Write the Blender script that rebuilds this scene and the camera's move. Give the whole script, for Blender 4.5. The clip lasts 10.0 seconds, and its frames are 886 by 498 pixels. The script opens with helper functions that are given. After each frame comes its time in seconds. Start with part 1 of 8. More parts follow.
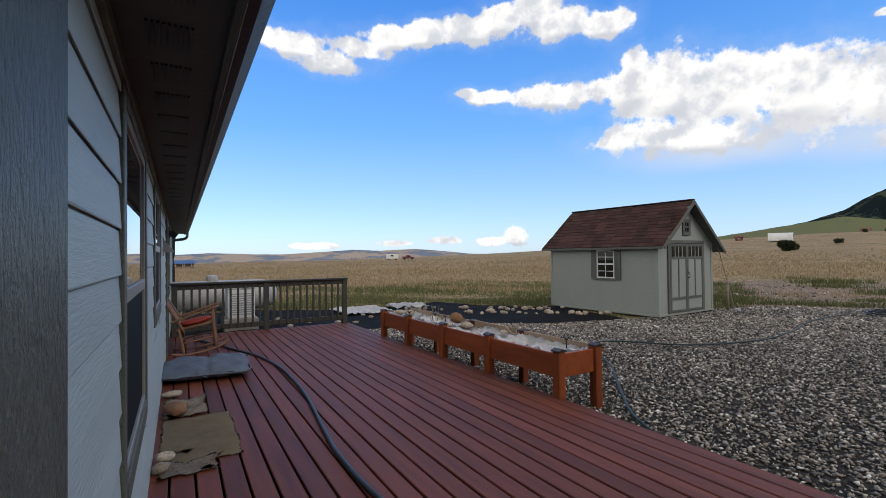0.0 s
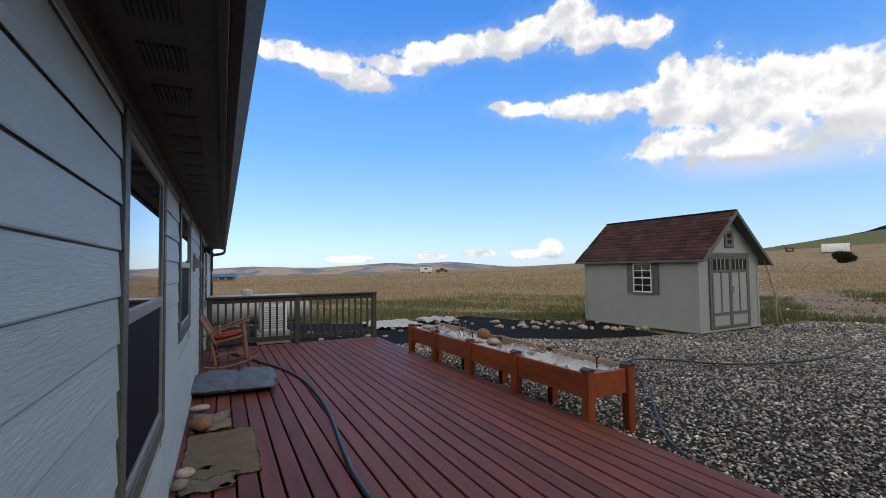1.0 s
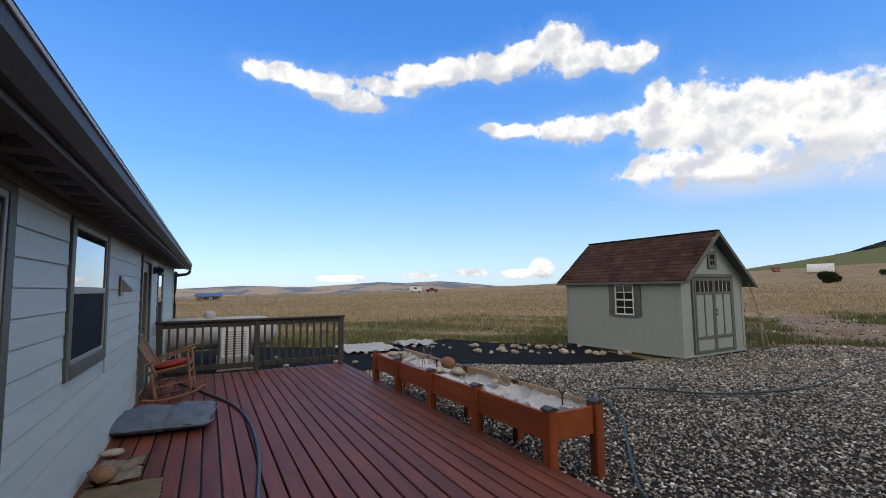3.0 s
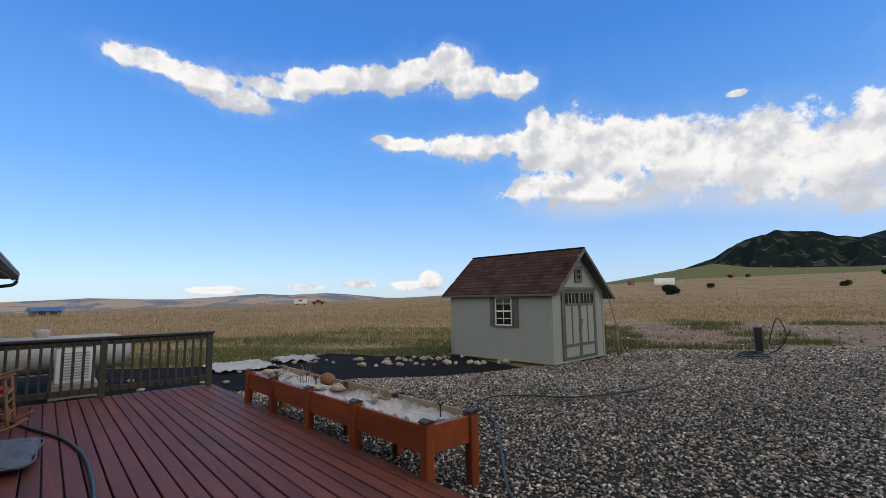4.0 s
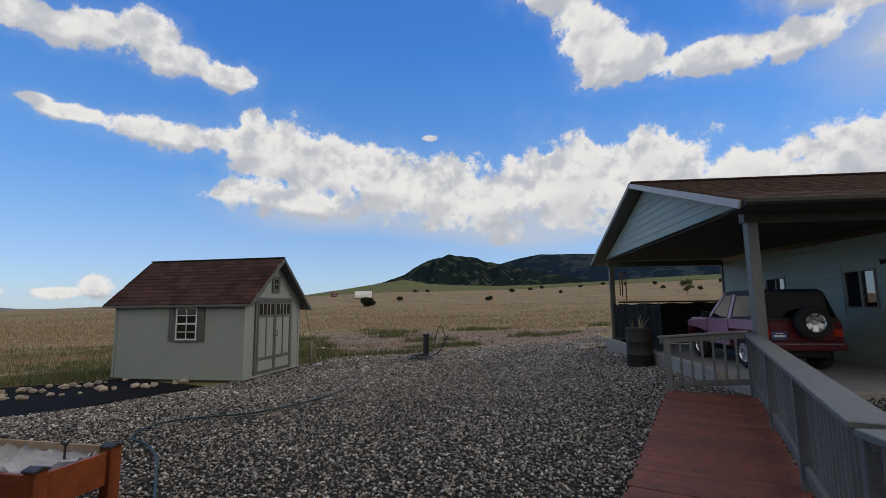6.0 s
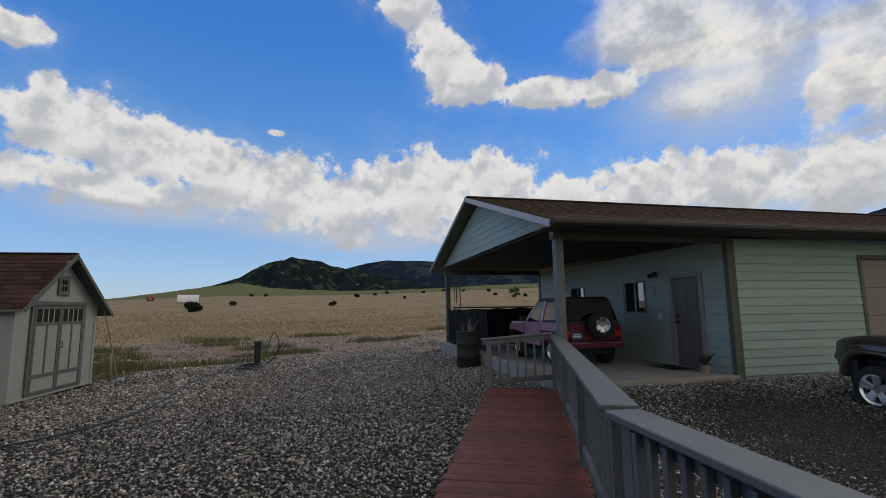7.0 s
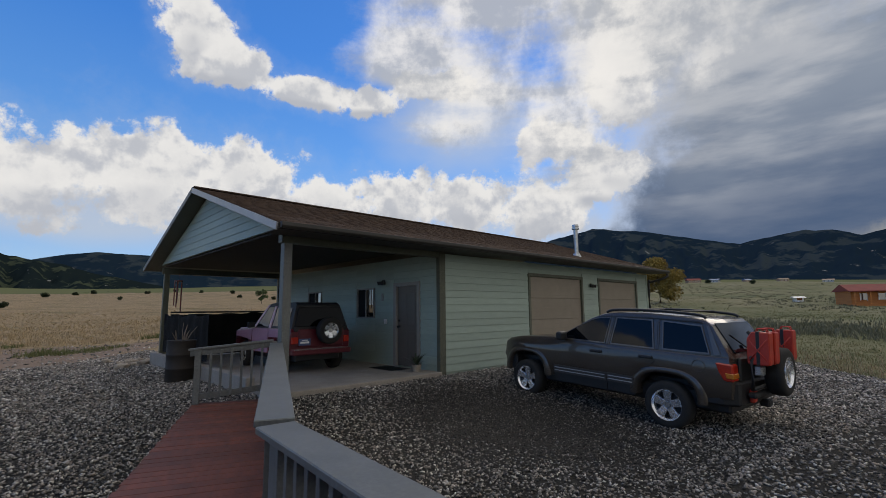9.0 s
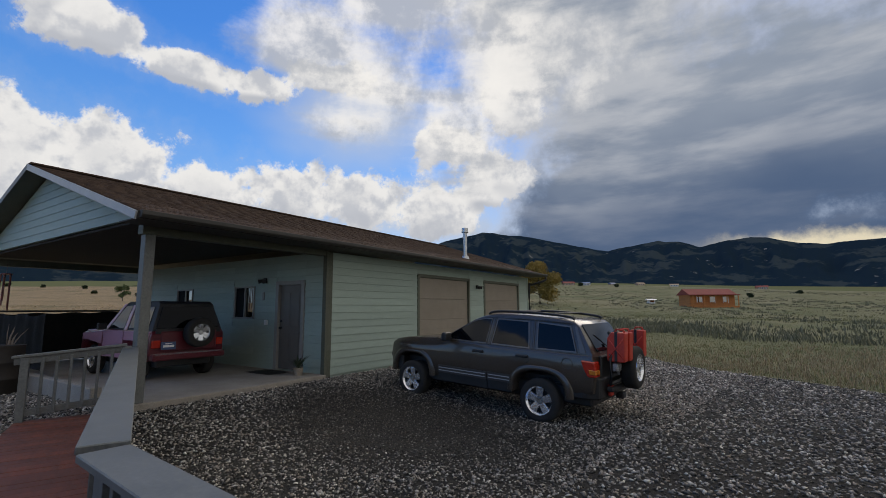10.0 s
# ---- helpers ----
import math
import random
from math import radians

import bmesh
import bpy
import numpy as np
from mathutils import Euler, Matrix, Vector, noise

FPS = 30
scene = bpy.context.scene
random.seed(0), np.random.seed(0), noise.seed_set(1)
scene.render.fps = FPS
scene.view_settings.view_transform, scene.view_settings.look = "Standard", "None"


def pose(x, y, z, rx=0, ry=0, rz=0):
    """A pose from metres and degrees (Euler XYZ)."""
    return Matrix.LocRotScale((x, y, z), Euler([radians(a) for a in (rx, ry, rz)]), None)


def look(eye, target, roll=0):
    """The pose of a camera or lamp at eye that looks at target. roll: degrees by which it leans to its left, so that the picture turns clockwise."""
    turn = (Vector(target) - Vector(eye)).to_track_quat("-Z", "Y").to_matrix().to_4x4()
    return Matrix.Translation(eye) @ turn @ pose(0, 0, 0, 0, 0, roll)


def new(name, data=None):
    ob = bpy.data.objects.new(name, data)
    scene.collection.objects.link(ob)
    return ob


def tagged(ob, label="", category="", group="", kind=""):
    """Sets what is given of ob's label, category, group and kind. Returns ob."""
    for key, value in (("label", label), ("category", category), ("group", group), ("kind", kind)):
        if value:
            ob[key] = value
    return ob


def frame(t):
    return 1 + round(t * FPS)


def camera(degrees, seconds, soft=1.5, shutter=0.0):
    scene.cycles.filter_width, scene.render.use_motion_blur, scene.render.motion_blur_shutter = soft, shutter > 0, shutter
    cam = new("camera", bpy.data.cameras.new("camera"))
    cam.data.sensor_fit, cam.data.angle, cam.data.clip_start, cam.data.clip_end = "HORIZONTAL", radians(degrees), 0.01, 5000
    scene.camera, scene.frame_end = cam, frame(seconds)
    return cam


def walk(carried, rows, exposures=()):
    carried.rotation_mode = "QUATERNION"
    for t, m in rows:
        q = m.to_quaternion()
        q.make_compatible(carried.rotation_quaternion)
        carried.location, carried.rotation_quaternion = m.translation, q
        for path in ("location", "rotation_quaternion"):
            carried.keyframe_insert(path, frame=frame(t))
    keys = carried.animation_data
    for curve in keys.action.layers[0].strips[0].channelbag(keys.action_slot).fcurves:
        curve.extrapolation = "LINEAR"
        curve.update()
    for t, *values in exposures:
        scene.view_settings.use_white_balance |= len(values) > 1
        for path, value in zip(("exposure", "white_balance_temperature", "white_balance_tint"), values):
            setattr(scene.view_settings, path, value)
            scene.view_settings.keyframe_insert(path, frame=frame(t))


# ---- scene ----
cam = camera(87.9, 10.0, soft=0.7)
PATH = [
    (0.0, pose(-0.018, 0.016, 1.572, 90.81, 0.63, -29.87)),
    (0.5, pose(0.041, 0.061, 1.590, 91.40, 0.64, -27.51)),
    (1.0, pose(0.114, 0.034, 1.595, 92.46, 0.77, -25.62)),
    (1.5, pose(0.239, 0.070, 1.600, 93.37, 0.84, -23.84)),
    (2.0, pose(0.436, 0.150, 1.614, 93.99, 0.77, -22.99)),
    (3.5, pose(0.684, 0.269, 1.650, 95.62, 0.77, -32.17)),
    (4.0, pose(0.718, 0.235, 1.654, 96.13, 0.87, -40.44)),
    (4.5, pose(0.755, 0.200, 1.654, 96.58, 0.83, -50.07)),
    (5.0, pose(0.799, 0.162, 1.644, 96.73, 0.89, -59.32)),
    (5.5, pose(0.825, 0.125, 1.640, 96.73, 0.81, -67.84)),
    (7.0, pose(0.808, -0.064, 1.634, 97.47, 0.70, -94.91)),
    (7.5, pose(0.776, -0.166, 1.644, 97.03, 0.70, -107.15)),
    (8.0, pose(0.751, -0.281, 1.644, 96.97, 0.69, -115.99)),
    (8.5, pose(0.737, -0.364, 1.652, 97.18, 0.65, -119.92)),
    (9.0, pose(0.719, -0.501, 1.669, 97.60, 0.55, -125.00)),
    (9.5, pose(0.712, -0.575, 1.688, 97.65, 0.55, -131.03)),
    (10.0, pose(0.719, -0.614, 1.701, 97.41, 0.26, -138.31)),
]
EXPOSURES = [(0.0, 0.3), (2.0, 0.3), (3.5, 0.25), (4.5, -0.03), (5.5, -0.1), (7.5, -0.22), (10.0, -0.08)]
walk(cam, PATH, EXPOSURES)

# ---- sky, clouds and sun ----
world = bpy.data.worlds.new("sky")
scene.world = world
world.use_nodes = True
WT = world.node_tree
WT.nodes.clear()


def wn(kind, operation=None, use_clamp=False):
    n = WT.nodes.new(kind)
    if operation:
        n.operation = operation
    if use_clamp:
        n.use_clamp = True
    return n


def wl(a, b):
    WT.links.new(a, b)


def wmath(op, a, b=None, c=None, clamp=False):
    n = wn("ShaderNodeMath", operation=op, use_clamp=clamp)
    for i, v in enumerate((a, b, c)):
        if v is None:
            continue
        if isinstance(v, (int, float)):
            n.inputs[i].default_value = v
        else:
            wl(v, n.inputs[i])
    return n.outputs[0]


def wramp(x, lo, hi, a=0.0, b=1.0):
    n = wn("ShaderNodeMapRange")
    n.interpolation_type = "SMOOTHSTEP"
    wl(x, n.inputs["Value"])
    for k, v in (("From Min", lo), ("From Max", hi), ("To Min", a), ("To Max", b)):
        n.inputs[k].default_value = v
    return n.outputs["Result"]


def wmix(f, a, b):
    n = wn("ShaderNodeMix")
    n.data_type = "RGBA"
    for i, v in ((0, f), (6, a), (7, b)):
        if isinstance(v, (int, float)):
            n.inputs[i].default_value = v
        elif isinstance(v, tuple):
            n.inputs[i].default_value = (*v, 1)
        else:
            wl(v, n.inputs[i])
    return n.outputs[2]


way = wn("ShaderNodeTexCoord").outputs["Generated"]
sep = wn("ShaderNodeSeparateXYZ")
wl(way, sep.inputs[0])
azim = wmath("MULTIPLY", wmath("ARCTAN2", sep.outputs[0], sep.outputs[1]), 180 / math.pi)
azim = wmath("SUBTRACT", azim, wmath("MULTIPLY", wmath("LESS_THAN", azim, -110.0), -360.0))
elev = wmath("MULTIPLY", wmath("ARCSINE", sep.outputs[2]), 180 / math.pi)


def wnoise(scale, detail, rough, shift=(0, 0, 0), squash=1.0):
    mp = wn("ShaderNodeMapping")
    mp.inputs["Location"].default_value = shift
    mp.inputs["Scale"].default_value = (1, 1, squash)
    wl(way, mp.inputs["Vector"])
    n = wn("ShaderNodeTexNoise")
    n.inputs["Scale"].default_value, n.inputs["Detail"].default_value, n.inputs["Roughness"].default_value = scale, detail, rough
    wl(mp.outputs[0], n.inputs["Vector"])
    return n.outputs[0]


pos = wn("ShaderNodeCombineXYZ")
wl(azim, pos.inputs[0])
wl(elev, pos.inputs[1])


def cloud_field(puffs, lift=0.0):
    """Nearness to a bank of soft ellipses (bearing, height, half width, half height in degrees): 1 in the middle, 0 at the rim."""
    best = None
    for a, e, sa, se in puffs:
        n = wn("ShaderNodeVectorMath", operation="MULTIPLY_ADD")
        wl(pos.outputs[0], n.inputs[0])
        n.inputs[1].default_value = (1 / sa, 1 / se, 0)
        n.inputs[2].default_value = (-a / sa, (lift - e) / se, 0)
        ln = wn("ShaderNodeVectorMath", operation="LENGTH")
        wl(n.outputs[0], ln.inputs[0])
        d = ln.outputs["Value"]
        best = d if best is None else wmath("SMOOTH_MIN", best, d, 0.25)
    return wmath("SUBTRACT", 1.0, best)


CUMULUS = [
    (7, 24.6, 4, 1.3), (12, 24.0, 5, 1.6), (17, 22.6, 4, 1.5), (18.5, 24.6, 4, 1.1), (23, 25.5, 5, 1.4), (28.5, 25.9, 5, 1.5), (33.5, 26.3, 4, 1.6),
    (37.5, 27.2, 3.6, 2.2), (41, 27.6, 3.4, 2.2), (45, 26.0, 4.5, 1.9), (49.5, 25.4, 3.5, 1.6),
    (33, 19.5, 2, 0.8), (36, 19.0, 4, 1.0), (42, 18.6, 5, 1.5), (48, 18.6, 5, 2.0), (53, 18.6, 5, 3.0), (57, 17.4, 6, 3.8), (62, 16.2, 7, 4.2), (55, 13.2, 6, 2.0),
    (57, 19.4, 5, 2.6), (62, 18.6, 5, 2.6), (66, 17.6, 5, 2.4), (20, 24.0, 4, 1.8), (59, 12.4, 8, 2.4), (68, 15.2, 8, 4.0), (75, 14.2, 9, 4.0),
    (83, 13, 11, 5.2), (92, 14.5, 9, 5.6), (101, 14.2, 8, 5.2), (111, 12.5, 9, 4.2), (119, 13.8, 7, 4.2), (128, 13.2, 8, 4.2),
    (137, 12.2, 8, 3.8), (143, 14.5, 5, 2.6), (74.4, 20.6, 1.0, 0.35), (95, 30.5, 3.4, 4.6), (99, 27, 4.5, 2.2), (107, 25.6, 6, 1.8),
    (116, 25.2, 6, 2.0), (139, 20, 5, 3), (145, 16.5, 5, 3), (148, 25, 4, 5), (124, 27, 6, 2), (38.8, 2.3, 1.6, 1.4), (36, 1.7, 3.2, 0.7),
    (30, 1.9, 2.6, 0.6), (24, 1.6, 2.5, 0.5), (14, 1.3, 4, 0.5), (90, 36, 5, 2.5),
]
STORM = [(156, 34, 18, 13), (164, 22, 17, 13), (178, 20, 18, 14), (157, 12, 11, 6), (172, 12, 22, 6.5), (200, 22, 22, 18), (225, 30, 24, 20), (150, 55, 40, 16), (168, 7, 24, 5.5), (156, 9, 8, 6)]

billow = wnoise(10.0, 10.0, 0.63)
billow_side = wnoise(10.0, 10.0, 0.63, (0.009, -0.005, -0.016))
fine = wnoise(38.0, 7.0, 0.66, (3, 1, 0))
broad = wnoise(2.2, 4.0, 0.55, (5, 2, 1), 1.6)
rough_edge = wmath("ADD", wmath("MULTIPLY", wmath("SUBTRACT", billow, 0.5), 2.7), wmath("MULTIPLY", wmath("SUBTRACT", fine, 0.5), 0.7))
cum = wmath("ADD", cloud_field(CUMULUS), rough_edge)
cum_mask = wramp(cum, -0.02, 0.30)
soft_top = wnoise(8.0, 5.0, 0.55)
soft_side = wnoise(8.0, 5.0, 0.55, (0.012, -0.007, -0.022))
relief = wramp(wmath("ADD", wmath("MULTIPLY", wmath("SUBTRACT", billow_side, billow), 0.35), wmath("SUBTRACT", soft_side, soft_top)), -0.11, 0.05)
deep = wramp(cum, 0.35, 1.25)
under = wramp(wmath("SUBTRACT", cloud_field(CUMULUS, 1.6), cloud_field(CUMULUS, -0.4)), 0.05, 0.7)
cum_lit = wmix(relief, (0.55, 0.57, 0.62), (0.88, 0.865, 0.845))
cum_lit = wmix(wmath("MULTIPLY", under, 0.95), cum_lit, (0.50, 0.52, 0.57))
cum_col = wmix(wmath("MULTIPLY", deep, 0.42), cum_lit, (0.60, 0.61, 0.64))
storm = wmath("ADD", cloud_field(STORM), wmath("ADD", wmath("MULTIPLY", wmath("SUBTRACT", broad, 0.5), 1.5), wmath("MULTIPLY", wmath("SUBTRACT", billow, 0.5), 0.9)))
storm_mask = wramp(storm, -0.35, 0.50)
height = wramp(wmath("ADD", elev, wmath("MULTIPLY", wmath("SUBTRACT", broad, 0.5), 22.0)), 9.0, 27.0)
storm_col = wmix(height, (0.085, 0.130, 0.225), (0.30, 0.345, 0.42))
streak_map = wn("ShaderNodeMapping")
streak_map.inputs["Rotation"].default_value = (0.0, radians(-38), radians(20))
streak_map.inputs["Scale"].default_value = (1.0, 1.0, 4.2)
wl(way, streak_map.inputs["Vector"])
streak_noise = wn("ShaderNodeTexNoise")
streak_noise.inputs["Scale"].default_value, streak_noise.inputs["Detail"].default_value, streak_noise.inputs["Roughness"].default_value = 3.4, 7.0, 0.55
wl(streak_map.outputs[0], streak_noise.inputs["Vector"])
streak = wramp(streak_noise.outputs[0], 0.42, 0.68)
storm_col = wmix(wmath("MULTIPLY", streak, wmath("ADD", wmath("MULTIPLY", height, 0.62), 0.1)), storm_col, (0.60, 0.61, 0.64))
storm_col = wmix(wmath("MULTIPLY", wramp(storm, 0.45, 0.05), 0.75), storm_col, (0.72, 0.70, 0.67))
storm_col = wmix(wmath("MULTIPLY", wramp(wmath("ADD", elev, wmath("MULTIPLY", wmath("SUBTRACT", billow, 0.5), 5.0)), 7.9, 6.4), wramp(azim, 165.0, 176.0)), storm_col, (0.80, 0.71, 0.52))

sky = wn("ShaderNodeTexSky")
sky.sky_type = "NISHITA"
sky.sun_disc = False
sky.sun_elevation, sky.sun_rotation = radians(36), radians(165)
sky.air_density, sky.dust_density, sky.ozone_density = 1.0, 0.4, 2.5
tone = wn("ShaderNodeHueSaturation")
tone.inputs["Saturation"].default_value = 1.25
tone.inputs["Value"].default_value = 1.0
wl(sky.outputs[0], tone.inputs["Color"])
gain = wn("ShaderNodeVectorMath", operation="MULTIPLY")
gain.inputs[1].default_value = (0.15 * 0.95, 0.15 * 1.2, 0.15 * 1.75)
wl(tone.outputs[0], gain.inputs[0])
clear = gain.outputs[0]
depth_ramp = wn("ShaderNodeValToRGB")
depth_ramp.color_ramp.elements[0].position, depth_ramp.color_ramp.elements[0].color = 0.0, (0.47, 0.575, 0.68, 1)
depth_ramp.color_ramp.elements[1].position, depth_ramp.color_ramp.elements[1].color = 1.0, (0.03, 0.13, 0.46, 1)
for p_, c_ in ((0.1, (0.34, 0.50, 0.70)), (0.25, (0.155, 0.375, 0.72)), (0.5, (0.06, 0.235, 0.66))):
    depth_ramp.color_ramp.elements.new(p_).color = (*c_, 1)
wl(wmath("DIVIDE", elev, 60.0, clamp=True), depth_ramp.inputs[0])
clear = wmix(0.75, clear, depth_ramp.outputs[0])
bank = wmath("ADD", cloud_field([(62, 11.5, 14, 3.5), (85, 10.5, 26, 4.2), (112, 10, 22, 4.0), (132, 12, 14, 5), (128, 24, 16, 9)]), wmath("MULTIPLY", wmath("SUBTRACT", broad, 0.5), 1.2))
veil = wmath("MAXIMUM", wmath("MULTIPLY", wramp(cum, -0.8, 0.2), 0.12), wmath("MULTIPLY", wramp(bank, -0.1, 0.7), 0.72))
clear = wmix(veil, clear, (0.58, 0.62, 0.68))
covered = wmix(storm_mask, clear, storm_col)
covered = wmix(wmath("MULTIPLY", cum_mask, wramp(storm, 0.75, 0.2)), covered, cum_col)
# torn bright veil between the cumulus and the storm
torn = wmath("ADD", cloud_field([(122, 31, 9, 6), (131, 27, 10, 8), (140, 23, 8, 8), (146, 29, 10, 8), (132, 36, 12, 6), (157, 29, 7, 6), (170, 33, 9, 6)]),
             wmath("ADD", wmath("MULTIPLY", wmath("SUBTRACT", streak_noise.outputs[0], 0.5), 2.6), wmath("MULTIPLY", wmath("SUBTRACT", billow, 0.5), 1.3)))
torn_col = wmix(wramp(wmath("ADD", billow_side, wmath("MULTIPLY", wmath("SUBTRACT", streak_noise.outputs[0], 0.5), -0.8)), 0.36, 0.62), (0.50, 0.52, 0.56), (0.95, 0.92, 0.88))
covered = wmix(wmath("MULTIPLY", wramp(torn, -0.25, 0.75), wramp(azim, 176.0, 144.0, 0.22, 0.9)), covered, torn_col)
# unseen bright broken overcast behind and overhead, added to lift and neutralise the fill
over = wmath("MAXIMUM", wmath("MAXIMUM", wramp(azim, 192.0, 210.0), wramp(azim, -22.0, -45.0)), wramp(elev, 42.0, 62.0))
over = wmath("MULTIPLY", over, wramp(wmath("ADD", broad, wmath("MULTIPLY", billow, 0.4)), 0.42, 0.75, 0.75, 1.0))
covered = wmix(over, covered, (0.70, 0.675, 0.63))
back = wn("ShaderNodeBackground")
wl(covered, back.inputs["Color"])
back.inputs["Strength"].default_value = 1.0
wl(back.outputs[0], wn("ShaderNodeOutputWorld").inputs["Surface"])
world.cycles.sampling_method = "MANUAL"
world.cycles.sample_map_resolution = 512

sun = new("sun", bpy.data.lights.new("sun", "SUN"))
sun.data.energy, sun.data.angle, sun.data.color = 0.75, radians(35), (1.0, 0.88, 0.74)
sun.matrix_basis = look((0, 0, 60), (-60 * math.sin(radians(165)), -60 * math.cos(radians(165)), 60 - 60 * math.tan(radians(36))))


# ---- materials ----
def material(name, colour, second=None, rough=0.6, metal=0.0, scale=6.0, fine=60.0, bump=0.15, stretch=(1, 1, 1), vary=0.12, grain=0.25,
             spec=0.5, stain=None, stain_at=0.62, coat=0.0, depth=0.01, coords="Object"):
    """A two-scale material: broad blotches from colour to second, fine grain, a lighter or darker tone piece by piece, relief and wear."""
    mt = bpy.data.materials.new(name)
    mt.use_nodes = True
    nt = mt.node_tree
    b = nt.nodes["Principled BSDF"]
    tc = nt.nodes.new("ShaderNodeTexCoord")
    info = nt.nodes.new("ShaderNodeObjectInfo")
    mp = nt.nodes.new("ShaderNodeMapping")
    mp.inputs["Scale"].default_value = stretch
    nt.links.new(tc.outputs[coords], mp.inputs["Vector"])
    off = nt.nodes.new("ShaderNodeVectorMath")
    off.operation = "MULTIPLY"
    nt.links.new(info.outputs["Random"], off.inputs[0])
    off.inputs[1].default_value = (37, 19, 53)
    nt.links.new(off.outputs[0], mp.inputs["Location"])

    def noise_tex(s, d, r):
        n = nt.nodes.new("ShaderNodeTexNoise")
        n.inputs["Scale"].default_value, n.inputs["Detail"].default_value, n.inputs["Roughness"].default_value = s, d, r
        nt.links.new(mp.outputs[0], n.inputs["Vector"])
        return n.outputs[0]

    def ranged(x, lo, hi, a, c):
        n = nt.nodes.new("ShaderNodeMapRange")
        nt.links.new(x, n.inputs[0])
        for i, v in enumerate((lo, hi, a, c)):
            n.inputs[i + 1].default_value = v
        return n.outputs[0]

    def mixed(f, a, c, blend="MIX"):
        n = nt.nodes.new("ShaderNodeMix")
        n.data_type, n.blend_type = "RGBA", blend
        for i, v in ((0, f), (6, a), (7, c)):
            if isinstance(v, (int, float)):
                n.inputs[i].default_value = v
            elif isinstance(v, tuple):
                n.inputs[i].default_value = (*v, 1)
            else:
                nt.links.new(v, n.inputs[i])
        return n.outputs[2]

    second = second or tuple(c * 0.72 for c in colour)
    big, small = noise_tex(scale, 4, 0.6), noise_tex(fine, 5, 0.65)
    col = mixed(ranged(big, 0.32, 0.68, 0, 1), colour, second)
    if stain:
        col = mixed(ranged(noise_tex(scale * 0.6, 6, 0.7), stain_at, stain_at + 0.12, 0, 0.8), col, stain)
    col = mixed(1.0, col, ranged(small, 0.3, 0.7, 1 - grain, 1 + grain), "MULTIPLY")
    col = mixed(1.0, col, ranged(info.outputs["Random"], 0, 1, 1 - vary, 1 + vary), "MULTIPLY")
    nt.links.new(col, b.inputs["Base Color"])
    nt.links.new(ranged(small, 0.3, 0.7, max(0.02, rough - 0.09), min(1, rough + 0.09)), b.inputs["Roughness"])
    b.inputs["Metallic"].default_value = metal
    b.inputs["Specular IOR Level"].default_value = spec
    b.inputs["Coat Weight"].default_value = coat
    if bump:
        bp = nt.nodes.new("ShaderNodeBump")
        bp.inputs["Strength"].default_value, bp.inputs["Distance"].default_value = bump, depth
        nt.links.new(small, bp.inputs["Height"])
        nt.links.new(bp.outputs[0], b.inputs["Normal"])
    return mt


def glass_material(name, tint, rough=0.02, ior=1.9, coat=1.0):
    """Dark window glass as seen from outside: a glossy sheet before an unlit room."""
    mt = bpy.data.materials.new(name)
    mt.use_nodes = True
    b = mt.node_tree.nodes["Principled BSDF"]
    b.inputs["Base Color"].default_value = (*tint, 1)
    b.inputs["Roughness"].default_value = rough
    b.inputs["IOR"].default_value = ior
    b.inputs["Specular IOR Level"].default_value = 0.5 if ior < 1.6 else 1.0
    b.inputs["Coat Weight"].default_value = coat
    b.inputs["Coat Roughness"].default_value = 0.01
    return mt


M_DECK = material("stained_deck_wood", (0.175, 0.047, 0.023), (0.092, 0.026, 0.014), rough=0.55, scale=1.4, fine=22, stretch=(7, 0.7, 7), bump=0.35, depth=0.004, vary=0.22, grain=0.3, stain=(0.055, 0.02, 0.015), stain_at=0.63, spec=0.35)
M_WALKWAY = material("stained_walkway_wood", (0.165, 0.046, 0.024), (0.10, 0.029, 0.016), rough=0.6, scale=1.4, fine=22, stretch=(0.7, 7, 7), bump=0.35, depth=0.004, vary=0.25, grain=0.3, stain=(0.08, 0.025, 0.018))
M_CEDAR = material("orange_stained_cedar", (0.29, 0.070, 0.017), (0.185, 0.042, 0.011), rough=0.42, scale=1.6, fine=25, stretch=(7, 0.8, 7), bump=0.3, depth=0.004, vary=0.15, stain=(0.10, 0.03, 0.012), stain_at=0.68)
M_CEDAR_UP = material("orange_stained_cedar_post", (0.27, 0.064, 0.016), (0.16, 0.038, 0.010), rough=0.42, scale=1.6, fine=25, stretch=(7, 7, 0.8), bump=0.3, depth=0.004, vary=0.2, stain=(0.10, 0.03, 0.012), stain_at=0.66)
M_RAIL = material("olive_grey_painted_wood", (0.044, 0.043, 0.032), (0.033, 0.032, 0.025), rough=0.55, scale=3, fine=40, bump=0.2, depth=0.003, vary=0.15, stain=(0.13, 0.12, 0.1), stain_at=0.7)
M_RAILGREY = material("grey_painted_wood", (0.155, 0.16, 0.152), (0.12, 0.125, 0.118), rough=0.5, scale=3, fine=45, bump=0.2, depth=0.003, vary=0.12, stain=(0.1, 0.09, 0.08), stain_at=0.72)
M_SIDING = material("grey_green_lap_siding", (0.50, 0.57, 0.53), (0.46, 0.525, 0.485), rough=0.55, scale=2.2, fine=16, stretch=(6, 0.9, 7), bump=0.55, depth=0.006, vary=0.05, grain=0.06, stain=(0.46, 0.49, 0.465))
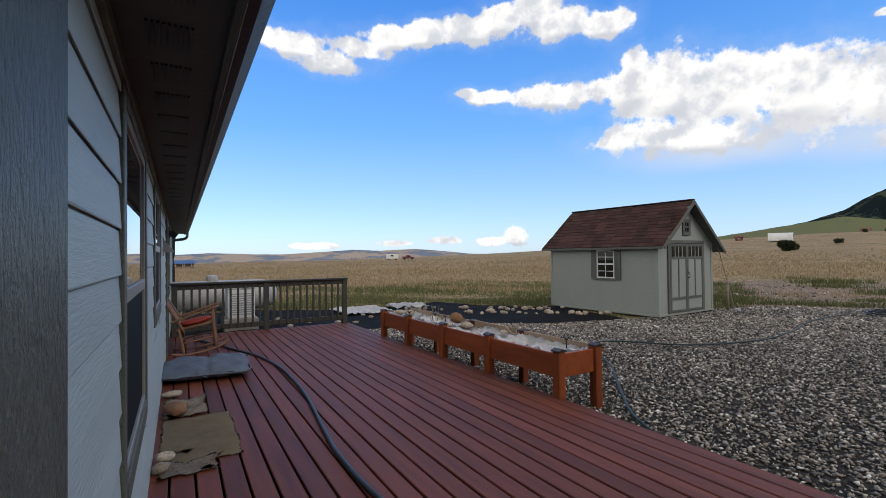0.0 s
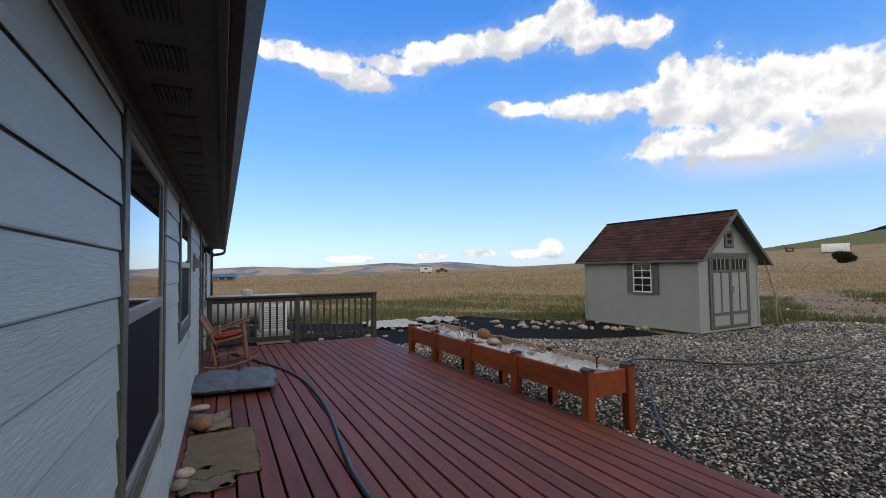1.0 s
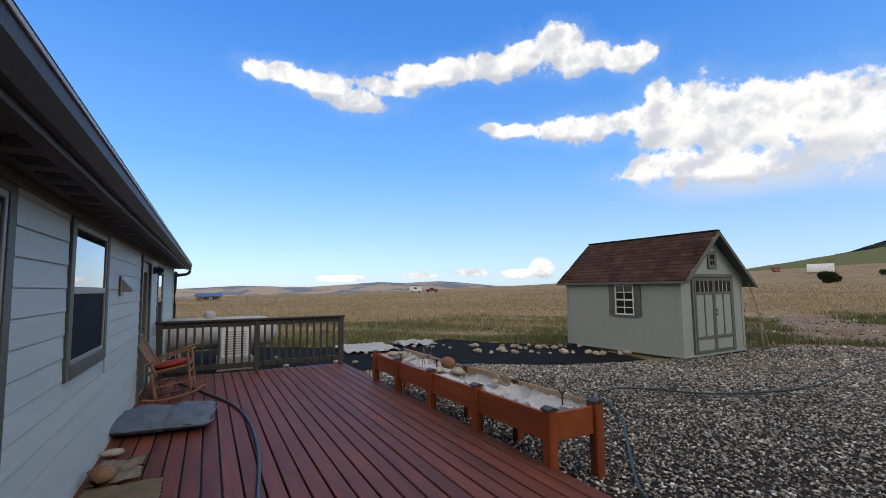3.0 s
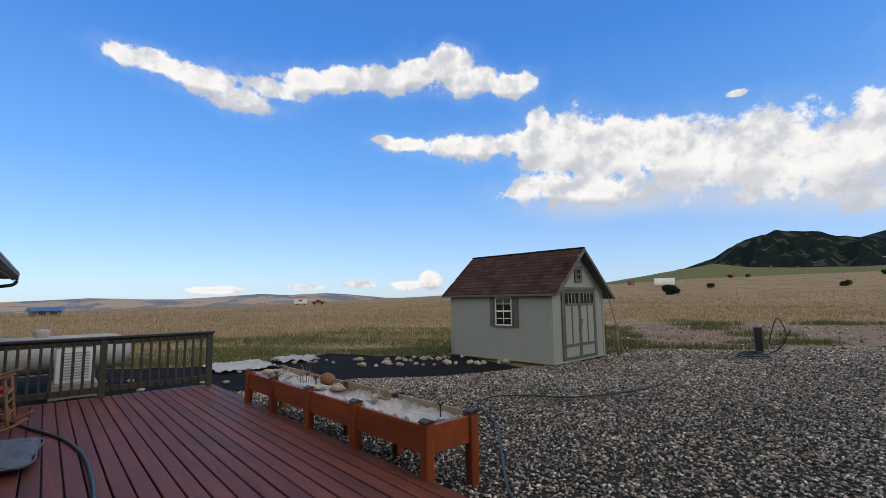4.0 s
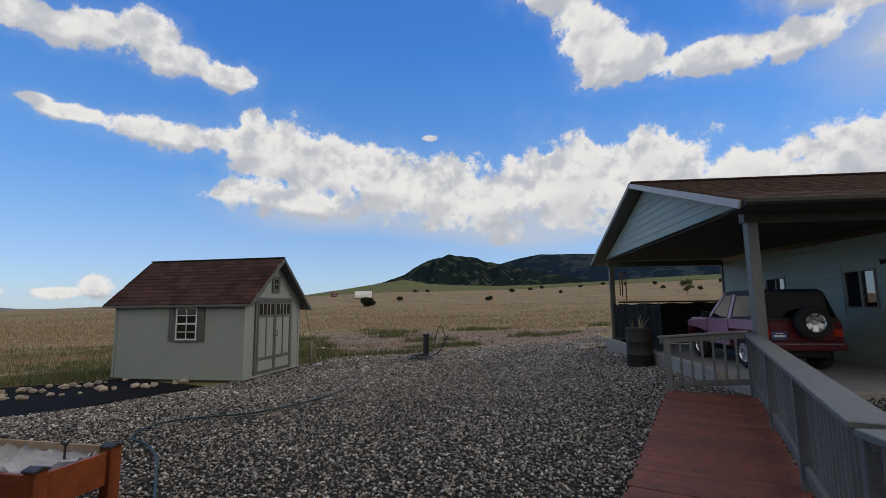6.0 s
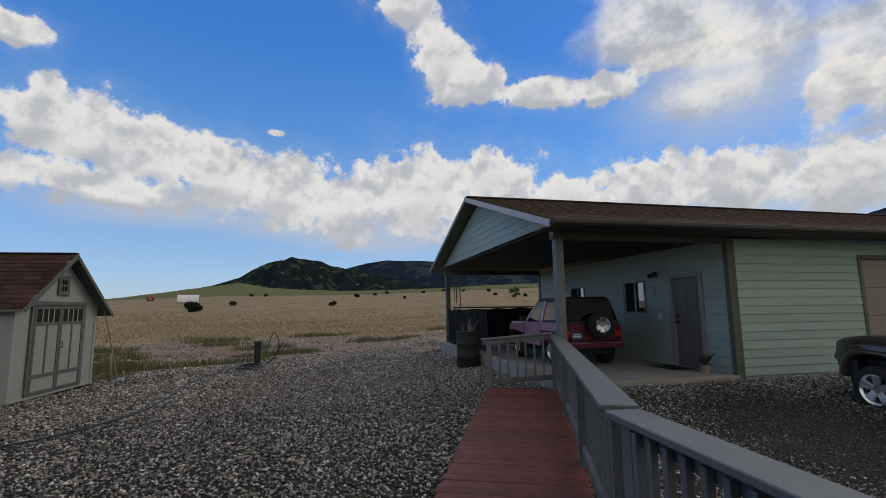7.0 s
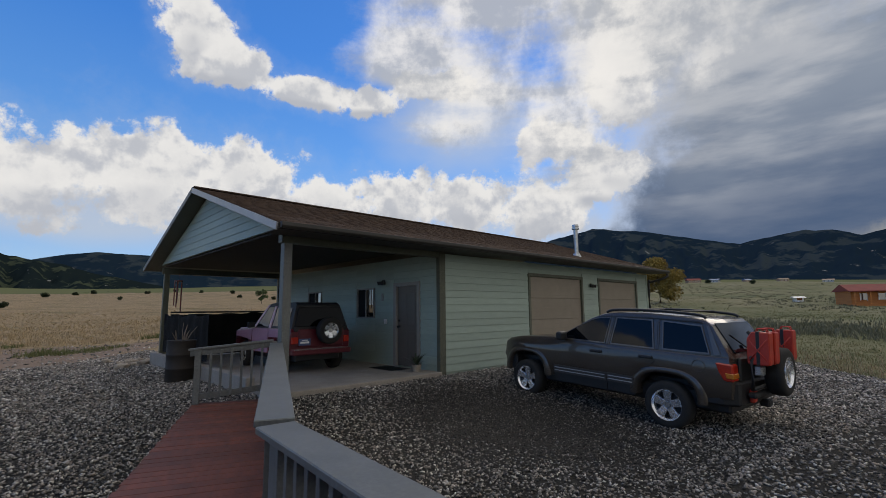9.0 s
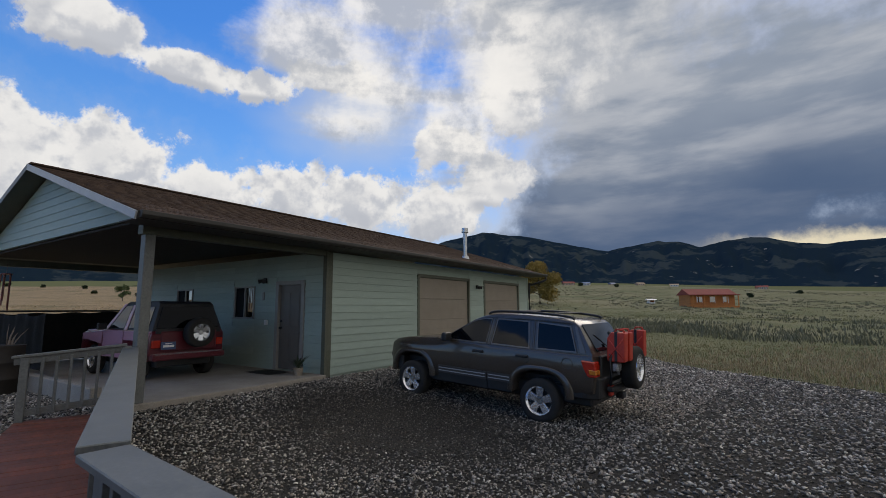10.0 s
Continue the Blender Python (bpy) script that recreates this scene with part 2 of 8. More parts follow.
M_GSIDING = material("pale_green_lap_siding", (0.36, 0.44, 0.385), (0.325, 0.40, 0.35), rough=0.6, scale=2.2, fine=16, stretch=(1.5, 1.5, 7), bump=0.4, depth=0.005, vary=0.07, grain=0.08)
M_TRIM = material("dark_olive_trim", (0.125, 0.132, 0.096), (0.10, 0.106, 0.077), rough=0.45, scale=4, fine=55, stretch=(1.4, 1.4, 0.7), bump=1.0, depth=0.014, vary=0.08, grain=0.25)
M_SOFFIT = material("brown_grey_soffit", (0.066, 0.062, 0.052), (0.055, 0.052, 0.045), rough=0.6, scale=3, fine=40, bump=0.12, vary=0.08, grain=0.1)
M_GUTTER = material("dark_bronze_gutter", (0.04, 0.037, 0.032), (0.03, 0.028, 0.025), rough=0.55, scale=3, fine=60, bump=0.04, vary=0.05, grain=0.08)
M_FASCIA = material("dark_rough_fascia", (0.085, 0.086, 0.072), (0.06, 0.061, 0.052), rough=0.6, scale=3, fine=30, stretch=(4, 0.8, 4), bump=0.8, depth=0.012, vary=0.05, grain=0.2)
M_GUTTERRIM = material("grey_drip_edge", (0.40, 0.41, 0.42), (0.34, 0.35, 0.36), rough=0.4, scale=4, fine=50, bump=0.05, vary=0.05, grain=0.08)
M_VINYL = material("taupe_window_vinyl", (0.30, 0.285, 0.26), (0.26, 0.25, 0.23), rough=0.4, scale=5, fine=70, bump=0.03, vary=0.04, grain=0.06)
M_WHITE = material("white_vinyl", (0.78, 0.78, 0.76), (0.70, 0.70, 0.69), rough=0.4, scale=5, fine=70, bump=0.03, vary=0.03, grain=0.05)
M_GLASS = glass_material("window_glass", (0.012, 0.014, 0.016))
M_DARKGLASS = glass_material("plain_dark_glass", (0.008, 0.009, 0.01), 0.03, 1.45, 0.0)
M_SCREEN = material("insect_screen_mesh", (0.009, 0.010, 0.012), (0.007, 0.008, 0.009), rough=0.7, scale=8, fine=900, bump=0.2, depth=0.001, vary=0.05, spec=0.12)
M_SHED = material("shed_sage_grey_paint", (0.33, 0.355, 0.32), (0.305, 0.33, 0.295), rough=0.65, scale=1.6, fine=40, stretch=(1, 1, 0.5), bump=0.15, depth=0.003, vary=0.04, grain=0.07)
M_SHEDTRIM = material("shed_dark_grey_trim", (0.125, 0.13, 0.115), (0.105, 0.11, 0.095), rough=0.6, scale=4, fine=45, bump=0.15, depth=0.003, vary=0.08)
M_SHINGLE = material("red_brown_asphalt_shingle", (0.068, 0.034, 0.027), (0.042, 0.021, 0.018), rough=0.92, scale=2.5, fine=180, bump=0.5, depth=0.004, vary=0.30, grain=0.45, spec=0.2)
M_GSHINGLE = material("dark_brown_asphalt_shingle", (0.088, 0.058, 0.042), (0.055, 0.037, 0.029), rough=0.92, scale=2.5, fine=160, bump=0.5, depth=0.004, vary=0.35, grain=0.45, spec=0.2)
M_CONCRETE = material("pale_concrete", (0.35, 0.315, 0.27), (0.27, 0.24, 0.205), rough=0.85, scale=1.8, fine=60, bump=0.2, depth=0.004, vary=0.05, stain=(0.2, 0.185, 0.165), stain_at=0.6)
M_DOORBROWN = material("taupe_steel_door", (0.165, 0.145, 0.125), (0.145, 0.128, 0.11), rough=0.45, scale=3, fine=60, bump=0.05, vary=0.04, grain=0.06)
M_GDOOR = material("tan_overhead_door", (0.30, 0.255, 0.205), (0.265, 0.225, 0.18), rough=0.5, scale=3, fine=60, bump=0.08, vary=0.05, grain=0.07)
M_STEEL = material("galvanised_steel", (0.55, 0.56, 0.57), (0.42, 0.43, 0.44), rough=0.32, metal=0.9, scale=8, fine=60, bump=0.05, vary=0.05)
M_CHROME = material("polished_alloy", (0.72, 0.73, 0.75), (0.62, 0.63, 0.65), rough=0.22, metal=0.85, scale=12, fine=90, bump=0.02, vary=0.03, grain=0.05)
M_BLACK = material("black_plastic", (0.022, 0.022, 0.023), (0.016, 0.016, 0.017), rough=0.5, scale=8, fine=90, bump=0.1, vary=0.1)
M_RUBBER = material("tyre_rubber", (0.026, 0.026, 0.026), (0.036, 0.034, 0.031), rough=0.85, scale=10, fine=120, bump=0.3, depth=0.003, vary=0.1, spec=0.3)


# ---- building blocks ----
def part(name, bm, mat, parent=None, label="", m=None):
    me = bpy.data.meshes.new(name)
    bm.to_mesh(me)
    bm.free()
    me.materials.append(mat)
    ob = new(name, me)
    if parent is not None:
        ob.parent = parent
    if m is not None:
        ob.matrix_basis = m
    if label:
        ob["label"] = label
    return ob


def shared(name, me, parent, m, label=""):
    ob = new(name, me)
    ob.parent = parent
    ob.matrix_basis = m
    if label:
        ob["label"] = label
    return ob


def thing(name, label, category, m=None, group="", kind=""):
    ob = new(name)
    ob.empty_display_size = 0.1
    if m is not None:
        ob.matrix_basis = m
    return tagged(ob, label, category, group, kind)


def box(bm, x0, y0, z0, x1, y1, z1, bevel=0.0, m=None, seg=1):
    r = bmesh.ops.create_cube(bm, size=1.0)
    vs = r["verts"]
    bmesh.ops.scale(bm, vec=(abs(x1 - x0), abs(y1 - y0), abs(z1 - z0)), verts=vs)
    bmesh.ops.translate(bm, vec=((x0 + x1) / 2, (y0 + y1) / 2, (z0 + z1) / 2), verts=vs)
    if m is not None:
        bmesh.ops.transform(bm, matrix=m, verts=vs)
    if bevel:
        es = list({e for v in vs for e in v.link_edges})
        bmesh.ops.bevel(bm, geom=es, offset=bevel, segments=seg, affect="EDGES", profile=0.5)
    return bm


def boxes(*rows, bevel=0.0):
    bm = bmesh.new()
    for r in rows:
        box(bm, *r, bevel=bevel)
    return bm


def rod(bm, p0, p1, r0, r1=None, n=10, caps=True):
    p0, p1 = Vector(p0), Vector(p1)
    d = p1 - p0
    q = d.to_track_quat("Z", "Y").to_matrix().to_4x4()
    bmesh.ops.create_cone(bm, cap_ends=caps, segments=n, radius1=r0, radius2=r0 if r1 is None else r1, depth=d.length,
                          matrix=Matrix.Translation((p0 + p1) / 2) @ q)
    return bm


def tube(bm, pts, r, n=8, closed=False):
    """A round tube along points; r is one radius or one for each point."""
    pts = [Vector(p) for p in pts]
    rings = []
    up = Vector((0, 0, 1))
    for i, p in enumerate(pts):
        a, b = pts[max(i - 1, 0)], pts[min(i + 1, len(pts) - 1)]
        if closed:
            a, b = pts[i - 1], pts[(i + 1) % len(pts)]
        d = (b - a).normalized()
        s = d.cross(up)
        s = s.normalized() if s.length > 1e-3 else Vector((1, 0, 0))
        t = s.cross(d)
        rr = r[i] if isinstance(r, (list, tuple)) else r
        rings.append([bm.verts.new(p + (s * math.cos(k * 2 * math.pi / n) + t * math.sin(k * 2 * math.pi / n)) * rr) for k in range(n)])
    for i in range(len(rings) - (0 if closed else 1)):
        a, b = rings[i], rings[(i + 1) % len(rings)]
        for k in range(n):
            f = bm.faces.new((a[k], a[(k + 1) % n], b[(k + 1) % n], b[k]))
            f.smooth = True
    if not closed:
        bm.faces.new(rings[0][::-1])
        bm.faces.new(rings[-1])
    bmesh.ops.recalc_face_normals(bm, faces=bm.faces[:])
    return bm


def smooth_path(pts, steps=8):
    """Catmull-Rom points through the given ones."""
    pts = [Vector(p) for p in pts]
    out = []
    for i in range(len(pts) - 1):
        p0, p1, p2, p3 = pts[max(i - 1, 0)], pts[i], pts[i + 1], pts[min(i + 2, len(pts) - 1)]
        for k in range(steps):
            t = k / steps
            out.append(0.5 * (2 * p1 + (p2 - p0) * t + (2 * p0 - 5 * p1 + 4 * p2 - p3) * t * t + (3 * p1 - p0 - 3 * p2 + p3) * t ** 3))
    return out + [pts[-1]]


def prism(bm, poly, lo, hi, axis="Y", bevel=0.0):
    """A polygon drawn in (x, z) and pushed along y, or in (y, z) along x, or in (x, y) along z."""
    def at(a, b, c):
        return {"Y": (a, c, b), "X": (c, a, b), "Z": (a, b, c)}[axis]
    lowv = [bm.verts.new(at(a, b, lo)) for a, b in poly]
    topv = [bm.verts.new(at(a, b, hi)) for a, b in poly]
    fs = [bm.faces.new(lowv), bm.faces.new(topv[::-1])]
    n = len(poly)
    for i in range(n):
        fs.append(bm.faces.new((lowv[i], topv[i], topv[(i + 1) % n], lowv[(i + 1) % n])))
    bmesh.ops.recalc_face_normals(bm, faces=fs)
    if bevel:
        es = list({e for f in fs for e in f.edges})
        bmesh.ops.bevel(bm, geom=es, offset=bevel, segments=1, affect="EDGES", profile=0.5)
    return bm


def lump(bm, centre, size, rough=0.25, sub=2, seed=0, flat=False):
    """A stone or clod: a ball pushed about by noise."""
    r = bmesh.ops.create_icosphere(bm, subdivisions=sub, radius=1.0)
    for v in r["verts"]:
        d = v.co.normalized()
        k = 1 + rough * noise.noise(d * 1.6 + Vector((seed * 7.3, seed * 1.7, 0))) + rough * 0.5 * noise.noise(d * 4 + Vector((0, seed * 3.1, 5)))
        v.co = Vector(centre) + Vector((d.x * k * size[0], d.y * k * size[1], d.z * k * size[2]))
    if not flat:
        for f in {f for v in r["verts"] for f in v.link_faces}:
            f.smooth = True
    return bm


def tri_mesh(name, verts, tris, mat):
    """One mesh from arrays of corners and triangles."""
    me = bpy.data.meshes.new(name)
    me.vertices.add(len(verts))
    me.vertices.foreach_set("co", np.ascontiguousarray(verts, dtype=np.float32).ravel())
    me.loops.add(len(tris) * 3)
    me.loops.foreach_set("vertex_index", np.ascontiguousarray(tris, dtype=np.int32).ravel())
    me.polygons.add(len(tris))
    me.polygons.foreach_set("loop_start", np.arange(0, len(tris) * 3, 3, dtype=np.int32))
    me.update(calc_edges=True)
    me.materials.append(mat)
    return new(name, me)


def smoothstep(u):
    u = np.clip(u, 0, 1)
    return u * u * (3 - 2 * u)


# ---- the lie of the land ----
DECK = 0.206          # top of the deck
SLAB = 0.33           # top of the carport's floor
RISE = [(-180, 1.4), (-60, -1.2), (-4, -1.07), (7, -0.6), (19, -0.44), (33, 0.06), (40, 0.31), (61, 1.3), (69, 1.7), (83, 1.82), (92, 2.03), (100, 2.3), (146, 3.1), (153, 2.7), (160, 2.6), (170, 2.0), (180, 1.4)]


def land(x, y):
    """Height of the ground: level gravel about the house, plain and slopes further out."""
    x, y = np.asarray(x, dtype=float), np.asarray(y, dtype=float)
    near = smoothstep((1.0 - y) / 4.5) * (-0.09 + 0.32 * smoothstep((x - 4.9) / 4.3))
    r = np.hypot(x - 0.7, y)
    tilt = np.interp(np.degrees(np.arctan2(x - 0.7, y)), [a for a, _ in RISE], [e for _, e in RISE])
    far = 1.6 + r * np.tan(np.radians(tilt))
    wob = 0.35 * np.sin(x * 0.045 + 1) * np.sin(y * 0.038 + 2) * smoothstep((r - 25) / 60)
    s = smoothstep((r - 22) / 260)
    return near * (1 - s) + far * s + wob


def inside(px, py, poly):
    px, py = np.asarray(px), np.asarray(py)
    hit = np.zeros(px.shape, bool)
    n = len(poly)
    for i in range(n):
        (x0, y0), (x1, y1) = poly[i], poly[(i + 1) % n]
        c = (y0 > py) != (y1 > py)
        with np.errstate(divide="ignore", invalid="ignore"):
            hit ^= c & (px < (x1 - x0) * (py - y0) / (y1 - y0) + x0)
    return hit


GRAVEL = [(3.05, 9.3), (5.6, 8.85), (7.1, 7.8), (9.3, 7.2), (12.5, 7.25), (14.4, 6.8), (15.6, 5.3), (18.2, 3.5), (21, 0.6), (23.5, -1.6),
          (19, -2.2), (10.5, -3.4), (9.6, -6.4), (11.5, -17.9), (6.4, -17.5), (4.1, -15.8), (2.0, -14.9), (0.4, -14.0), (-7, -12.5), (-7, -1.3), (3.05, -1.3)]
CLOTH = [(-0.6, 9.45), (3.15, 9.4), (5.5, 8.9), (7.0, 7.9), (9.2, 7.35), (9.7, 10.2), (8.9, 10.6), (7.3, 13.3), (5.6, 12.9), (4.0, 13.0), (2.0, 14.6), (-2.0, 14.2)]


def land_material():
    mt = material("dry_prairie", (0.33, 0.24, 0.135), (0.255, 0.19, 0.105), rough=0.95, scale=0.16, fine=3.0, bump=0.9, depth=0.12, vary=0, grain=0.55, spec=0.15, stain=(0.15, 0.135, 0.065), stain_at=0.53)
    # greener pasture beyond the driveway
    nt = mt.node_tree
    b = nt.nodes["Principled BSDF"]
    old = b.inputs["Base Color"].links[0].from_socket
    tc = nt.nodes.new("ShaderNodeTexCoord")
    dot = nt.nodes.new("ShaderNodeVectorMath")
    dot.operation = "DOT_PRODUCT"
    nt.links.new(tc.outputs["Object"], dot.inputs[0])
    dot.inputs[1].default_value = (-1.15, -1.0, 0)
    side = nt.nodes.new("ShaderNodeMapRange")
    nt.links.new(dot.outputs["Value"], side.inputs[0])
    side.inputs[1].default_value, side.inputs[2].default_value = -4.0, 10.0
    spots = nt.nodes.new("ShaderNodeTexNoise")
    spots.inputs["Scale"].default_value, spots.inputs["Detail"].default_value, spots.inputs["Roughness"].default_value = 0.05, 8, 0.65
    nt.links.new(tc.outputs["Object"], spots.inputs["Vector"])
    tint = nt.nodes.new("ShaderNodeMapRange")
    nt.links.new(spots.outputs[0], tint.inputs[0])
    tint.inputs[1].default_value, tint.inputs[2].default_value = 0.35, 0.65
    green = nt.nodes.new("ShaderNodeMix")
    green.data_type = "RGBA"
    nt.links.new(tint.outputs[0], green.inputs[0])
    green.inputs[6].default_value, green.inputs[7].default_value = (0.125, 0.135, 0.062, 1), (0.225, 0.205, 0.12, 1)
    mx = nt.nodes.new("ShaderNodeMix")
    mx.data_type = "RGBA"
    nt.links.new(side.outputs[0], mx.inputs[0])
    nt.links.new(old, mx.inputs[6])
    nt.links.new(green.outputs[2], mx.inputs[7])
    nt.links.new(mx.outputs[2], b.inputs["Base Color"])
    return mt


M_LAND = land_material()
rings = np.concatenate([np.linspace(0, 30, 31), 30 * (4700 / 30) ** (np.arange(1, 90) / 89)])
turns = np.radians(np.arange(0, 360, 1.5))
gx = (rings[:, None] * np.sin(turns)[None, :] + 0.7)
gy = rings[:, None] * np.cos(turns)[None, :]
gzv = land(gx, gy)
nr, nt_ = gx.shape
ids = np.arange(nr * nt_).reshape(nr, nt_)
a_, b_, c_, d_ = ids[:-1, :], ids[1:, :], np.roll(ids[1:, :], -1, 1), np.roll(ids[:-1, :], -1, 1)
tris = np.concatenate([np.stack([a_, c_, b_], -1).reshape(-1, 3), np.stack([a_, d_, c_], -1).reshape(-1, 3)])
ground = tri_mesh("ground", np.stack([gx, gy, gzv], -1).reshape(-1, 3), tris, M_LAND)
ground.data.polygons.foreach_set("use_smooth", np.ones(len(tris), bool))
tagged(ground, "dry tan grass prairie with green patches rising to hills", "ground", kind="structure")


def sheet(name, poly, lift, mat, step=0.5):
    """A patch of the ground's cover, cut to an outline and laid just over it."""
    bm = bmesh.new()
    bm.faces.new([bm.verts.new((x, y, 0)) for x, y in poly])
    xs, ys = [p[0] for p in poly], [p[1] for p in poly]
    for i in range(int((max(xs) - min(xs)) / step)):
        bmesh.ops.bisect_plane(bm, geom=bm.verts[:] + bm.edges[:] + bm.faces[:], plane_co=(min(xs) + (i + 0.5) * step, 0, 0), plane_no=(1, 0, 0))
    for i in range(int((max(ys) - min(ys)) / step)):
        bmesh.ops.bisect_plane(bm, geom=bm.verts[:] + bm.edges[:] + bm.faces[:], plane_co=(0, min(ys) + (i + 0.5) * step, 0), plane_no=(0, 1, 0))
    for v in bm.verts:
        v.co.z = float(land(v.co.x, v.co.y)) + lift(v.co.x, v.co.y)
    bmesh.ops.recalc_face_normals(bm, faces=bm.faces[:])
    for f in bm.faces:
        f.smooth = True
        if f.normal.z < 0:
            f.normal_flip()
    return part(name, bm, mat)


M_GRAVELBED = material("gravel_bed", (0.045, 0.042, 0.037), (0.028, 0.026, 0.024), rough=0.95, scale=1.3, fine=34, bump=1.0, depth=0.03, vary=0, grain=0.75, spec=0.2)
gravel_bed = sheet("gravel_bed", GRAVEL, lambda x, y: 0.012, M_GRAVELBED, 1.0)
tagged(gravel_bed, "grey crushed gravel yard and driveway", "gravel", kind="structure")
M_CLOTH = material("black_landscape_fabric", (0.008, 0.008, 0.009), (0.012, 0.012, 0.013), rough=0.95, scale=3, fine=120, bump=0.35, depth=0.01, vary=0, grain=0.35, spec=0.08)
cloth = sheet("landscape_fabric", CLOTH, lambda x, y: 0.03 + 0.03 * noise.noise(Vector((x * 1.3, y * 1.3, 0))), M_CLOTH, 0.25)
tagged(cloth, "black landscape fabric laid on the ground beside deck", "ground cloth", kind="structure")


# ---- mountains ----
def range_mesh(name, profile, r0, depth, mat, label, foot=0.0, seed=0, rug=0.1):
    """A mountain side from bearing and crest height in degrees, sloping up from its foot at r0 to the crest at r0 + depth."""
    az = np.arange(profile[0][0], profile[-1][0] + 0.01, 0.25)
    crest = np.interp(az, [p[0] for p in profile], [p[1] for p in profile])
    base = np.interp(az, [p[0] for p in profile], [p[2] if len(p) > 2 else foot for p in profile])
    rows, V = 26, []
    for j in range(rows):
        u = j / (rows - 1)
        r = r0 + depth * u
        for a, c, b in zip(az, crest, base):
            f = u ** 0.85
            ridge = noise.fractal(Vector((a * 0.45 + seed, u * 2.2, seed * 1.3)), 0.9, 2.1, 5) * rug * (c - b) * (4 * u * (1 - u) + 0.25 * u)
            gul = abs(noise.noise(Vector((a * 0.9 + seed * 3, u * 0.6, 2)))) * rug * 1.2 * (c - b) * (4 * u * (1 - u))
            e = b + (c - b) * f + ridge - gul
            V.append((0.7 + r * math.sin(radians(a)), r * math.cos(radians(a)), 1.6 + r * math.tan(radians(e))))
    n = len(az)
    I = np.arange(rows * n).reshape(rows, n)
    p, q, s, t = I[:-1, :-1], I[:-1, 1:], I[1:, 1:], I[1:, :-1]
    T = np.concatenate([np.stack([p, q, s], -1).reshape(-1, 3), np.stack([p, s, t], -1).reshape(-1, 3)])
    ob = tri_mesh(name, np.array(V), T, mat)
    ob.data.polygons.foreach_set("use_smooth", np.ones(len(T), bool))
    return tagged(ob, label, "mountain", kind="structure")


def hill_material(name, wood, grass, rock, cover, scale):
    """Conifer woods over grass slopes with pale rock, by noise at hill scale; distance haze is mixed into the colours
    given.
    """
    mt = bpy.data.materials.new(name)
    mt.use_nodes = True
    nt = mt.node_tree
    b = nt.nodes["Principled BSDF"]
    tc = nt.nodes.new("ShaderNodeTexCoord")
    col = None
    for colour, s, lo, hi, det in ((grass, None, 0, 0, 0), (wood, scale, cover, cover + 0.05, 8), (rock, scale * 2.3, 0.66, 0.69, 9)):
        if s is None:
            rgb = nt.nodes.new("ShaderNodeRGB")
            rgb.outputs[0].default_value = (*colour, 1)
            col = rgb.outputs[0]
            continue
        n = nt.nodes.new("ShaderNodeTexNoise")
        n.inputs["Scale"].default_value, n.inputs["Detail"].default_value, n.inputs["Roughness"].default_value = s, det, 0.62
        nt.links.new(tc.outputs["Object"], n.inputs["Vector"])
        mr = nt.nodes.new("ShaderNodeMapRange")
        nt.links.new(n.outputs[0], mr.inputs[0])
        mr.inputs[1].default_value, mr.inputs[2].default_value = lo, hi
        mx = nt.nodes.new("ShaderNodeMix")
        mx.data_type = "RGBA"
        nt.links.new(mr.outputs[0], mx.inputs[0])
        nt.links.new(col, mx.inputs[6])
        mx.inputs[7].default_value = (*colour, 1)
        col = mx.outputs[2]
    nt.links.new(col, b.inputs["Base Color"])
    b.inputs["Roughness"].default_value = 1.0
    b.inputs["Specular IOR Level"].default_value = 0.0
    return mt


M_BUTTE = hill_material("wooded_butte", (0.014, 0.022, 0.023), (0.055, 0.068, 0.045), (0.26, 0.25, 0.235), 0.40, 0.012)
# wood and grass colours are shifted blue to carry the distance haze
M_RANGE = hill_material("haze_tinted_wooded_range", (0.014, 0.027, 0.042), (0.040, 0.054, 0.062), (0.24, 0.24, 0.23), 0.43, 0.0045)
# air haze and sunlit tan patches are put into these base colours
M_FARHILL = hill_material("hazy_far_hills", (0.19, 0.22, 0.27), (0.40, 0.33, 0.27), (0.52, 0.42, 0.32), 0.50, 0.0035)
M_SLOPE = hill_material("green_grass_slope", (0.055, 0.07, 0.04), (0.155, 0.165, 0.085), (0.20, 0.175, 0.12), 0.62, 0.012)
FAR_L = [(-40, 0.5, -1.3), (-20, 0.6, -1.2), (-3.6, 0.25, -1.1), (-0.5, 0.36, -1.0), (3, 0.56, -0.9), (7, 0.4, -0.7), (11, 0.35, -0.7), (15.5, 0.62, -0.6), (18.8, 0.8, -0.6), (22.2, 0.68, -0.5), (26.3, 0.86, -0.4), (30.5, 0.5, -0.3), (33.3, 0.2, -0.2), (37, 0.1, 0.0)]
BUTTE = [(58, 1.3, 1.1), (61.3, 1.75, 1.2), (64.8, 2.3, 1.3), (68.3, 2.9, 1.5), (71.1, 3.8, 1.7), (73.3, 5.2, 1.8), (75, 6.0, 1.8), (76.5, 6.26, 1.8), (78.5, 6.1, 1.8), (80.2, 5.8, 1.8), (81.9, 5.4, 1.8), (82.9, 5.0, 1.8), (85.5, 4.6, 1.8), (90, 3.5, 1.9), (95, 2.6, 2.0)]
MESA = [(79, 3.0, 1.8), (82.8, 5.0, 1.8), (85.5, 5.75, 1.8), (88, 6.1, 1.9), (91.1, 6.05, 1.9), (94, 5.95, 2.0), (100, 5.6, 2.1), (110, 5.2, 2.3), (120, 5.6, 2.5), (130, 6.4, 2.8)]
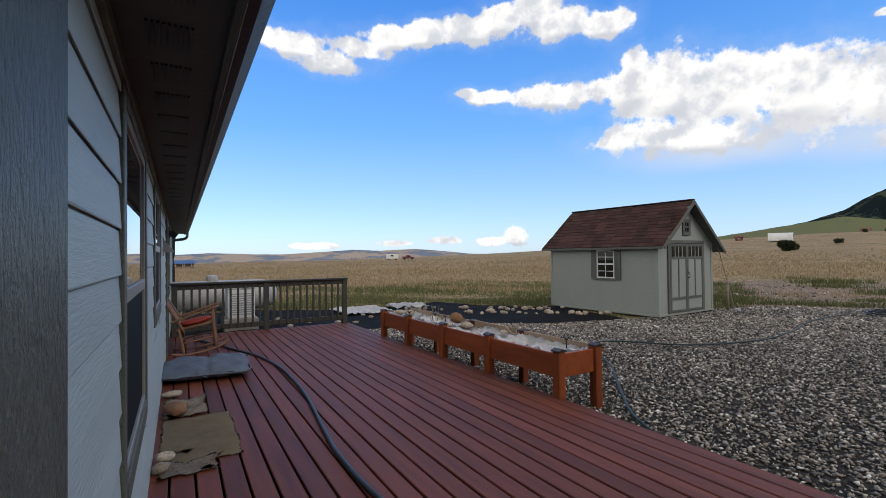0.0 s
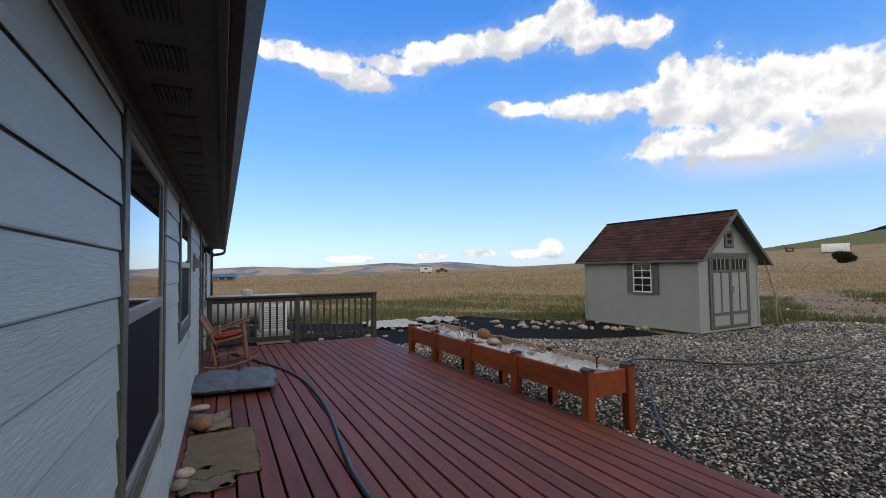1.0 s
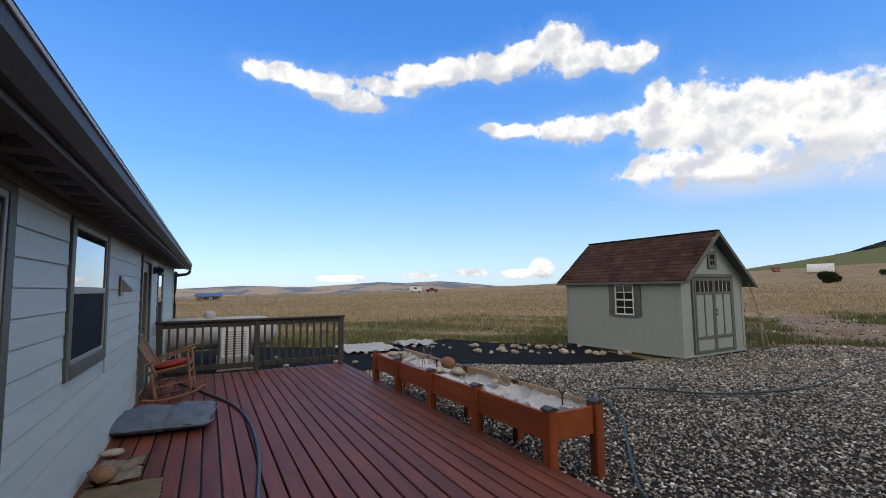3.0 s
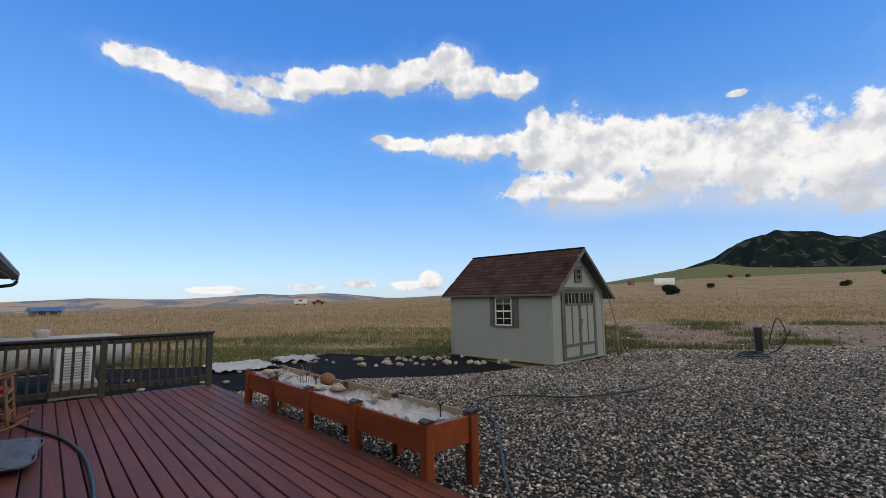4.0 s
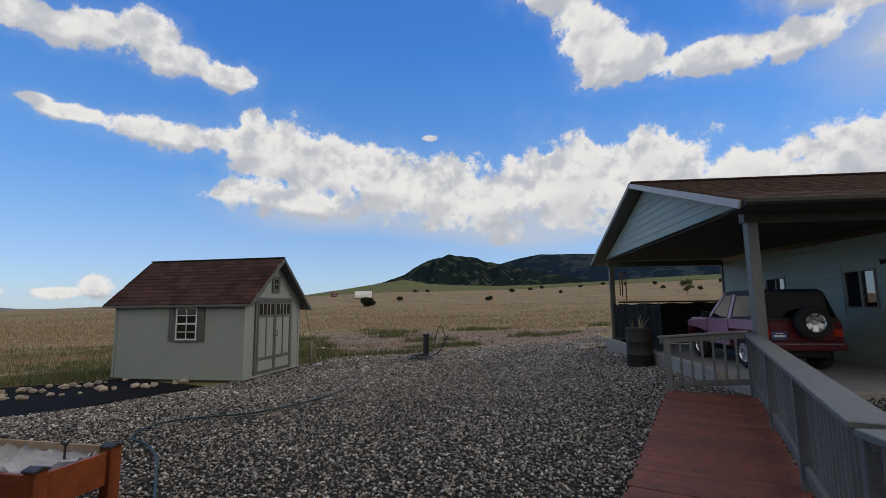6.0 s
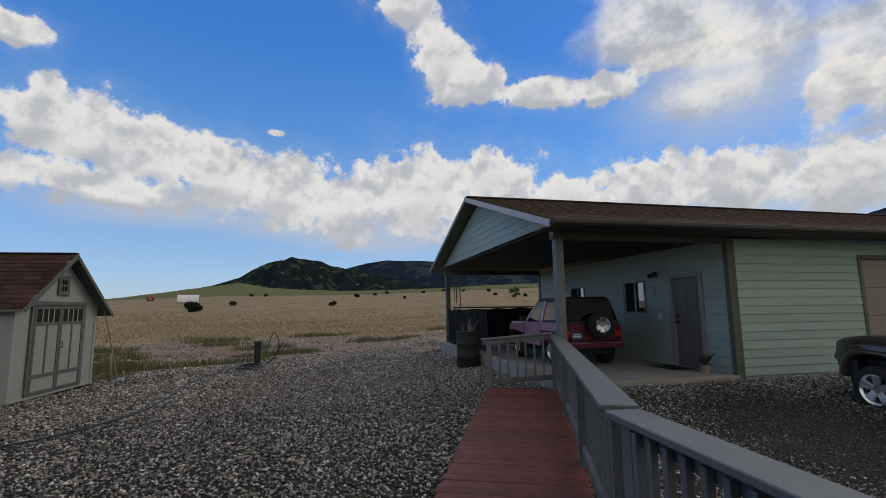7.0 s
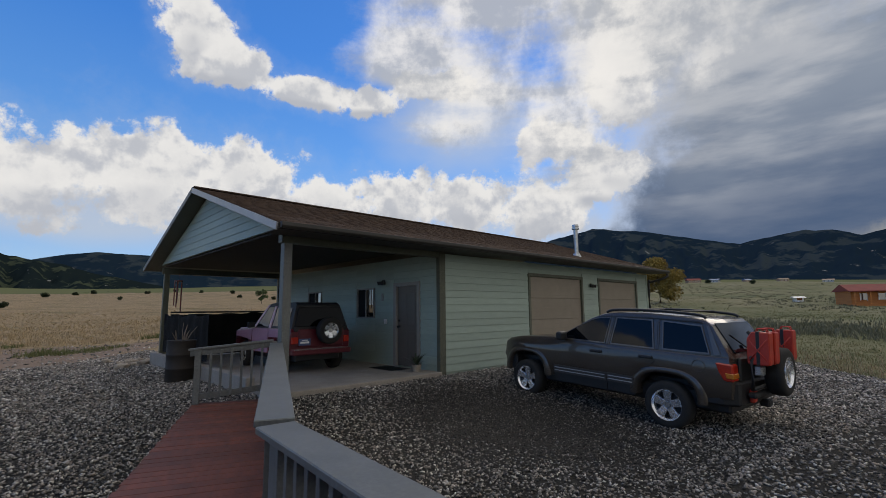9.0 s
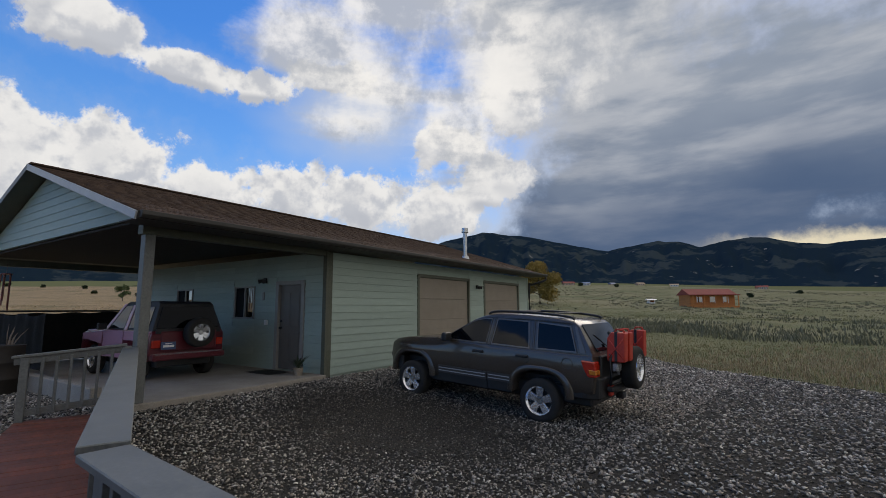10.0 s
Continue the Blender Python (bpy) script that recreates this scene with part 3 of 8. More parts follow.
RANGE_R = [(118, 5.0, 2.5), (128, 6.4, 2.7), (134, 7.2, 2.9), (137.5, 8.0, 3.0), (140.9, 8.9, 3.0), (143.4, 9.4, 3.0), (148, 8.85, 3.0), (150.7, 8.28, 2.9), (156, 7.05, 2.6), (158.2, 6.62, 2.6), (160.4, 7.1, 2.5), (163.7, 7.5, 2.4), (165.7, 7.28, 2.2), (167.8, 6.57, 2.1), (170.5, 7.1, 2.0), (172.5, 7.22, 1.9), (175.8, 6.47, 1.7), (178.3, 6.0, 1.5), (182, 6.2, 1.4), (190, 6.0, 1.2), (215, 5.0, 1.0)]
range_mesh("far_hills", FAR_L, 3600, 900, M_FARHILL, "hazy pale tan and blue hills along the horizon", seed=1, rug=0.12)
SLOPE = [(54, 0.9, 0.6), (58, 1.3, 0.8), (61.3, 1.75, 0.9), (64.8, 2.3, 1.1), (68.3, 2.85, 1.3), (71.1, 3.25, 1.4), (74, 2.75, 1.5), (78, 2.5, 1.5), (83, 2.35, 1.5), (89, 2.45, 1.6), (94, 2.6, 1.7), (101, 2.9, 1.9), (112, 3.1, 2.1), (125, 3.3, 2.4), (140, 3.5, 2.8), (150, 3.2, 2.6), (160, 2.8, 2.3), (172, 2.2, 1.8), (184, 1.7, 1.2)]
range_mesh("grass_slope", SLOPE, 1250, 500, M_SLOPE, "grey-green grass slopes at the mountain foot", seed=2, rug=0.06)
range_mesh("butte", BUTTE, 1900, 700, M_BUTTE, "dark wooded rocky butte above grass slopes", seed=4, rug=0.26)
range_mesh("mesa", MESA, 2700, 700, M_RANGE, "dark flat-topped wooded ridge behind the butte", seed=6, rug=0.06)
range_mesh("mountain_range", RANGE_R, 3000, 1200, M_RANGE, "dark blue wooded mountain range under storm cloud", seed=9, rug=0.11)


# ---- the house and its deck ----
WALL = -0.19          # face of the house wall's sheathing
EAVE = 2.2            # underside of the soffit
HOUSE_END = 13.4
OPENINGS = [(1.90, 2.96, 0.82, 2.10), (4.13, 5.22, 1.15, 2.12), (7.6, 8.5, DECK, 2.06), (9.75, 10.62, 1.0, 2.0)]
wall_house = thing("wall_house", "grey-green lap-sided house wall beside the deck", "wall", kind="structure")


def wall_with_holes(bm, along0, along1, z0, z1, holes, thick0, thick1, put):
    """Box pieces that leave the holes open; put() lays a box (along, across, up) in place."""
    cuts = sorted({along0, along1, *[h[0] for h in holes], *[h[1] for h in holes]})
    for a, b in zip(cuts[:-1], cuts[1:]):
        hs = sorted([h for h in holes if h[0] <= a + 1e-6 and h[1] >= b - 1e-6], key=lambda h: h[2])
        z = z0
        for h in hs:
            if h[2] > z + 1e-4:
                put(bm, a, b, thick0, thick1, z, h[2])
            z = h[3]
        if z < z1 - 1e-4:
            put(bm, a, b, thick0, thick1, z, z1)


bm = bmesh.new()
wall_with_holes(bm, -3.0, HOUSE_END, 0.0, 2.3, OPENINGS, WALL - 0.16, WALL - 0.004, lambda b, a0, a1, t0, t1, z0, z1: box(b, t0, a0, z0, t1, a1, z1))
part("sheathing", bm, M_SIDING, wall_house)
part("end_wall", boxes((-7.5, HOUSE_END - 0.16, 0, WALL - 0.17, HOUSE_END, 2.3)), M_SIDING, wall_house)
part("back_wall", boxes((-7.5, -3.0, 0, -7.34, HOUSE_END - 0.17, 2.3), (-7.3, -3.0, 0, WALL - 0.17, -2.84, 2.3)), M_SIDING, wall_house)
LAP = 0.148


def lap_board(length, lap=LAP, lip=0.0125):
    """A siding board along y: thin at its top, thick at its lower lip, with a small drip edge."""
    bm = bmesh.new()
    prism(bm, [(0, 0.008), (lip - 0.002, 0), (lip, 0.004), (lip * 0.33, lap - 0.004), (0, lap - 0.004)], 0, length, "Y")
    return bm


SEGMENTS = [(0.79, 1.81, []), (3.08, 4.0, []), (5.35, 7.48, []), (8.62, 9.64, []), (10.74, HOUSE_END, []), (1.81, 3.08, [0]), (4.0, 5.35, [1]), (9.64, 10.74, [3])]
siding_meshes = {}
for z_i in range(15):
    z = 1.963 - (z_i - 1) * LAP
    if z < 0.03:
        break
    for y0, y1, near_hole in SEGMENTS:
        if near_hole:
            h = OPENINGS[near_hole[0]]
            if z + LAP > h[2] - 0.11:
                continue
        key = round(y1 - y0, 3)
        if key not in siding_meshes:
            b = part("lap_board", lap_board(y1 - y0), M_SIDING, wall_house, m=pose(WALL, y0, z))
            siding_meshes[key] = b.data
        else:
            shared("lap_board", siding_meshes[key], wall_house, pose(WALL, y0, z))
# corner and door casings by the near end
part("casing", boxes((WALL - 0.02, 0.3, 0.02, WALL + 0.05, 0.69, EAVE), bevel=0.004), M_TRIM, wall_house, "dark olive rough-sawn casing board")
part("casing", boxes((WALL - 0.02, 0.693, 0.02, WALL + 0.046, 0.785, EAVE), bevel=0.004), M_TRIM, wall_house, "dark olive rough-sawn casing board")
part("panel", boxes((WALL - 0.02, -2.8, 0.02, WALL + 0.02, 0.296, EAVE), bevel=0.003), M_SIDING, wall_house)
part("end_corner_board", boxes((WALL - 0.02, HOUSE_END - 0.1, 0.02, WALL + 0.025, HOUSE_END + 0.02, EAVE), bevel=0.003), M_SIDING, wall_house)
part("frieze_board", boxes((WALL, 0.79, EAVE - 0.055, WALL + 0.028, HOUSE_END - 0.11, EAVE), bevel=0.002), M_TRIM, wall_house, "dark olive frieze board")


def sash_window(name, y0, y1, z0, z1, label, mid=0.5):
    w = thing(name, label, "window", kind="structure")
    t = 0.09
    x = WALL
    for nm, r in (("side_trim", (x, y0 - t, z0 - t, x + 0.02, y0, min(z1 + t, EAVE - 0.057))), ("side_trim", (x, y1, z0 - t, x + 0.02, y1 + t, min(z1 + t, EAVE - 0.057))),
                  ("head_trim", (x, y0, z1, x + 0.021, y1, z1 + min(t, EAVE - z1 - 0.057))), ("sill_trim", (x, y0, z0 - t, x + 0.023, y1, z0))):
        part(nm, boxes(r, bevel=0.003), M_TRIM, w)
    fr = bmesh.new()
    k = 0.035
    for r in ((x - 0.07, y0, z0, x + 0.014, y0 + k, z1), (x - 0.07, y1 - k, z0, x + 0.014, y1, z1), (x - 0.07, y0 + k, z1 - k, x + 0.014, y1 - k, z1), (x - 0.07, y0 + k, z0, x + 0.014, y1 - k, z0 + k)):
        box(fr, *r, bevel=0.003)
    part("window_frame", fr, M_VINYL, w)
    zm = z0 + (z1 - z0) * mid
    part("meeting_rail", boxes((x - 0.06, y0 + k, zm - 0.025, x + 0.016, y1 - k, zm + 0.025), bevel=0.003), M_VINYL, w)
    part("pane", boxes((x - 0.002, y0 + k, zm + 0.025, x + 0.005, y1 - k, z1 - k)), M_GLASS, w, "reflecting upper pane")
    part("pane", boxes((x - 0.065, y0 + k, z0 + k, x - 0.058, y1 - k, zm - 0.025)), M_GLASS, w)
    part("insect_screen", boxes((x - 0.002, y0 + k, z0 + k, x + 0.002, y1 - k, zm - 0.025)), M_SCREEN, w, "dark insect screen")
    # added black panel that stands for the darkness of the room
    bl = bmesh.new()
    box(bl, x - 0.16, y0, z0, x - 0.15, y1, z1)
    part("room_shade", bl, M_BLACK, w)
    return w


sash_window("window_1", *OPENINGS[0], "single-hung window with taupe frame reflecting the sky", 0.485)
sash_window("window_2", *OPENINGS[1], "single-hung window with dark trim and screen", 0.52)
sash_window("window_3", *OPENINGS[3], "narrow single-hung window near the house end", 0.48)

door = thing("door_1", "taupe glazed storm door behind the rocking chair", "door", kind="structure")
y0, y1, z0, z1 = OPENINGS[2]
part("door_frame", boxes((WALL, y0 - 0.09, z0, WALL + 0.03, y0, z1 + 0.08), (WALL, y1, z0, WALL + 0.03, y1 + 0.09, z1 + 0.08), (WALL, y0, z1, WALL + 0.03, y1, z1 + 0.08), bevel=0.003), M_TRIM, door)
part("door_leaf", boxes((WALL - 0.05, y0 + 0.01, z0 + 0.02, WALL - 0.01, y0 + 0.13, z1 - 0.01), (WALL - 0.05, y1 - 0.13, z0 + 0.02, WALL - 0.01, y1 - 0.01, z1 - 0.01),
                        (WALL - 0.05, y0 + 0.13, z1 - 0.14, WALL - 0.01, y1 - 0.13, z1 - 0.01), (WALL - 0.05, y0 + 0.13, z0 + 0.02, WALL - 0.01, y1 - 0.13, z0 + 0.75), bevel=0.003), M_DOORBROWN, door)
part("pane", boxes((WALL - 0.036, y0 + 0.13, z0 + 0.75, WALL - 0.028, y1 - 0.13, z1 - 0.14)), M_GLASS, door)
bm = bmesh.new()
rod(bm, (WALL - 0.01, y0 + 0.07, 1.15), (WALL + 0.04, y0 + 0.07, 1.15), 0.012)
rod(bm, (WALL + 0.04, y0 + 0.07, 1.15), (WALL + 0.04, y0 + 0.19, 1.15), 0.011)
part("door_handle", bm, M_BLACK, door)

# soffit, vents, fascia, gutter, roof
soffit = thing("soffit", "brown-grey soffit with rows of slotted vents", "soffit", kind="structure")
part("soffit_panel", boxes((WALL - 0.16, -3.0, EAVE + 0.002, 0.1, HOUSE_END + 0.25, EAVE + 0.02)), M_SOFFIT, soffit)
slot_me = None
for i in range(40):
    yy = 0.3 + i * 0.305
    if yy > HOUSE_END:
        break
    bm = bmesh.new()
    for j in range(9):
        xx = -0.095 + j * 0.0135
        box(bm, xx, -0.085, -0.006, xx + 0.0055, 0.085, 0.0)
    if slot_me is None:
        slot_me = part("vent", bm, M_BLACK, soffit, "slotted soffit vent", pose(0, yy, EAVE + 0.001)).data
    else:
        bm.free()
        shared("vent", slot_me, soffit, pose(0, yy, EAVE + 0.001))
eave = thing("eave_gutter", "dark gutter with grey drip edge along the eave", "gutter", kind="structure")
part("fascia", boxes((0.1, -3.0, EAVE - 0.03, 0.125, HOUSE_END + 0.25, EAVE + 0.12), bevel=0.002), M_FASCIA, eave)
bm = bmesh.new()
prism(bm, [(0.127, EAVE + 0.11), (0.127, EAVE + 0.0), (0.16, EAVE + 0.0), (0.205, EAVE + 0.05), (0.205, EAVE + 0.11), (0.198, EAVE + 0.11), (0.198, EAVE + 0.055), (0.158, EAVE + 0.008), (0.134, EAVE + 0.008), (0.134, EAVE + 0.11)], -3.0, HOUSE_END + 0.26, "Y")
part("gutter", bm, M_GUTTER, eave)
part("gutter_lip", boxes((0.196, -3.0, EAVE + 0.104, 0.214, HOUSE_END + 0.26, EAVE + 0.122), bevel=0.002), M_GUTTERRIM, eave)
bm = bmesh.new()
tube(bm, smooth_path([(0.165, HOUSE_END + 0.18, EAVE + 0.02), (0.165, HOUSE_END + 0.18, EAVE - 0.06), (0.1, HOUSE_END + 0.16, EAVE - 0.13), (-0.1, HOUSE_END + 0.1, EAVE - 0.17), (-0.14, HOUSE_END + 0.06, EAVE - 0.25), (-0.14, HOUSE_END + 0.06, 0.2)], 5), 0.035, 8)
part("downpipe", bm, M_GUTTER, eave)
roof_house = thing("roof_house", "brown shingled low-pitch house roof", "roof", kind="structure")
bm = bmesh.new()
prism(bm, [(0.2, EAVE + 0.125), (0.2, EAVE + 0.15), (-3.7, EAVE + 1.3), (-7.8, EAVE + 0.15), (-7.8, EAVE + 0.125), (-3.7, EAVE + 1.27)], -3.2, HOUSE_END + 0.3, "Y")
part("roof_sheet", bm, M_GSHINGLE, roof_house)
ceil = part("ceiling", boxes((-7.3, -2.8, EAVE + 0.05, WALL - 0.18, HOUSE_END - 0.2, EAVE + 0.08)), M_SOFFIT)
tagged(ceil, "plain ceiling closing the house under its roof", "ceiling", kind="structure")

# deck
deck = thing("deck", "red-brown stained timber deck beside the house", "deck", kind="structure")
part("rim_joist", boxes((2.98, 8.0, 0.0, 3.01, 9.33, DECK - 0.032), (3.02, 3.0, 0.0, 3.09, 8.0, DECK - 0.032), (3.12, -1.22, 0.0, 3.16, 3.0, DECK - 0.032), (WALL + 0.03, 9.29, 0.0, 2.97, 9.33, DECK - 0.032), (WALL + 0.03, -1.22, 0.0, 3.06, -1.18, DECK - 0.032), bevel=0.003), M_DECK, deck)
part("underside", boxes((WALL + 0.03, -1.15, 0.0, 2.96, 9.28, DECK - 0.06)), M_BLACK, deck)
N_BOARD, DX0 = 24, WALL - 0.017
near_step, far_step = (3.22 - DX0) / N_BOARD, (3.03 - DX0) / N_BOARD
bm = bmesh.new()
box(bm, 0.0, 0, -0.03, far_step - 0.010, 10.58, 0, bevel=0.005)
first = None
for i in range(N_BOARD):
    m = pose(DX0 + i * near_step + 0.002, -1.24 + 0.006 * math.sin(i * 5.1), DECK + 0.0012 * math.sin(i * 2.7), 0, 0, math.degrees(i * (near_step - far_step) / 10.58))
    if first is None:
        first = part("deck_board", bm, M_DECK, deck, m=m)
    else:
        shared("deck_board", first.data, deck, m)


# ---- railings and walkway ----
def rail_run(parent, p0, p1, z0, z1, top, mat, cap_w=0.14, cap_h=0.035, pick=0.11, post_at=(), low=0.09, pickets=True, post_low=0.0):
    """A railing from p0 to p1: cap, top and bottom rails, pickets and posts, each a part. z0, z1: floor heights at its ends."""
    a, b = Vector((*p0, z0)), Vector((*p1, z1))
    L = (b - a).length
    ang = math.atan2(b.y - a.y, b.x - a.x)
    tilt = math.asin((b.z - a.z) / L)
    m = Matrix.Translation(a) @ Matrix.Rotation(ang, 4, "Z") @ Matrix.Rotation(-tilt, 4, "Y")
    flat = Matrix.Translation(a) @ Matrix.Rotation(ang, 4, "Z")
    part("cap", boxes((-0.02, -cap_w / 2, top - cap_h, L + 0.02, cap_w / 2, top), bevel=0.005), mat, parent, m=m)
    part("top_rail", boxes((0, -0.02, top - cap_h - 0.09, L, 0.02, top - cap_h - 0.002), bevel=0.003), mat, parent, m=m)
    part("bottom_rail", boxes((0, -0.02, low, L, 0.02, low + 0.09), bevel=0.003), mat, parent, m=m)
    if pickets:
        n = max(1, int(L / pick))
        bm = bmesh.new()
        box(bm, -0.018, -0.018, low + 0.02, 0.018, 0.018, top - cap_h - 0.03, bevel=0.002)
        me = None
        for i in range(n):
            s = (i + 0.5) * L / n
            if any(abs(s - q) < 0.06 for q in post_at):
                continue
            pm = Matrix.Translation(a + (b - a) * (s / L)) @ Matrix.Rotation(ang, 4, "Z") @ pose(0, -0.04, 0)
            if me is None:
                me = part("picket", bm, mat, parent, m=pm).data
            else:
                shared("picket", me, parent, pm)
    bm = bmesh.new()
    box(bm, -0.045, -0.045, post_low, 0.045, 0.045, top - cap_h - 0.001, bevel=0.004)
    me = None
    for q in post_at:
        pm = Matrix.Translation(a + (b - a) * (q / L)) @ Matrix.Rotation(ang, 4, "Z")
        if me is None:
            me = part("post", bm, mat, parent, m=pm).data
        else:
            shared("post", me, parent, pm)
    if me is None:
        bm.free()
    return L


deck_rail = thing("deck_railing", "olive-grey painted wooden railing with square pickets on the deck", "railing")
rail_run(deck_rail, (WALL + 0.05, 9.3), (2.99, 9.3), DECK, DECK, 0.93, M_RAIL, pick=0.122, post_at=(0.05, 1.56, 3.09), post_low=0.0, low=0.07)

WK_A, WK_B = Vector((3.24, -1.2, DECK)), Vector((8.79, -2.72, DECK + 0.03))
WK_DIR = (WK_B - WK_A)
WK_LEN = WK_DIR.length
walkway = thing("walkway", "red-brown stained timber walkway leading to the carport", "walkway", kind="structure")
ang = math.atan2(WK_DIR.y, WK_DIR.x)
wm = Matrix.Translation(WK_A) @ Matrix.Rotation(ang, 4, "Z") @ Matrix.Rotation(-math.asin(WK_DIR.z / WK_LEN), 4, "Y")
bm = bmesh.new()
box(bm, 0.0035, 0, -0.03, 0.1365, 1.22, 0, bevel=0.004)
first = None
for i in range(int(WK_LEN / 0.14) + 1):
    m = wm @ pose(i * 0.14 - 0.02, 0.012 * math.sin(i * 3.3), 0.0015 * math.sin(i * 1.9), 0, 0, 0.25 * math.sin(i * 2.3))
    if first is None:
        first = part("walkway_board", bm, M_WALKWAY, walkway, m=m)
    else:
        shared("walkway_board", first.data, walkway, m)
part("joist", boxes((0, 0.03, -0.16, WK_LEN, 0.07, -0.032), bevel=0.003), M_WALKWAY, walkway, m=wm)
part("joist", boxes((0, 1.14, -0.16, WK_LEN, 1.18, -0.032), bevel=0.003), M_WALKWAY, walkway, m=wm)
# wedge of boards between deck and walkway
bm = bmesh.new()
prism(bm, [(3.2, -1.21), (3.26, -1.19), (3.52, -0.02), (3.2, 0.05)], DECK - 0.03, DECK - 0.004, "Z")
part("landing", bm, M_WALKWAY, walkway)

walk_rail = thing("walkway_railing", "grey painted wooden railing with broad cap along the walkway", "railing")
rail_run(walk_rail, WK_A.xy, WK_B.xy, DECK, DECK + 0.03, 0.92, M_RAILGREY, cap_w=0.2, pick=0.115, post_at=(0.05, 1.9, 3.8, WK_LEN - 0.05), post_low=-0.12)
back_rail = thing("deck_back_railing", "grey painted wooden railing with broad cap across the deck", "railing")
rail_run(back_rail, (3.16, -1.19), (WALL + 0.06, -1.36), DECK, DECK, 0.905, M_RAILGREY, cap_w=0.2, pick=0.115, post_at=(0.08, 1.7, 3.2), post_low=-0.2)
end_rail = thing("walkway_end_railing", "short grey wooden railing closing the walkway end", "railing")
rail_run(end_rail, (9.14, -1.56), (8.82, -2.74), DECK + 0.0, DECK + 0.11, 0.9, M_RAILGREY, cap_w=0.1, pick=0.14, post_at=(0.04, 1.18), post_low=-0.12)


# ---- planter beside the deck ----
M_LINER = material("white_liner_cloth", (0.80, 0.80, 0.80), (0.70, 0.70, 0.71), rough=0.8, scale=6, fine=40, bump=0.3, depth=0.01, vary=0.08, grain=0.1)
M_CARD = material("pale_cardboard", (0.38, 0.28, 0.19), (0.31, 0.22, 0.15), rough=0.85, scale=5, fine=40, bump=0.2, vary=0.1)
M_STONE = material("buff_stone", (0.40, 0.34, 0.26), (0.28, 0.23, 0.18), rough=0.9, scale=9, fine=60, bump=0.6, depth=0.01, vary=0.3, grain=0.3)
M_BROWNSTONE = material("rust_brown_stone", (0.26, 0.13, 0.06), (0.17, 0.085, 0.045), rough=0.85, scale=9, fine=50, bump=0.6, depth=0.01, vary=0.25, grain=0.3)
M_DRIFT = material("grey_driftwood", (0.30, 0.24, 0.18), (0.2, 0.155, 0.115), rough=0.85, scale=8, fine=60, stretch=(1, 1, 4), bump=0.6, depth=0.006, vary=0.2)
M_CAPDARK = material("dark_post_cap", (0.05, 0.035, 0.03), (0.035, 0.026, 0.024), rough=0.45, scale=8, fine=60, bump=0.1, vary=0.2)
planter = thing("planter", "long orange-stained raised cedar planter standing on gravel by deck", "planter", pose(3.135, 3.3, 0, 0, 0, 1.6))
PL, PW, PT = 4.1, 0.52, 0.62
px_posts = [0.0, 1.1, 2.12, 3.16, 4.06]
me = None
for i, yy in enumerate(px_posts):
    for xx in (0.0, PW):
        bm = bmesh.new()
        box(bm, -0.045, -0.045, 0, 0.045, 0.045, PT + 0.02, bevel=0.006)
        pm = pose(xx, yy, 0, 0, 0, 0)
        if me is None:
            me = part("leg", bm, M_CEDAR_UP, planter, m=pm).data
        else:
            bm.free()
            shared("leg", me, planter, pm)
        bm = bmesh.new()
        prism(bm, [(-0.055, 0), (0.055, 0), (0.05, 0.014), (0.0, 0.03), (-0.05, 0.014)], -0.055, 0.055, "Y", bevel=0.003)
        part("post_cap", bm, M_CAPDARK, planter, "dark post cap", pose(xx, yy, PT + 0.021))
for a, b in zip(px_posts[:-1], px_posts[1:]):
    for xx in (0.0, PW):
        bm = bmesh.new()
        box(bm, xx - 0.016, a + 0.047, PT - 0.235, xx + 0.016, b - 0.047, PT - 0.005, bevel=0.005)
        part("side_board", bm, M_CEDAR, planter)
for yy in (0.0, px_posts[-1]):
    bm = bmesh.new()
    box(bm, 0.047, yy - 0.016, PT - 0.235, PW - 0.047, yy + 0.016, PT - 0.005, bevel=0.005)
    part("end_board", bm, M_CEDAR, planter)
part("floor_board", boxes((0.02, 0.02, PT - 0.22, PW - 0.02, PL - 0.06, PT - 0.19)), M_CEDAR, planter)


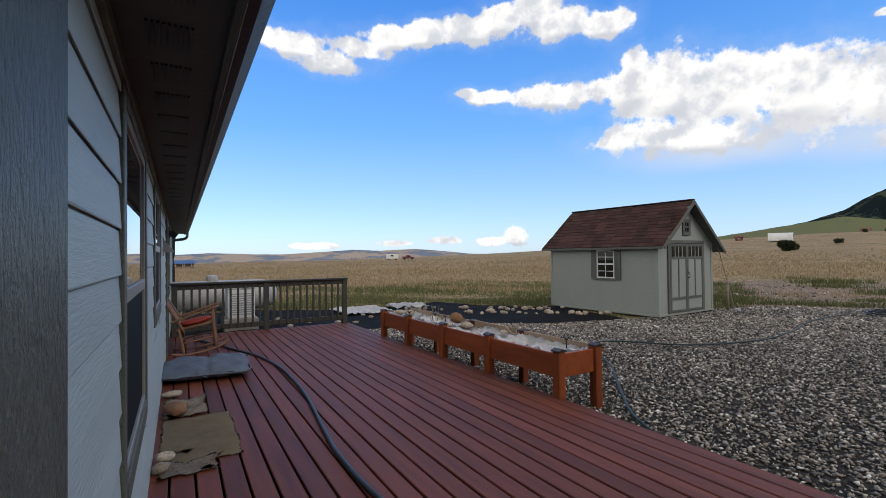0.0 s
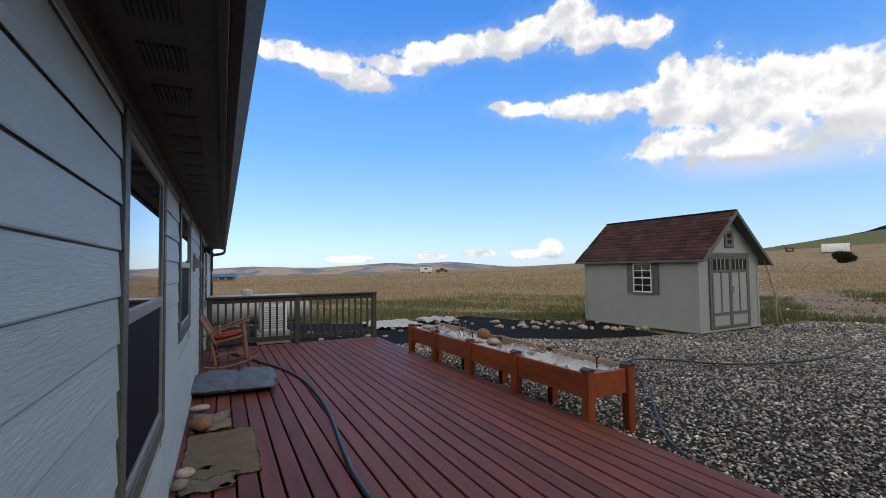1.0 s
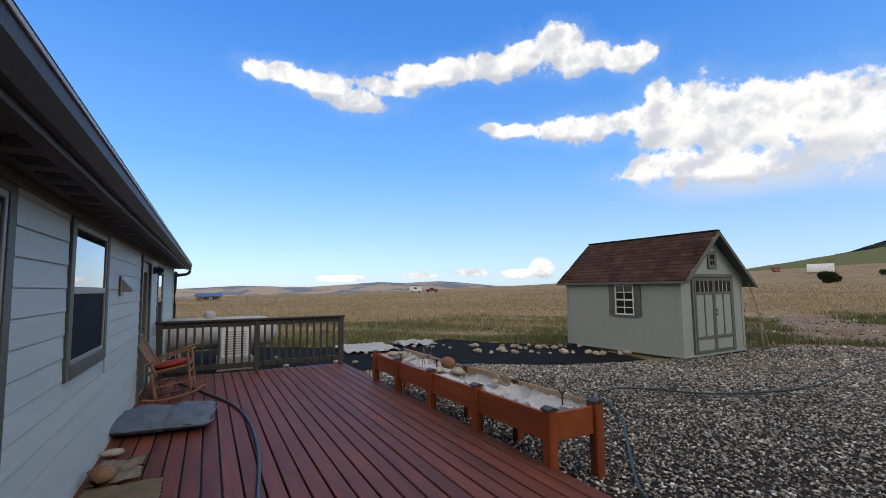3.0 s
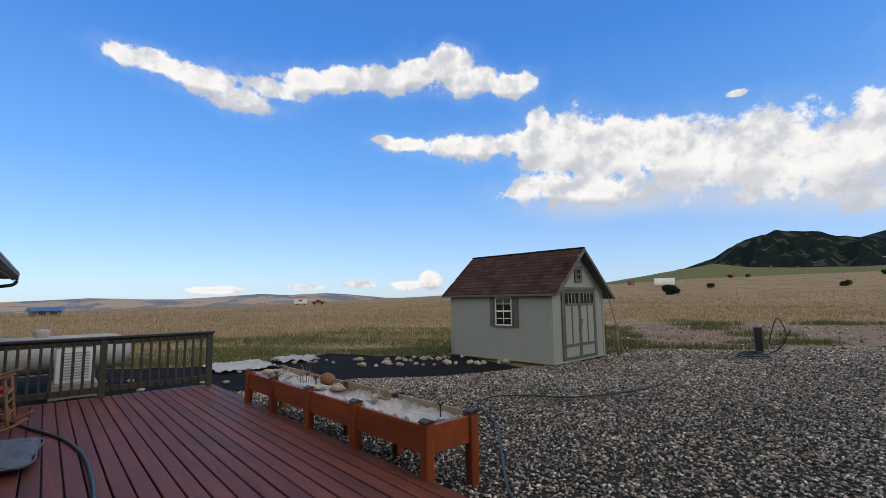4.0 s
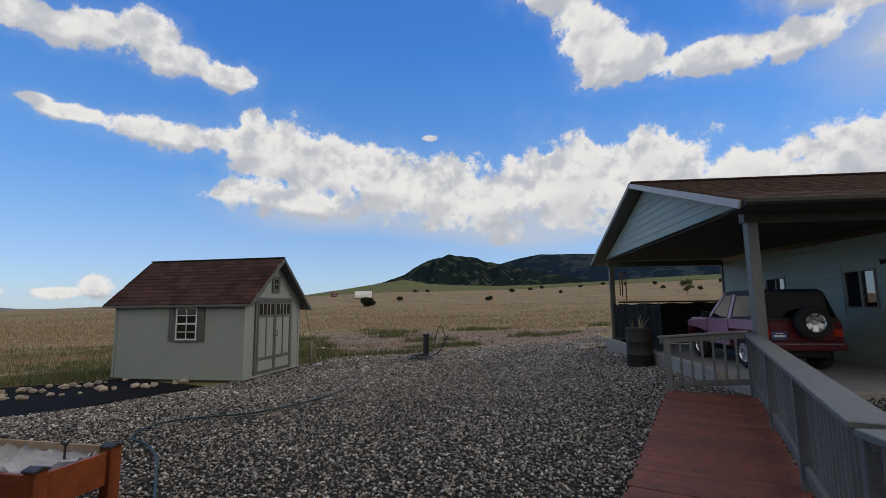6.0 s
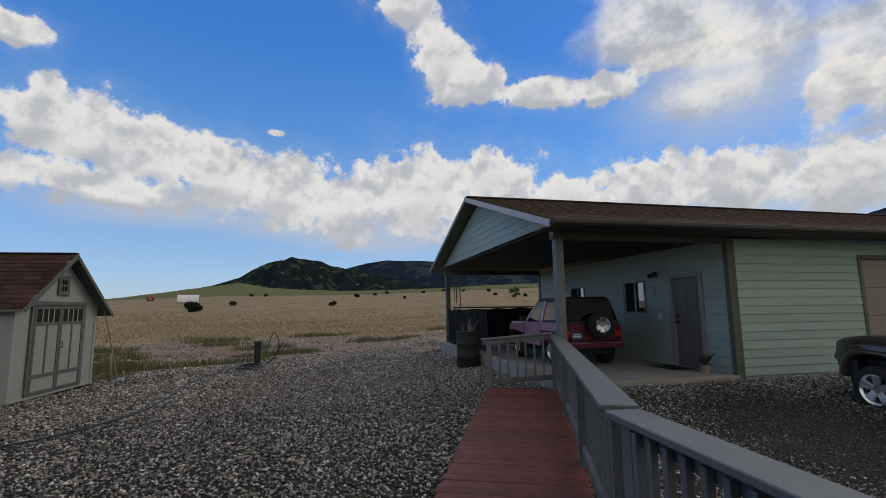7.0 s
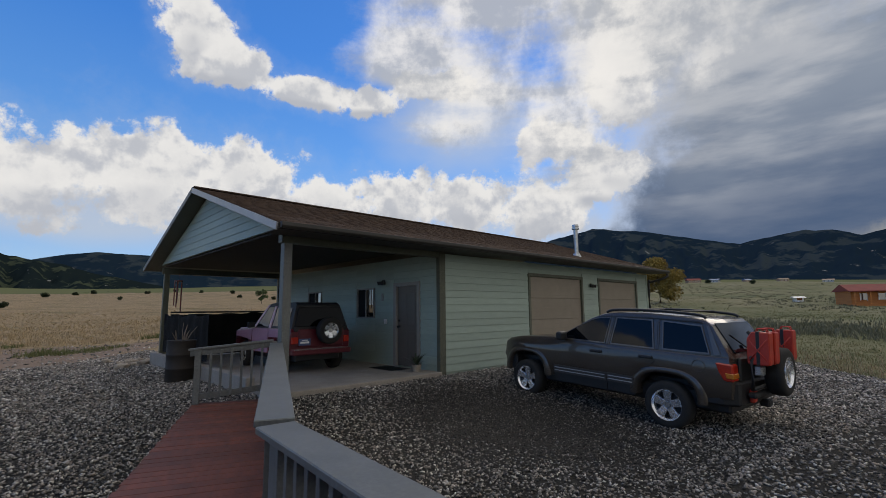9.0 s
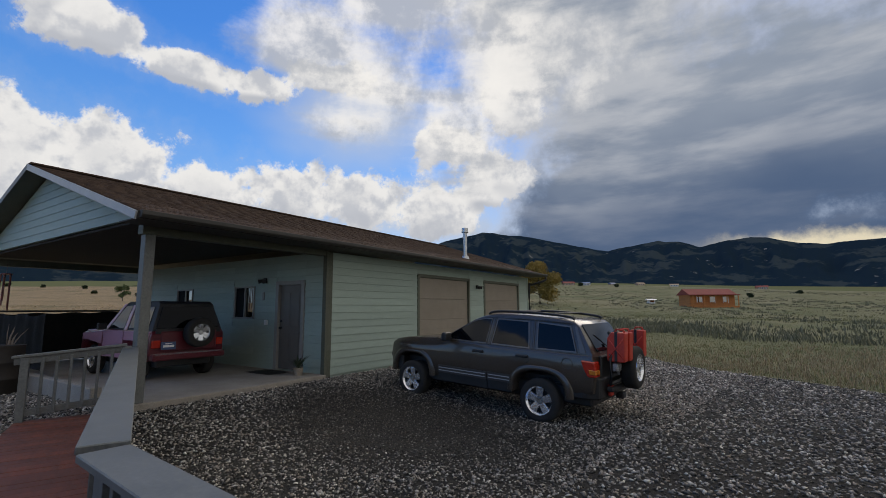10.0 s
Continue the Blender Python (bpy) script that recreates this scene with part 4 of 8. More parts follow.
def draped(name, x0, y0, x1, y1, z, mat, label, parent=None, amp=0.04, step=0.022, seed=0, over=0.0, m=None, cat="cloth"):
    """A crumpled cloth with folds, laid over a rectangle."""
    bm = bmesh.new()
    nx, ny = max(3, int((x1 - x0) / step)), max(3, int((y1 - y0) / step))
    g = []
    for j in range(ny + 1):
        row = []
        for i in range(nx + 1):
            u, v = i / nx, j / ny
            x, y = x0 + (x1 - x0) * u, y0 + (y1 - y0) * v
            p = Vector((x * 5, y * 5, seed * 3.7))
            p = p + Vector((noise.noise(p * 0.7), noise.noise(p * 0.7 + Vector((7, 0, 0))), 0)) * 1.2
            h = amp * (1.5 * (1 - abs(noise.noise(p))) ** 3 - 0.5 + 0.7 * (1 - abs(noise.noise(p * 2.3))) ** 3 + 0.2 * noise.noise(p * 7))
            edge = min(u, 1 - u, v, 1 - v)
            wig = 0.05 * noise.noise(Vector((x * 3, y * 3, 9 + seed))) if edge < 0.15 else 0
            row.append(bm.verts.new((x + wig, y + wig * 0.7, z + h + over * max(0, 0.12 - edge))))
        g.append(row)
    for j in range(ny):
        for i in range(nx):
            f = bm.faces.new((g[j][i], g[j][i + 1], g[j + 1][i + 1], g[j + 1][i]))
            f.smooth = True
    bmesh.ops.solidify(bm, geom=bm.faces[:], thickness=0.006)
    ob = part(name, bm, mat, parent, "" if parent is None else label, m)
    if parent is None:
        tagged(ob, label, cat)
    return ob


PM = pose(3.135, 3.3, 0, 0, 0, 1.6)
for i, (a, b) in enumerate(zip(px_posts[:-1], px_posts[1:])):
    draped("liner_cloth", 0.03, a + 0.05, PW - 0.03 - 0.1 * (i == 1), b - 0.05, PT - 0.095, M_LINER, "crumpled white liner cloth in the planter", amp=0.036, seed=i + 1, m=PM, over=0.6)
for i, (a, b) in enumerate(zip(px_posts[:-1], px_posts[1:])):
    ob = part("cardboard_strip", boxes((PW - 0.045, a + 0.06, PT - 0.12, PW - 0.025, b - 0.06, PT + 0.035 + 0.01 * (i % 2)), bevel=0.003), M_CARD, m=PM)
    tagged(ob, "pale brown cardboard strip along the planter back", "cardboard", "cardboard strips")


def stone(name, xyz, size, mat, label, seed, cat="stone", group="", sub=2, m=None, flat=False, rough=0.35):
    bm = bmesh.new()
    lump(bm, (0, 0, 0), size, rough, sub, seed, flat)
    ob = part(name, bm, mat, m=(m or Matrix()) @ pose(*xyz, 0, 0, seed * 47 % 360))
    return tagged(ob, label, cat, group)


stone("rust_stone", (0.33, 2.3, PT + 0.06), (0.1, 0.08, 0.075), M_BROWNSTONE, "rounded rust-brown stone resting in the planter", 3, m=PM)
stone("buff_stone", (0.25, 3.6, PT + 0.01), (0.09, 0.07, 0.05), M_STONE, "buff stone lying in the planter liner", 4, m=PM)
stone("buff_stone", (0.2, 3.85, PT + 0.0), (0.08, 0.09, 0.045), M_STONE, "buff stone lying in the planter liner", 5, m=PM)
stone("buff_stone", (0.3, 2.0, PT - 0.0), (0.1, 0.08, 0.04), M_STONE, "flat buff stone in the planter liner", 6, m=PM)
stone("buff_stone", (0.14, 2.25, PT - 0.01), (0.09, 0.1, 0.035), M_STONE, "flat buff stone in the planter liner", 7, m=PM)
stone("buff_stone", (0.34, 1.25, PT - 0.01), (0.06, 0.05, 0.035), M_STONE, "small buff stone in the planter liner", 8, m=PM)
for i in range(5):
    bm = bmesh.new()
    tube(bm, smooth_path([(0, 0, 0), (0.01 * math.sin(i), 0.012, 0.09), (0.02 * math.cos(i * 2), 0.0, 0.16), (0.03 * math.sin(i * 3), 0.02, 0.24)], 4), [0.006 - 0.00035 * k for k in range(13)], 6)
    tagged(part("twig", bm, M_DRIFT, m=PM @ pose(0.24 + 0.025 * i, 2.86 + 0.03 * math.sin(i * 4), PT - 0.04, 4 * i - 8, 6 - 3 * i, 40 * i)), "thin upright dry twig stuck in the planter", "twig", "twigs in the planter")
bm = bmesh.new()
tube(bm, [(0.075 * math.cos(t * 0.42), 0.075 * math.sin(t * 0.42) * (1 - 0.02 * t), 0.006 * t) for t in range(34)], 0.011, 6)
tagged(part("vine_coil", bm, M_DRIFT, m=PM @ pose(0.3, 1.12, PT + 0.01, 55, 12, 30)), "coiled brown vine lying in the planter", "vine coil")
for i, (xx, yy) in enumerate([(0.3, 2.55), (0.1, 3.3), (0.4, 0.28)]):
    bm = bmesh.new()
    rod(bm, (0, 0, -0.08), (0, 0, 0.05), 0.008, 0.008, 8)
    for k in range(4):
        rod(bm, (0, 0, 0.05), (0.04 * math.cos(k * 1.57), 0.04 * math.sin(k * 1.57), 0.08), 0.012, 0.004, 6)
    tagged(part("drip_emitter", bm, M_BLACK, m=PM @ pose(xx, yy, PT)), "small black drip emitter in the planter", "emitter", "drip emitters")

# ---- things on the deck ----
M_CUSHION = material("blue_grey_cushion_cloth", (0.115, 0.142, 0.185), (0.085, 0.107, 0.14), rough=0.9, scale=5, fine=70, bump=0.35, depth=0.006, vary=0, grain=0.18, stain=(0.22, 0.235, 0.25), stain_at=0.62)
M_BURLAP = material("tan_burlap", (0.36, 0.285, 0.175), (0.29, 0.225, 0.14), rough=0.95, scale=7, fine=150, bump=0.6, depth=0.004, vary=0.1, grain=0.3, stain=(0.42, 0.36, 0.27))
M_ROCKER = material("worn_rocker_wood", (0.27, 0.135, 0.065), (0.17, 0.085, 0.045), rough=0.5, scale=8, fine=50, stretch=(3, 3, 1), bump=0.2, depth=0.003, vary=0.2)
M_REDCLOTH = material("red_seat_cloth", (0.42, 0.055, 0.028), (0.31, 0.04, 0.022), rough=0.85, scale=9, fine=90, bump=0.4, depth=0.004, vary=0)
M_HOSE = material("black_rubber_hose", (0.022, 0.03, 0.034), (0.03, 0.042, 0.05), rough=0.4, scale=8, fine=60, bump=0.05, vary=0)
M_HOSEGREEN = material("teal_garden_hose", (0.022, 0.05, 0.056), (0.018, 0.04, 0.045), rough=0.5, scale=8, fine=60, bump=0.05, vary=0)


def pad(name, sx, sy, h, mat, label, cat, m, tufts=(2, 3)):
    """A tufted floor cushion: two bulging faces, a piped edge."""
    root = thing(name, label, cat, m)
    nx, ny = 28, 22
    bm = bmesh.new()
    for side in (0, 1):
        g = []
        for j in range(ny + 1):
            row = []
            for i in range(nx + 1):
                u, v = i / nx, j / ny
                e = (1 - abs(2 * u - 1) ** 3.2) * (1 - abs(2 * v - 1) ** 3.2)
                dimp = 0
                for a in range(tufts[0]):
                    for b in range(tufts[1]):
                        d2 = ((u - (a + 0.5) / tufts[0]) * sx) ** 2 + ((v - (b + 0.5) / tufts[1]) * sy) ** 2
                        dimp += 0.05 * math.exp(-d2 / 0.006)
                wr = 0.022 * noise.noise(Vector((u * 7, v * 6, side))) + 0.01 * noise.noise(Vector((u * 19, v * 17, side)))
                fold = 0.03 * math.exp(-((u - 0.53) / 0.03) ** 2)
                z = h * 0.5 + (1 if side else -1) * (h * 0.46 * e ** 0.42) + (1 if side else 0) * (wr - dimp - fold)
                wx = 0.03 * noise.noise(Vector((v * 5, 3, 1))) * (2 * u - 1) ** 3
                wy = 0.035 * noise.noise(Vector((u * 6, 8, 2))) * (2 * v - 1) ** 3
                row.append(bm.verts.new(((u - 0.5) * sx + wx, (v - 0.5) * sy + wy, max(0.002, z))))
            g.append(row)
        for j in range(ny):
            for i in range(nx):
                q = (g[j][i], g[j][i + 1], g[j + 1][i + 1], g[j + 1][i])
                f = bm.faces.new(q if side else q[::-1])
                f.smooth = True
    bmesh.ops.remove_doubles(bm, verts=bm.verts[:], dist=0.0015)
    part("cover", bm, mat, root)
    for zz in (h * 0.5,):
        bm = bmesh.new()
        k = 0.48
        tube(bm, smooth_path([(-k * sx, -k * sy, zz), (0, -0.497 * sy, zz), (k * sx, -k * sy, zz), (0.497 * sx, 0, zz), (k * sx, k * sy, zz), (0, 0.497 * sy, zz), (-k * sx, k * sy, zz), (-0.497 * sx, 0, zz), (-k * sx, -k * sy, zz)], 5)[:-1], 0.009, 6, True)
        part("piping", bm, mat, root)
    return root


pad("floor_cushion", 0.93, 0.96, 0.165, M_CUSHION, "worn blue-grey tufted cushion lying on the deck", "cushion", pose(0.25, 6.18, DECK + 0.003, 0, 0, -5), (3, 2))


def ragged(name, x0, y0, x1, y1, mat, label, seed, amp=0.010, fray=0.016, z=DECK, cat="mat", rot=0.0):
    bm = bmesh.new()
    nx, ny = int((x1 - x0) / 0.02), int((y1 - y0) / 0.02)
    g = []
    for j in range(ny + 1):
        row = []
        for i in range(nx + 1):
            u, v = i / nx, j / ny
            x, y = x0 + (x1 - x0) * u, y0 + (y1 - y0) * v
            e = max(abs(2 * u - 1), abs(2 * v - 1))
            w = fray * (noise.noise(Vector((x * 9, y * 9, seed))) + 0.6 * noise.noise(Vector((x * 30, y * 30, seed)))) * e ** 4
            h = amp * (0.5 + noise.noise(Vector((x * 6, y * 6, seed + 4))) + 0.5 * noise.noise(Vector((x * 17, y * 17, seed))))
            row.append(bm.verts.new((x + w, y + w * 0.8, z + 0.006 + max(0, h))))
        g.append(row)
    for j in range(ny):
        for i in range(nx):
            f = bm.faces.new((g[j][i], g[j][i + 1], g[j + 1][i + 1], g[j + 1][i]))
            f.smooth = True
    bmesh.ops.solidify(bm, geom=bm.faces[:], thickness=0.005)
    return tagged(part(name, bm, mat), label, cat)


ragged("burlap_mat", -0.14, 3.52, 0.37, 4.52, M_BURLAP, "frayed tan burlap mat lying on the deck", 2)
ragged("burlap_rag", -0.14, 4.56, 0.2, 5.12, M_STONE, "crumpled pale burlap rag lying beside the mat", 5, amp=0.04, fray=0.03)
ragged("loose_fringe", -0.12, 3.34, 0.2, 3.56, M_STONE, "torn light cloth fringe under the mat edge", 8, amp=0.02, fray=0.08)
stone("mat_stone", (-0.1, 3.62, DECK + 0.045), (0.06, 0.05, 0.035), M_STONE, "buff stone holding down the burlap mat", 12, group="stones on the deck")
stone("mat_stone", (-0.12, 3.46, DECK + 0.04), (0.05, 0.055, 0.035), M_STONE, "buff stone holding down the burlap mat", 13, group="stones on the deck")
stone("mat_stone", (-0.05, 4.63, DECK + 0.07), (0.13, 0.09, 0.05), M_BROWNSTONE, "flat tan stone lying on the rag", 14, group="stones on the deck")
stone("mat_stone", (-0.08, 5.26, DECK + 0.04), (0.1, 0.06, 0.03), M_STONE, "flat buff stone lying by the rag", 15, group="stones on the deck")

deck_hose = bmesh.new()
tube(deck_hose, smooth_path([(0.2, 8.7, DECK + 0.02), (0.45, 8.1, DECK + 0.02), (0.66, 7.5, DECK + 0.019), (0.9, 6.8, DECK + 0.019), (1.03, 6.1, DECK + 0.019), (1.07, 5.4, DECK + 0.019), (1.05, 4.56, DECK + 0.019), (0.96, 3.62, DECK + 0.019), (0.92, 3.05, DECK + 0.019), (0.95, 2.4, DECK + 0.019), (1.1, 1.6, DECK + 0.019)], 8), 0.0165, 8)
tagged(part("deck_hose", deck_hose, M_HOSE), "black garden hose lying in a curve across the deck", "hose")


def rocking_chair(m):
    """Ladder-back rocker facing +x: runners, legs, arms, slatted back, seat with a cushion."""
    root = thing("rocking_chair", "worn wooden rocking chair with red seat pad on the deck", "chair", m)
    for s in (-0.25, 0.25):
        bm = bmesh.new()
        tube(bm, smooth_path([(-0.36, s, 0.09), (-0.2, s, 0.035), (0.03, s, 0.016), (0.26, s, 0.035), (0.4, s, 0.08)], 6), 0.017, 8)
        part("rocker", bm, M_ROCKER, root)
        for nm, a, b in (("front_leg", (0.22, s, 0.03), (0.27, s, 0.6)), ("back_leg", (-0.2, s, 0.03), (-0.2, s, 0.42))):
            bm = bmesh.new()
            tube(bm, [Vector(a).lerp(Vector(b), k / 8) for k in range(9)], [0.016, 0.018, 0.022, 0.019, 0.016, 0.02, 0.022, 0.018, 0.016], 8)
            part(nm, bm, M_ROCKER, root)
        bm = bmesh.new()
        tube(bm, smooth_path([(-0.14, s, 0.36), (-0.22, s, 0.62), (-0.31, s, 0.88), (-0.345, s, 0.98)], 5), 0.019, 8)
        part("back_post", bm, M_ROCKER, root)
        bm = bmesh.new()
        prism(bm, [(-0.33, -0.03), (0.3, -0.04), (0.33, 0.0), (0.3, 0.04), (-0.33, 0.02)], -0.012, 0.012, "Z", bevel=0.004)
        part("armrest", bm, M_ROCKER, root, m=pose(0.05, s * 1.05, 0.58, 0, -8, 0))
        bm = bmesh.new()
        rod(bm, (-0.2, s, 0.2), (0.23, s, 0.2), 0.011, n=8)
        part("stretcher", bm, M_ROCKER, root)
    for x, z in ((0.23, 0.16), (0.24, 0.3), (-0.2, 0.22)):
        bm = bmesh.new()
        rod(bm, (x, -0.25, z), (x, 0.25, z), 0.011, n=8)
        part("stretcher", bm, M_ROCKER, root)
    part("seat", boxes((-0.24, -0.26, 0.39, 0.27, 0.26, 0.42), bevel=0.01), M_ROCKER, root)
    for i in range(7):
        y = -0.19 + i * 0.063
        bm = bmesh.new()
        box(bm, -0.008, -0.018, 0, 0.008, 0.018, 0.58, bevel=0.003)
        part("back_slat", bm, M_ROCKER, root, m=pose(-0.155, y, 0.38, 0, -18, 0))
    part("crest_rail", boxes((-0.014, -0.28, 0, 0.014, 0.28, 0.1), bevel=0.006), M_ROCKER, root, m=pose(-0.315, 0, 0.9, 0, -20, 0))
    bm = bmesh.new()
    lump(bm, (0.02, 0, 0.455), (0.24, 0.22, 0.045), 0.12, 3, 5)
    part("seat_pad", bm, M_REDCLOTH, root, "faded red seat pad")
    return root


rocking_chair(pose(0.26, 7.72, DECK + 0.004, 0, -11, -4) @ Matrix.Scale(0.98, 4))
# small vent hood on the house wall
vent = thing("vent_hood", "small beige dryer vent hood on the house wall", "vent", pose(WALL + 0.018, 5.98, 1.70))
part("plate", boxes((0, -0.09, -0.1, 0.012, 0.09, 0.1), bevel=0.003), M_VINYL, vent)
bm = bmesh.new()
prism(bm, [(0.012, 0.07), (0.012, -0.06), (0.1, -0.06), (0.1, -0.03)], -0.07, 0.07, "Y", bevel=0.003)
part("hood", bm, M_VINYL, vent)
lamp = thing("porch_lamp", "small dark porch lamp beside the door", "lamp", pose(WALL + 0.018, 8.9, 1.98))
part("bracket", boxes((0, -0.05, -0.06, 0.03, 0.05, 0.06), bevel=0.004), M_BLACK, lamp)
bm = bmesh.new()
rod(bm, (0.03, 0, 0.02), (0.12, 0, -0.04), 0.045, 0.06, 12)
part("lamp_head", bm, M_BLACK, lamp)

# ---- tank and generator beyond the deck ----
M_TANK = material("weathered_white_tank_paint", (0.44, 0.43, 0.41), (0.36, 0.35, 0.33), rough=0.5, scale=2.5, fine=30, bump=0.1, vary=0, stain=(0.36, 0.33, 0.28))
tank = thing("propane_tank", "weathered white horizontal propane tank behind the railing", "tank", pose(0.75, 12.1, float(land(0.7, 12.1))))
bm = bmesh.new()
prof = [(-1.35, 0.02), (-1.33, 0.16), (-1.24, 0.27), (-1.08, 0.34), (-0.95, 0.36), (0.95, 0.36), (1.08, 0.34), (1.24, 0.27), (1.33, 0.16), (1.35, 0.02)]
tube(bm, [(x, 0, 0.68) for x, _ in prof], [r for _, r in prof], 28)
part("shell", bm, M_TANK, tank)
bm = bmesh.new()
rod(bm, (-0.1, 0, 1.02), (-0.1, 0, 1.12), 0.13, 0.13, 18)
lump(bm, (-0.1, 0, 1.12), (0.13, 0.13, 0.06), 0.0, 2)
part("dome", bm, M_TANK, tank)
for x in (-0.7, 0.7):
    part("foot", boxes((x - 0.05, -0.22, 0, x + 0.05, 0.22, 0.38), bevel=0.006), M_TANK, tank)
gen = thing("generator", "pale beige standby generator with louvred side behind the railing", "generator", pose(1.13, 10.95, 0.02))
part("cabinet", boxes((-0.27, -0.3, 0.26, 0.27, 0.3, 0.88), bevel=0.02), M_WHITE, gen)
part("lid", boxes((-0.29, -0.32, 0.882, 0.29, 0.32, 0.93), bevel=0.015), M_WHITE, gen)
part("pad", boxes((-0.34, -0.38, 0, 0.34, 0.38, 0.258), bevel=0.01), M_CONCRETE, gen)
for i in range(10):
    part("louvre", boxes((-0.2, -0.312, 0.34 + i * 0.048, 0.2, -0.3, 0.362 + i * 0.048), bevel=0.003), M_GUTTERRIM, gen)

# ---- cloth, rocks and sheet beside the deck ----
draped("white_sheet", 3.5, 11.4, 4.9, 13.0, 0.06, M_LINER, "crumpled white plastic sheet lying on black fabric", amp=0.045, step=0.05, seed=4, cat="plastic sheet", m=pose(0.2, 0.1, 0, 0, 0, 0))
draped("white_sheet", 5.4, 12.2, 6.5, 13.1, 0.06, M_LINER, "crumpled white plastic sheet lying on black fabric", amp=0.06, step=0.05, seed=9, cat="plastic sheet")
rng = random.Random(5)
edge_rocks = []
for i in range(52):
    k = rng.random()
    a, b = ((5.9, 12.0), (9.2, 9.6)) if i % 2 else ((6.6, 10.4), (9.3, 8.2))
    x = a[0] + (b[0] - a[0]) * k + rng.uniform(-0.3, 0.3)
    y = a[1] + (b[1] - a[1]) * k + rng.uniform(-0.25, 0.25)
    s = rng.uniform(0.035, 0.085)
    edge_rocks.append(stone("edging_rock", (x, y, float(land(x, y)) + 0.03 + s * 0.45), (s * rng.uniform(0.9, 1.5), s, s * 0.75), M_STONE, "pale buff rock weighing down the black fabric", 20 + i, "rock", "rocks on the black fabric", 2, None, True))
for i in range(14):
    x, y = rng.uniform(0.2, 4.2), rng.uniform(10.2, 12.8)
    s = rng.uniform(0.035, 0.07)
    stone("edging_rock", (x, y, float(land(x, y)) + 0.03 + s * 0.45), (s * 1.3, s, s * 0.7), M_STONE, "pale buff rock weighing down the black fabric", 90 + i, "rock", "rocks on the black fabric", 2, None, True)

yard_hose = bmesh.new()
path = [(14.9, 5.0), (14.0, 4.8), (12.0, 4.75), (10.2, 4.35), (8.8, 4.18), (7.7, 4.4), (7.1, 4.75), (6.75, 5.25), (6.4, 5.55), (6.0, 5.52), (5.65, 5.3), (5.45, 4.85), (5.05, 4.3), (4.75, 4.0), (4.15, 3.4), (3.72, 2.95), (3.5, 2.6)]
tube(yard_hose, smooth_path([(x, y, float(land(x, y)) + 0.055) for x, y in path], 8), 0.0135, 8)
tagged(part("yard_hose", yard_hose, M_HOSEGREEN), "teal garden hose winding over the gravel", "hose")


# ---- garden shed ----
def shingle_mesh(w, d, mat, name, parent, m):
    """One shingle tab: a thin slab with a chamfered lower edge."""
    bm = bmesh.new()
    prism(bm, [(0, 0.0), (0, 0.010), (0.006, 0.013), (d + 0.02, 0.004), (d + 0.02, 0.0)], 0.002, w - 0.002, "X")
    return part(name, bm, mat, parent, m=m)


def shingled(parent, m, length, run, tab, course, mat, limit, seed=0):
    """Courses of shingle tabs over a slope: local x along the eave, y up the slope. Tabs past the limit are joined into one part."""
    r = random.Random(seed)
    me, n = None, 0
    V, T = [], []
    rows = int(run / course)
    for j in range(rows):
        x = -tab * r.random()
        while x < length:
            w = min(tab, length - x)
            x0 = max(x, 0)
            if w - (x0 - x) > 0.05:
                lift = 0.001 + 0.003 * r.random()
                if n < limit and w == tab and x0 == x:
                    pm = m @ pose(x, j * course, lift, 0, 0, 0)
                    if me is None:
                        me = shingle_mesh(tab, course, mat, "shingle", parent, pm).data
                    else:
                        shared("shingle", me, parent, pm)
                    n += 1
                else:
                    b = len(V)
                    xe = x + w - 0.003
                    for xx in (x0 + 0.002, xe):
                        for y, z in ((0, 0), (0, 0.012), (course + 0.02, 0.004), (course + 0.02, 0)):
                            V.append(m @ Vector((xx, j * course + y, z + lift)))
                    T += [(b, b + 4, b + 5), (b, b + 5, b + 1), (b + 1, b + 5, b + 6), (b + 1, b + 6, b + 2), (b, b + 1, b + 2), (b, b + 2, b + 3), (b + 4, b + 6, b + 5), (b + 4, b + 7, b + 6)]
            x += tab
    if V:
        ob = tri_mesh("shingles", np.array([tuple(v) for v in V]), np.array(T), mat)
        ob.parent = parent
        tagged(ob, kind="stuff")


SW, SD, SE, SP = 2.48, 3.4, 1.82, 2.86
shed = thing("garden_shed", "sage-grey wooden garden shed with red-brown shingle roof on gravel", "shed", pose(9.83, 6.93, 0.0, 0, 0, 3.5))
bm = bmesh.new()
prism(bm, [(0, 0.07), (SW, 0.07), (SW, SE), (SW / 2, SE + (SP - SE) * 0.9), (0, SE)], 0, 0.05, "Y")
part("front_wall", bm, M_SHED, shed)
bm = bmesh.new()
prism(bm, [(0, 0.07), (SW, 0.07), (SW, SE), (SW / 2, SE + (SP - SE) * 0.9), (0, SE)], SD - 0.05, SD, "Y")
part("back_wall", bm, M_SHED, shed)
part("side_wall", boxes((0, 0.052, 0.07, 0.05, SD - 0.052, SE)), M_SHED, shed)
part("side_wall", boxes((SW - 0.05, 0.052, 0.07, SW, SD - 0.052, SE)), M_SHED, shed)
for x in (0.1, SW / 2 - 0.05, SW - 0.2):
    part("skid", boxes((x, 0.02, -0.05, x + 0.1, SD - 0.02, 0.068), bevel=0.005), M_DRIFT, shed)
part("corner_trim", boxes((-0.012, SD - 0.07, 0.08, 0.0, SD, SE), bevel=0.002), M_SHED, shed)
part("corner_trim", boxes((-0.012, 0.0, 0.08, -0.001, 0.07, SE), bevel=0.002), M_SHED, shed)
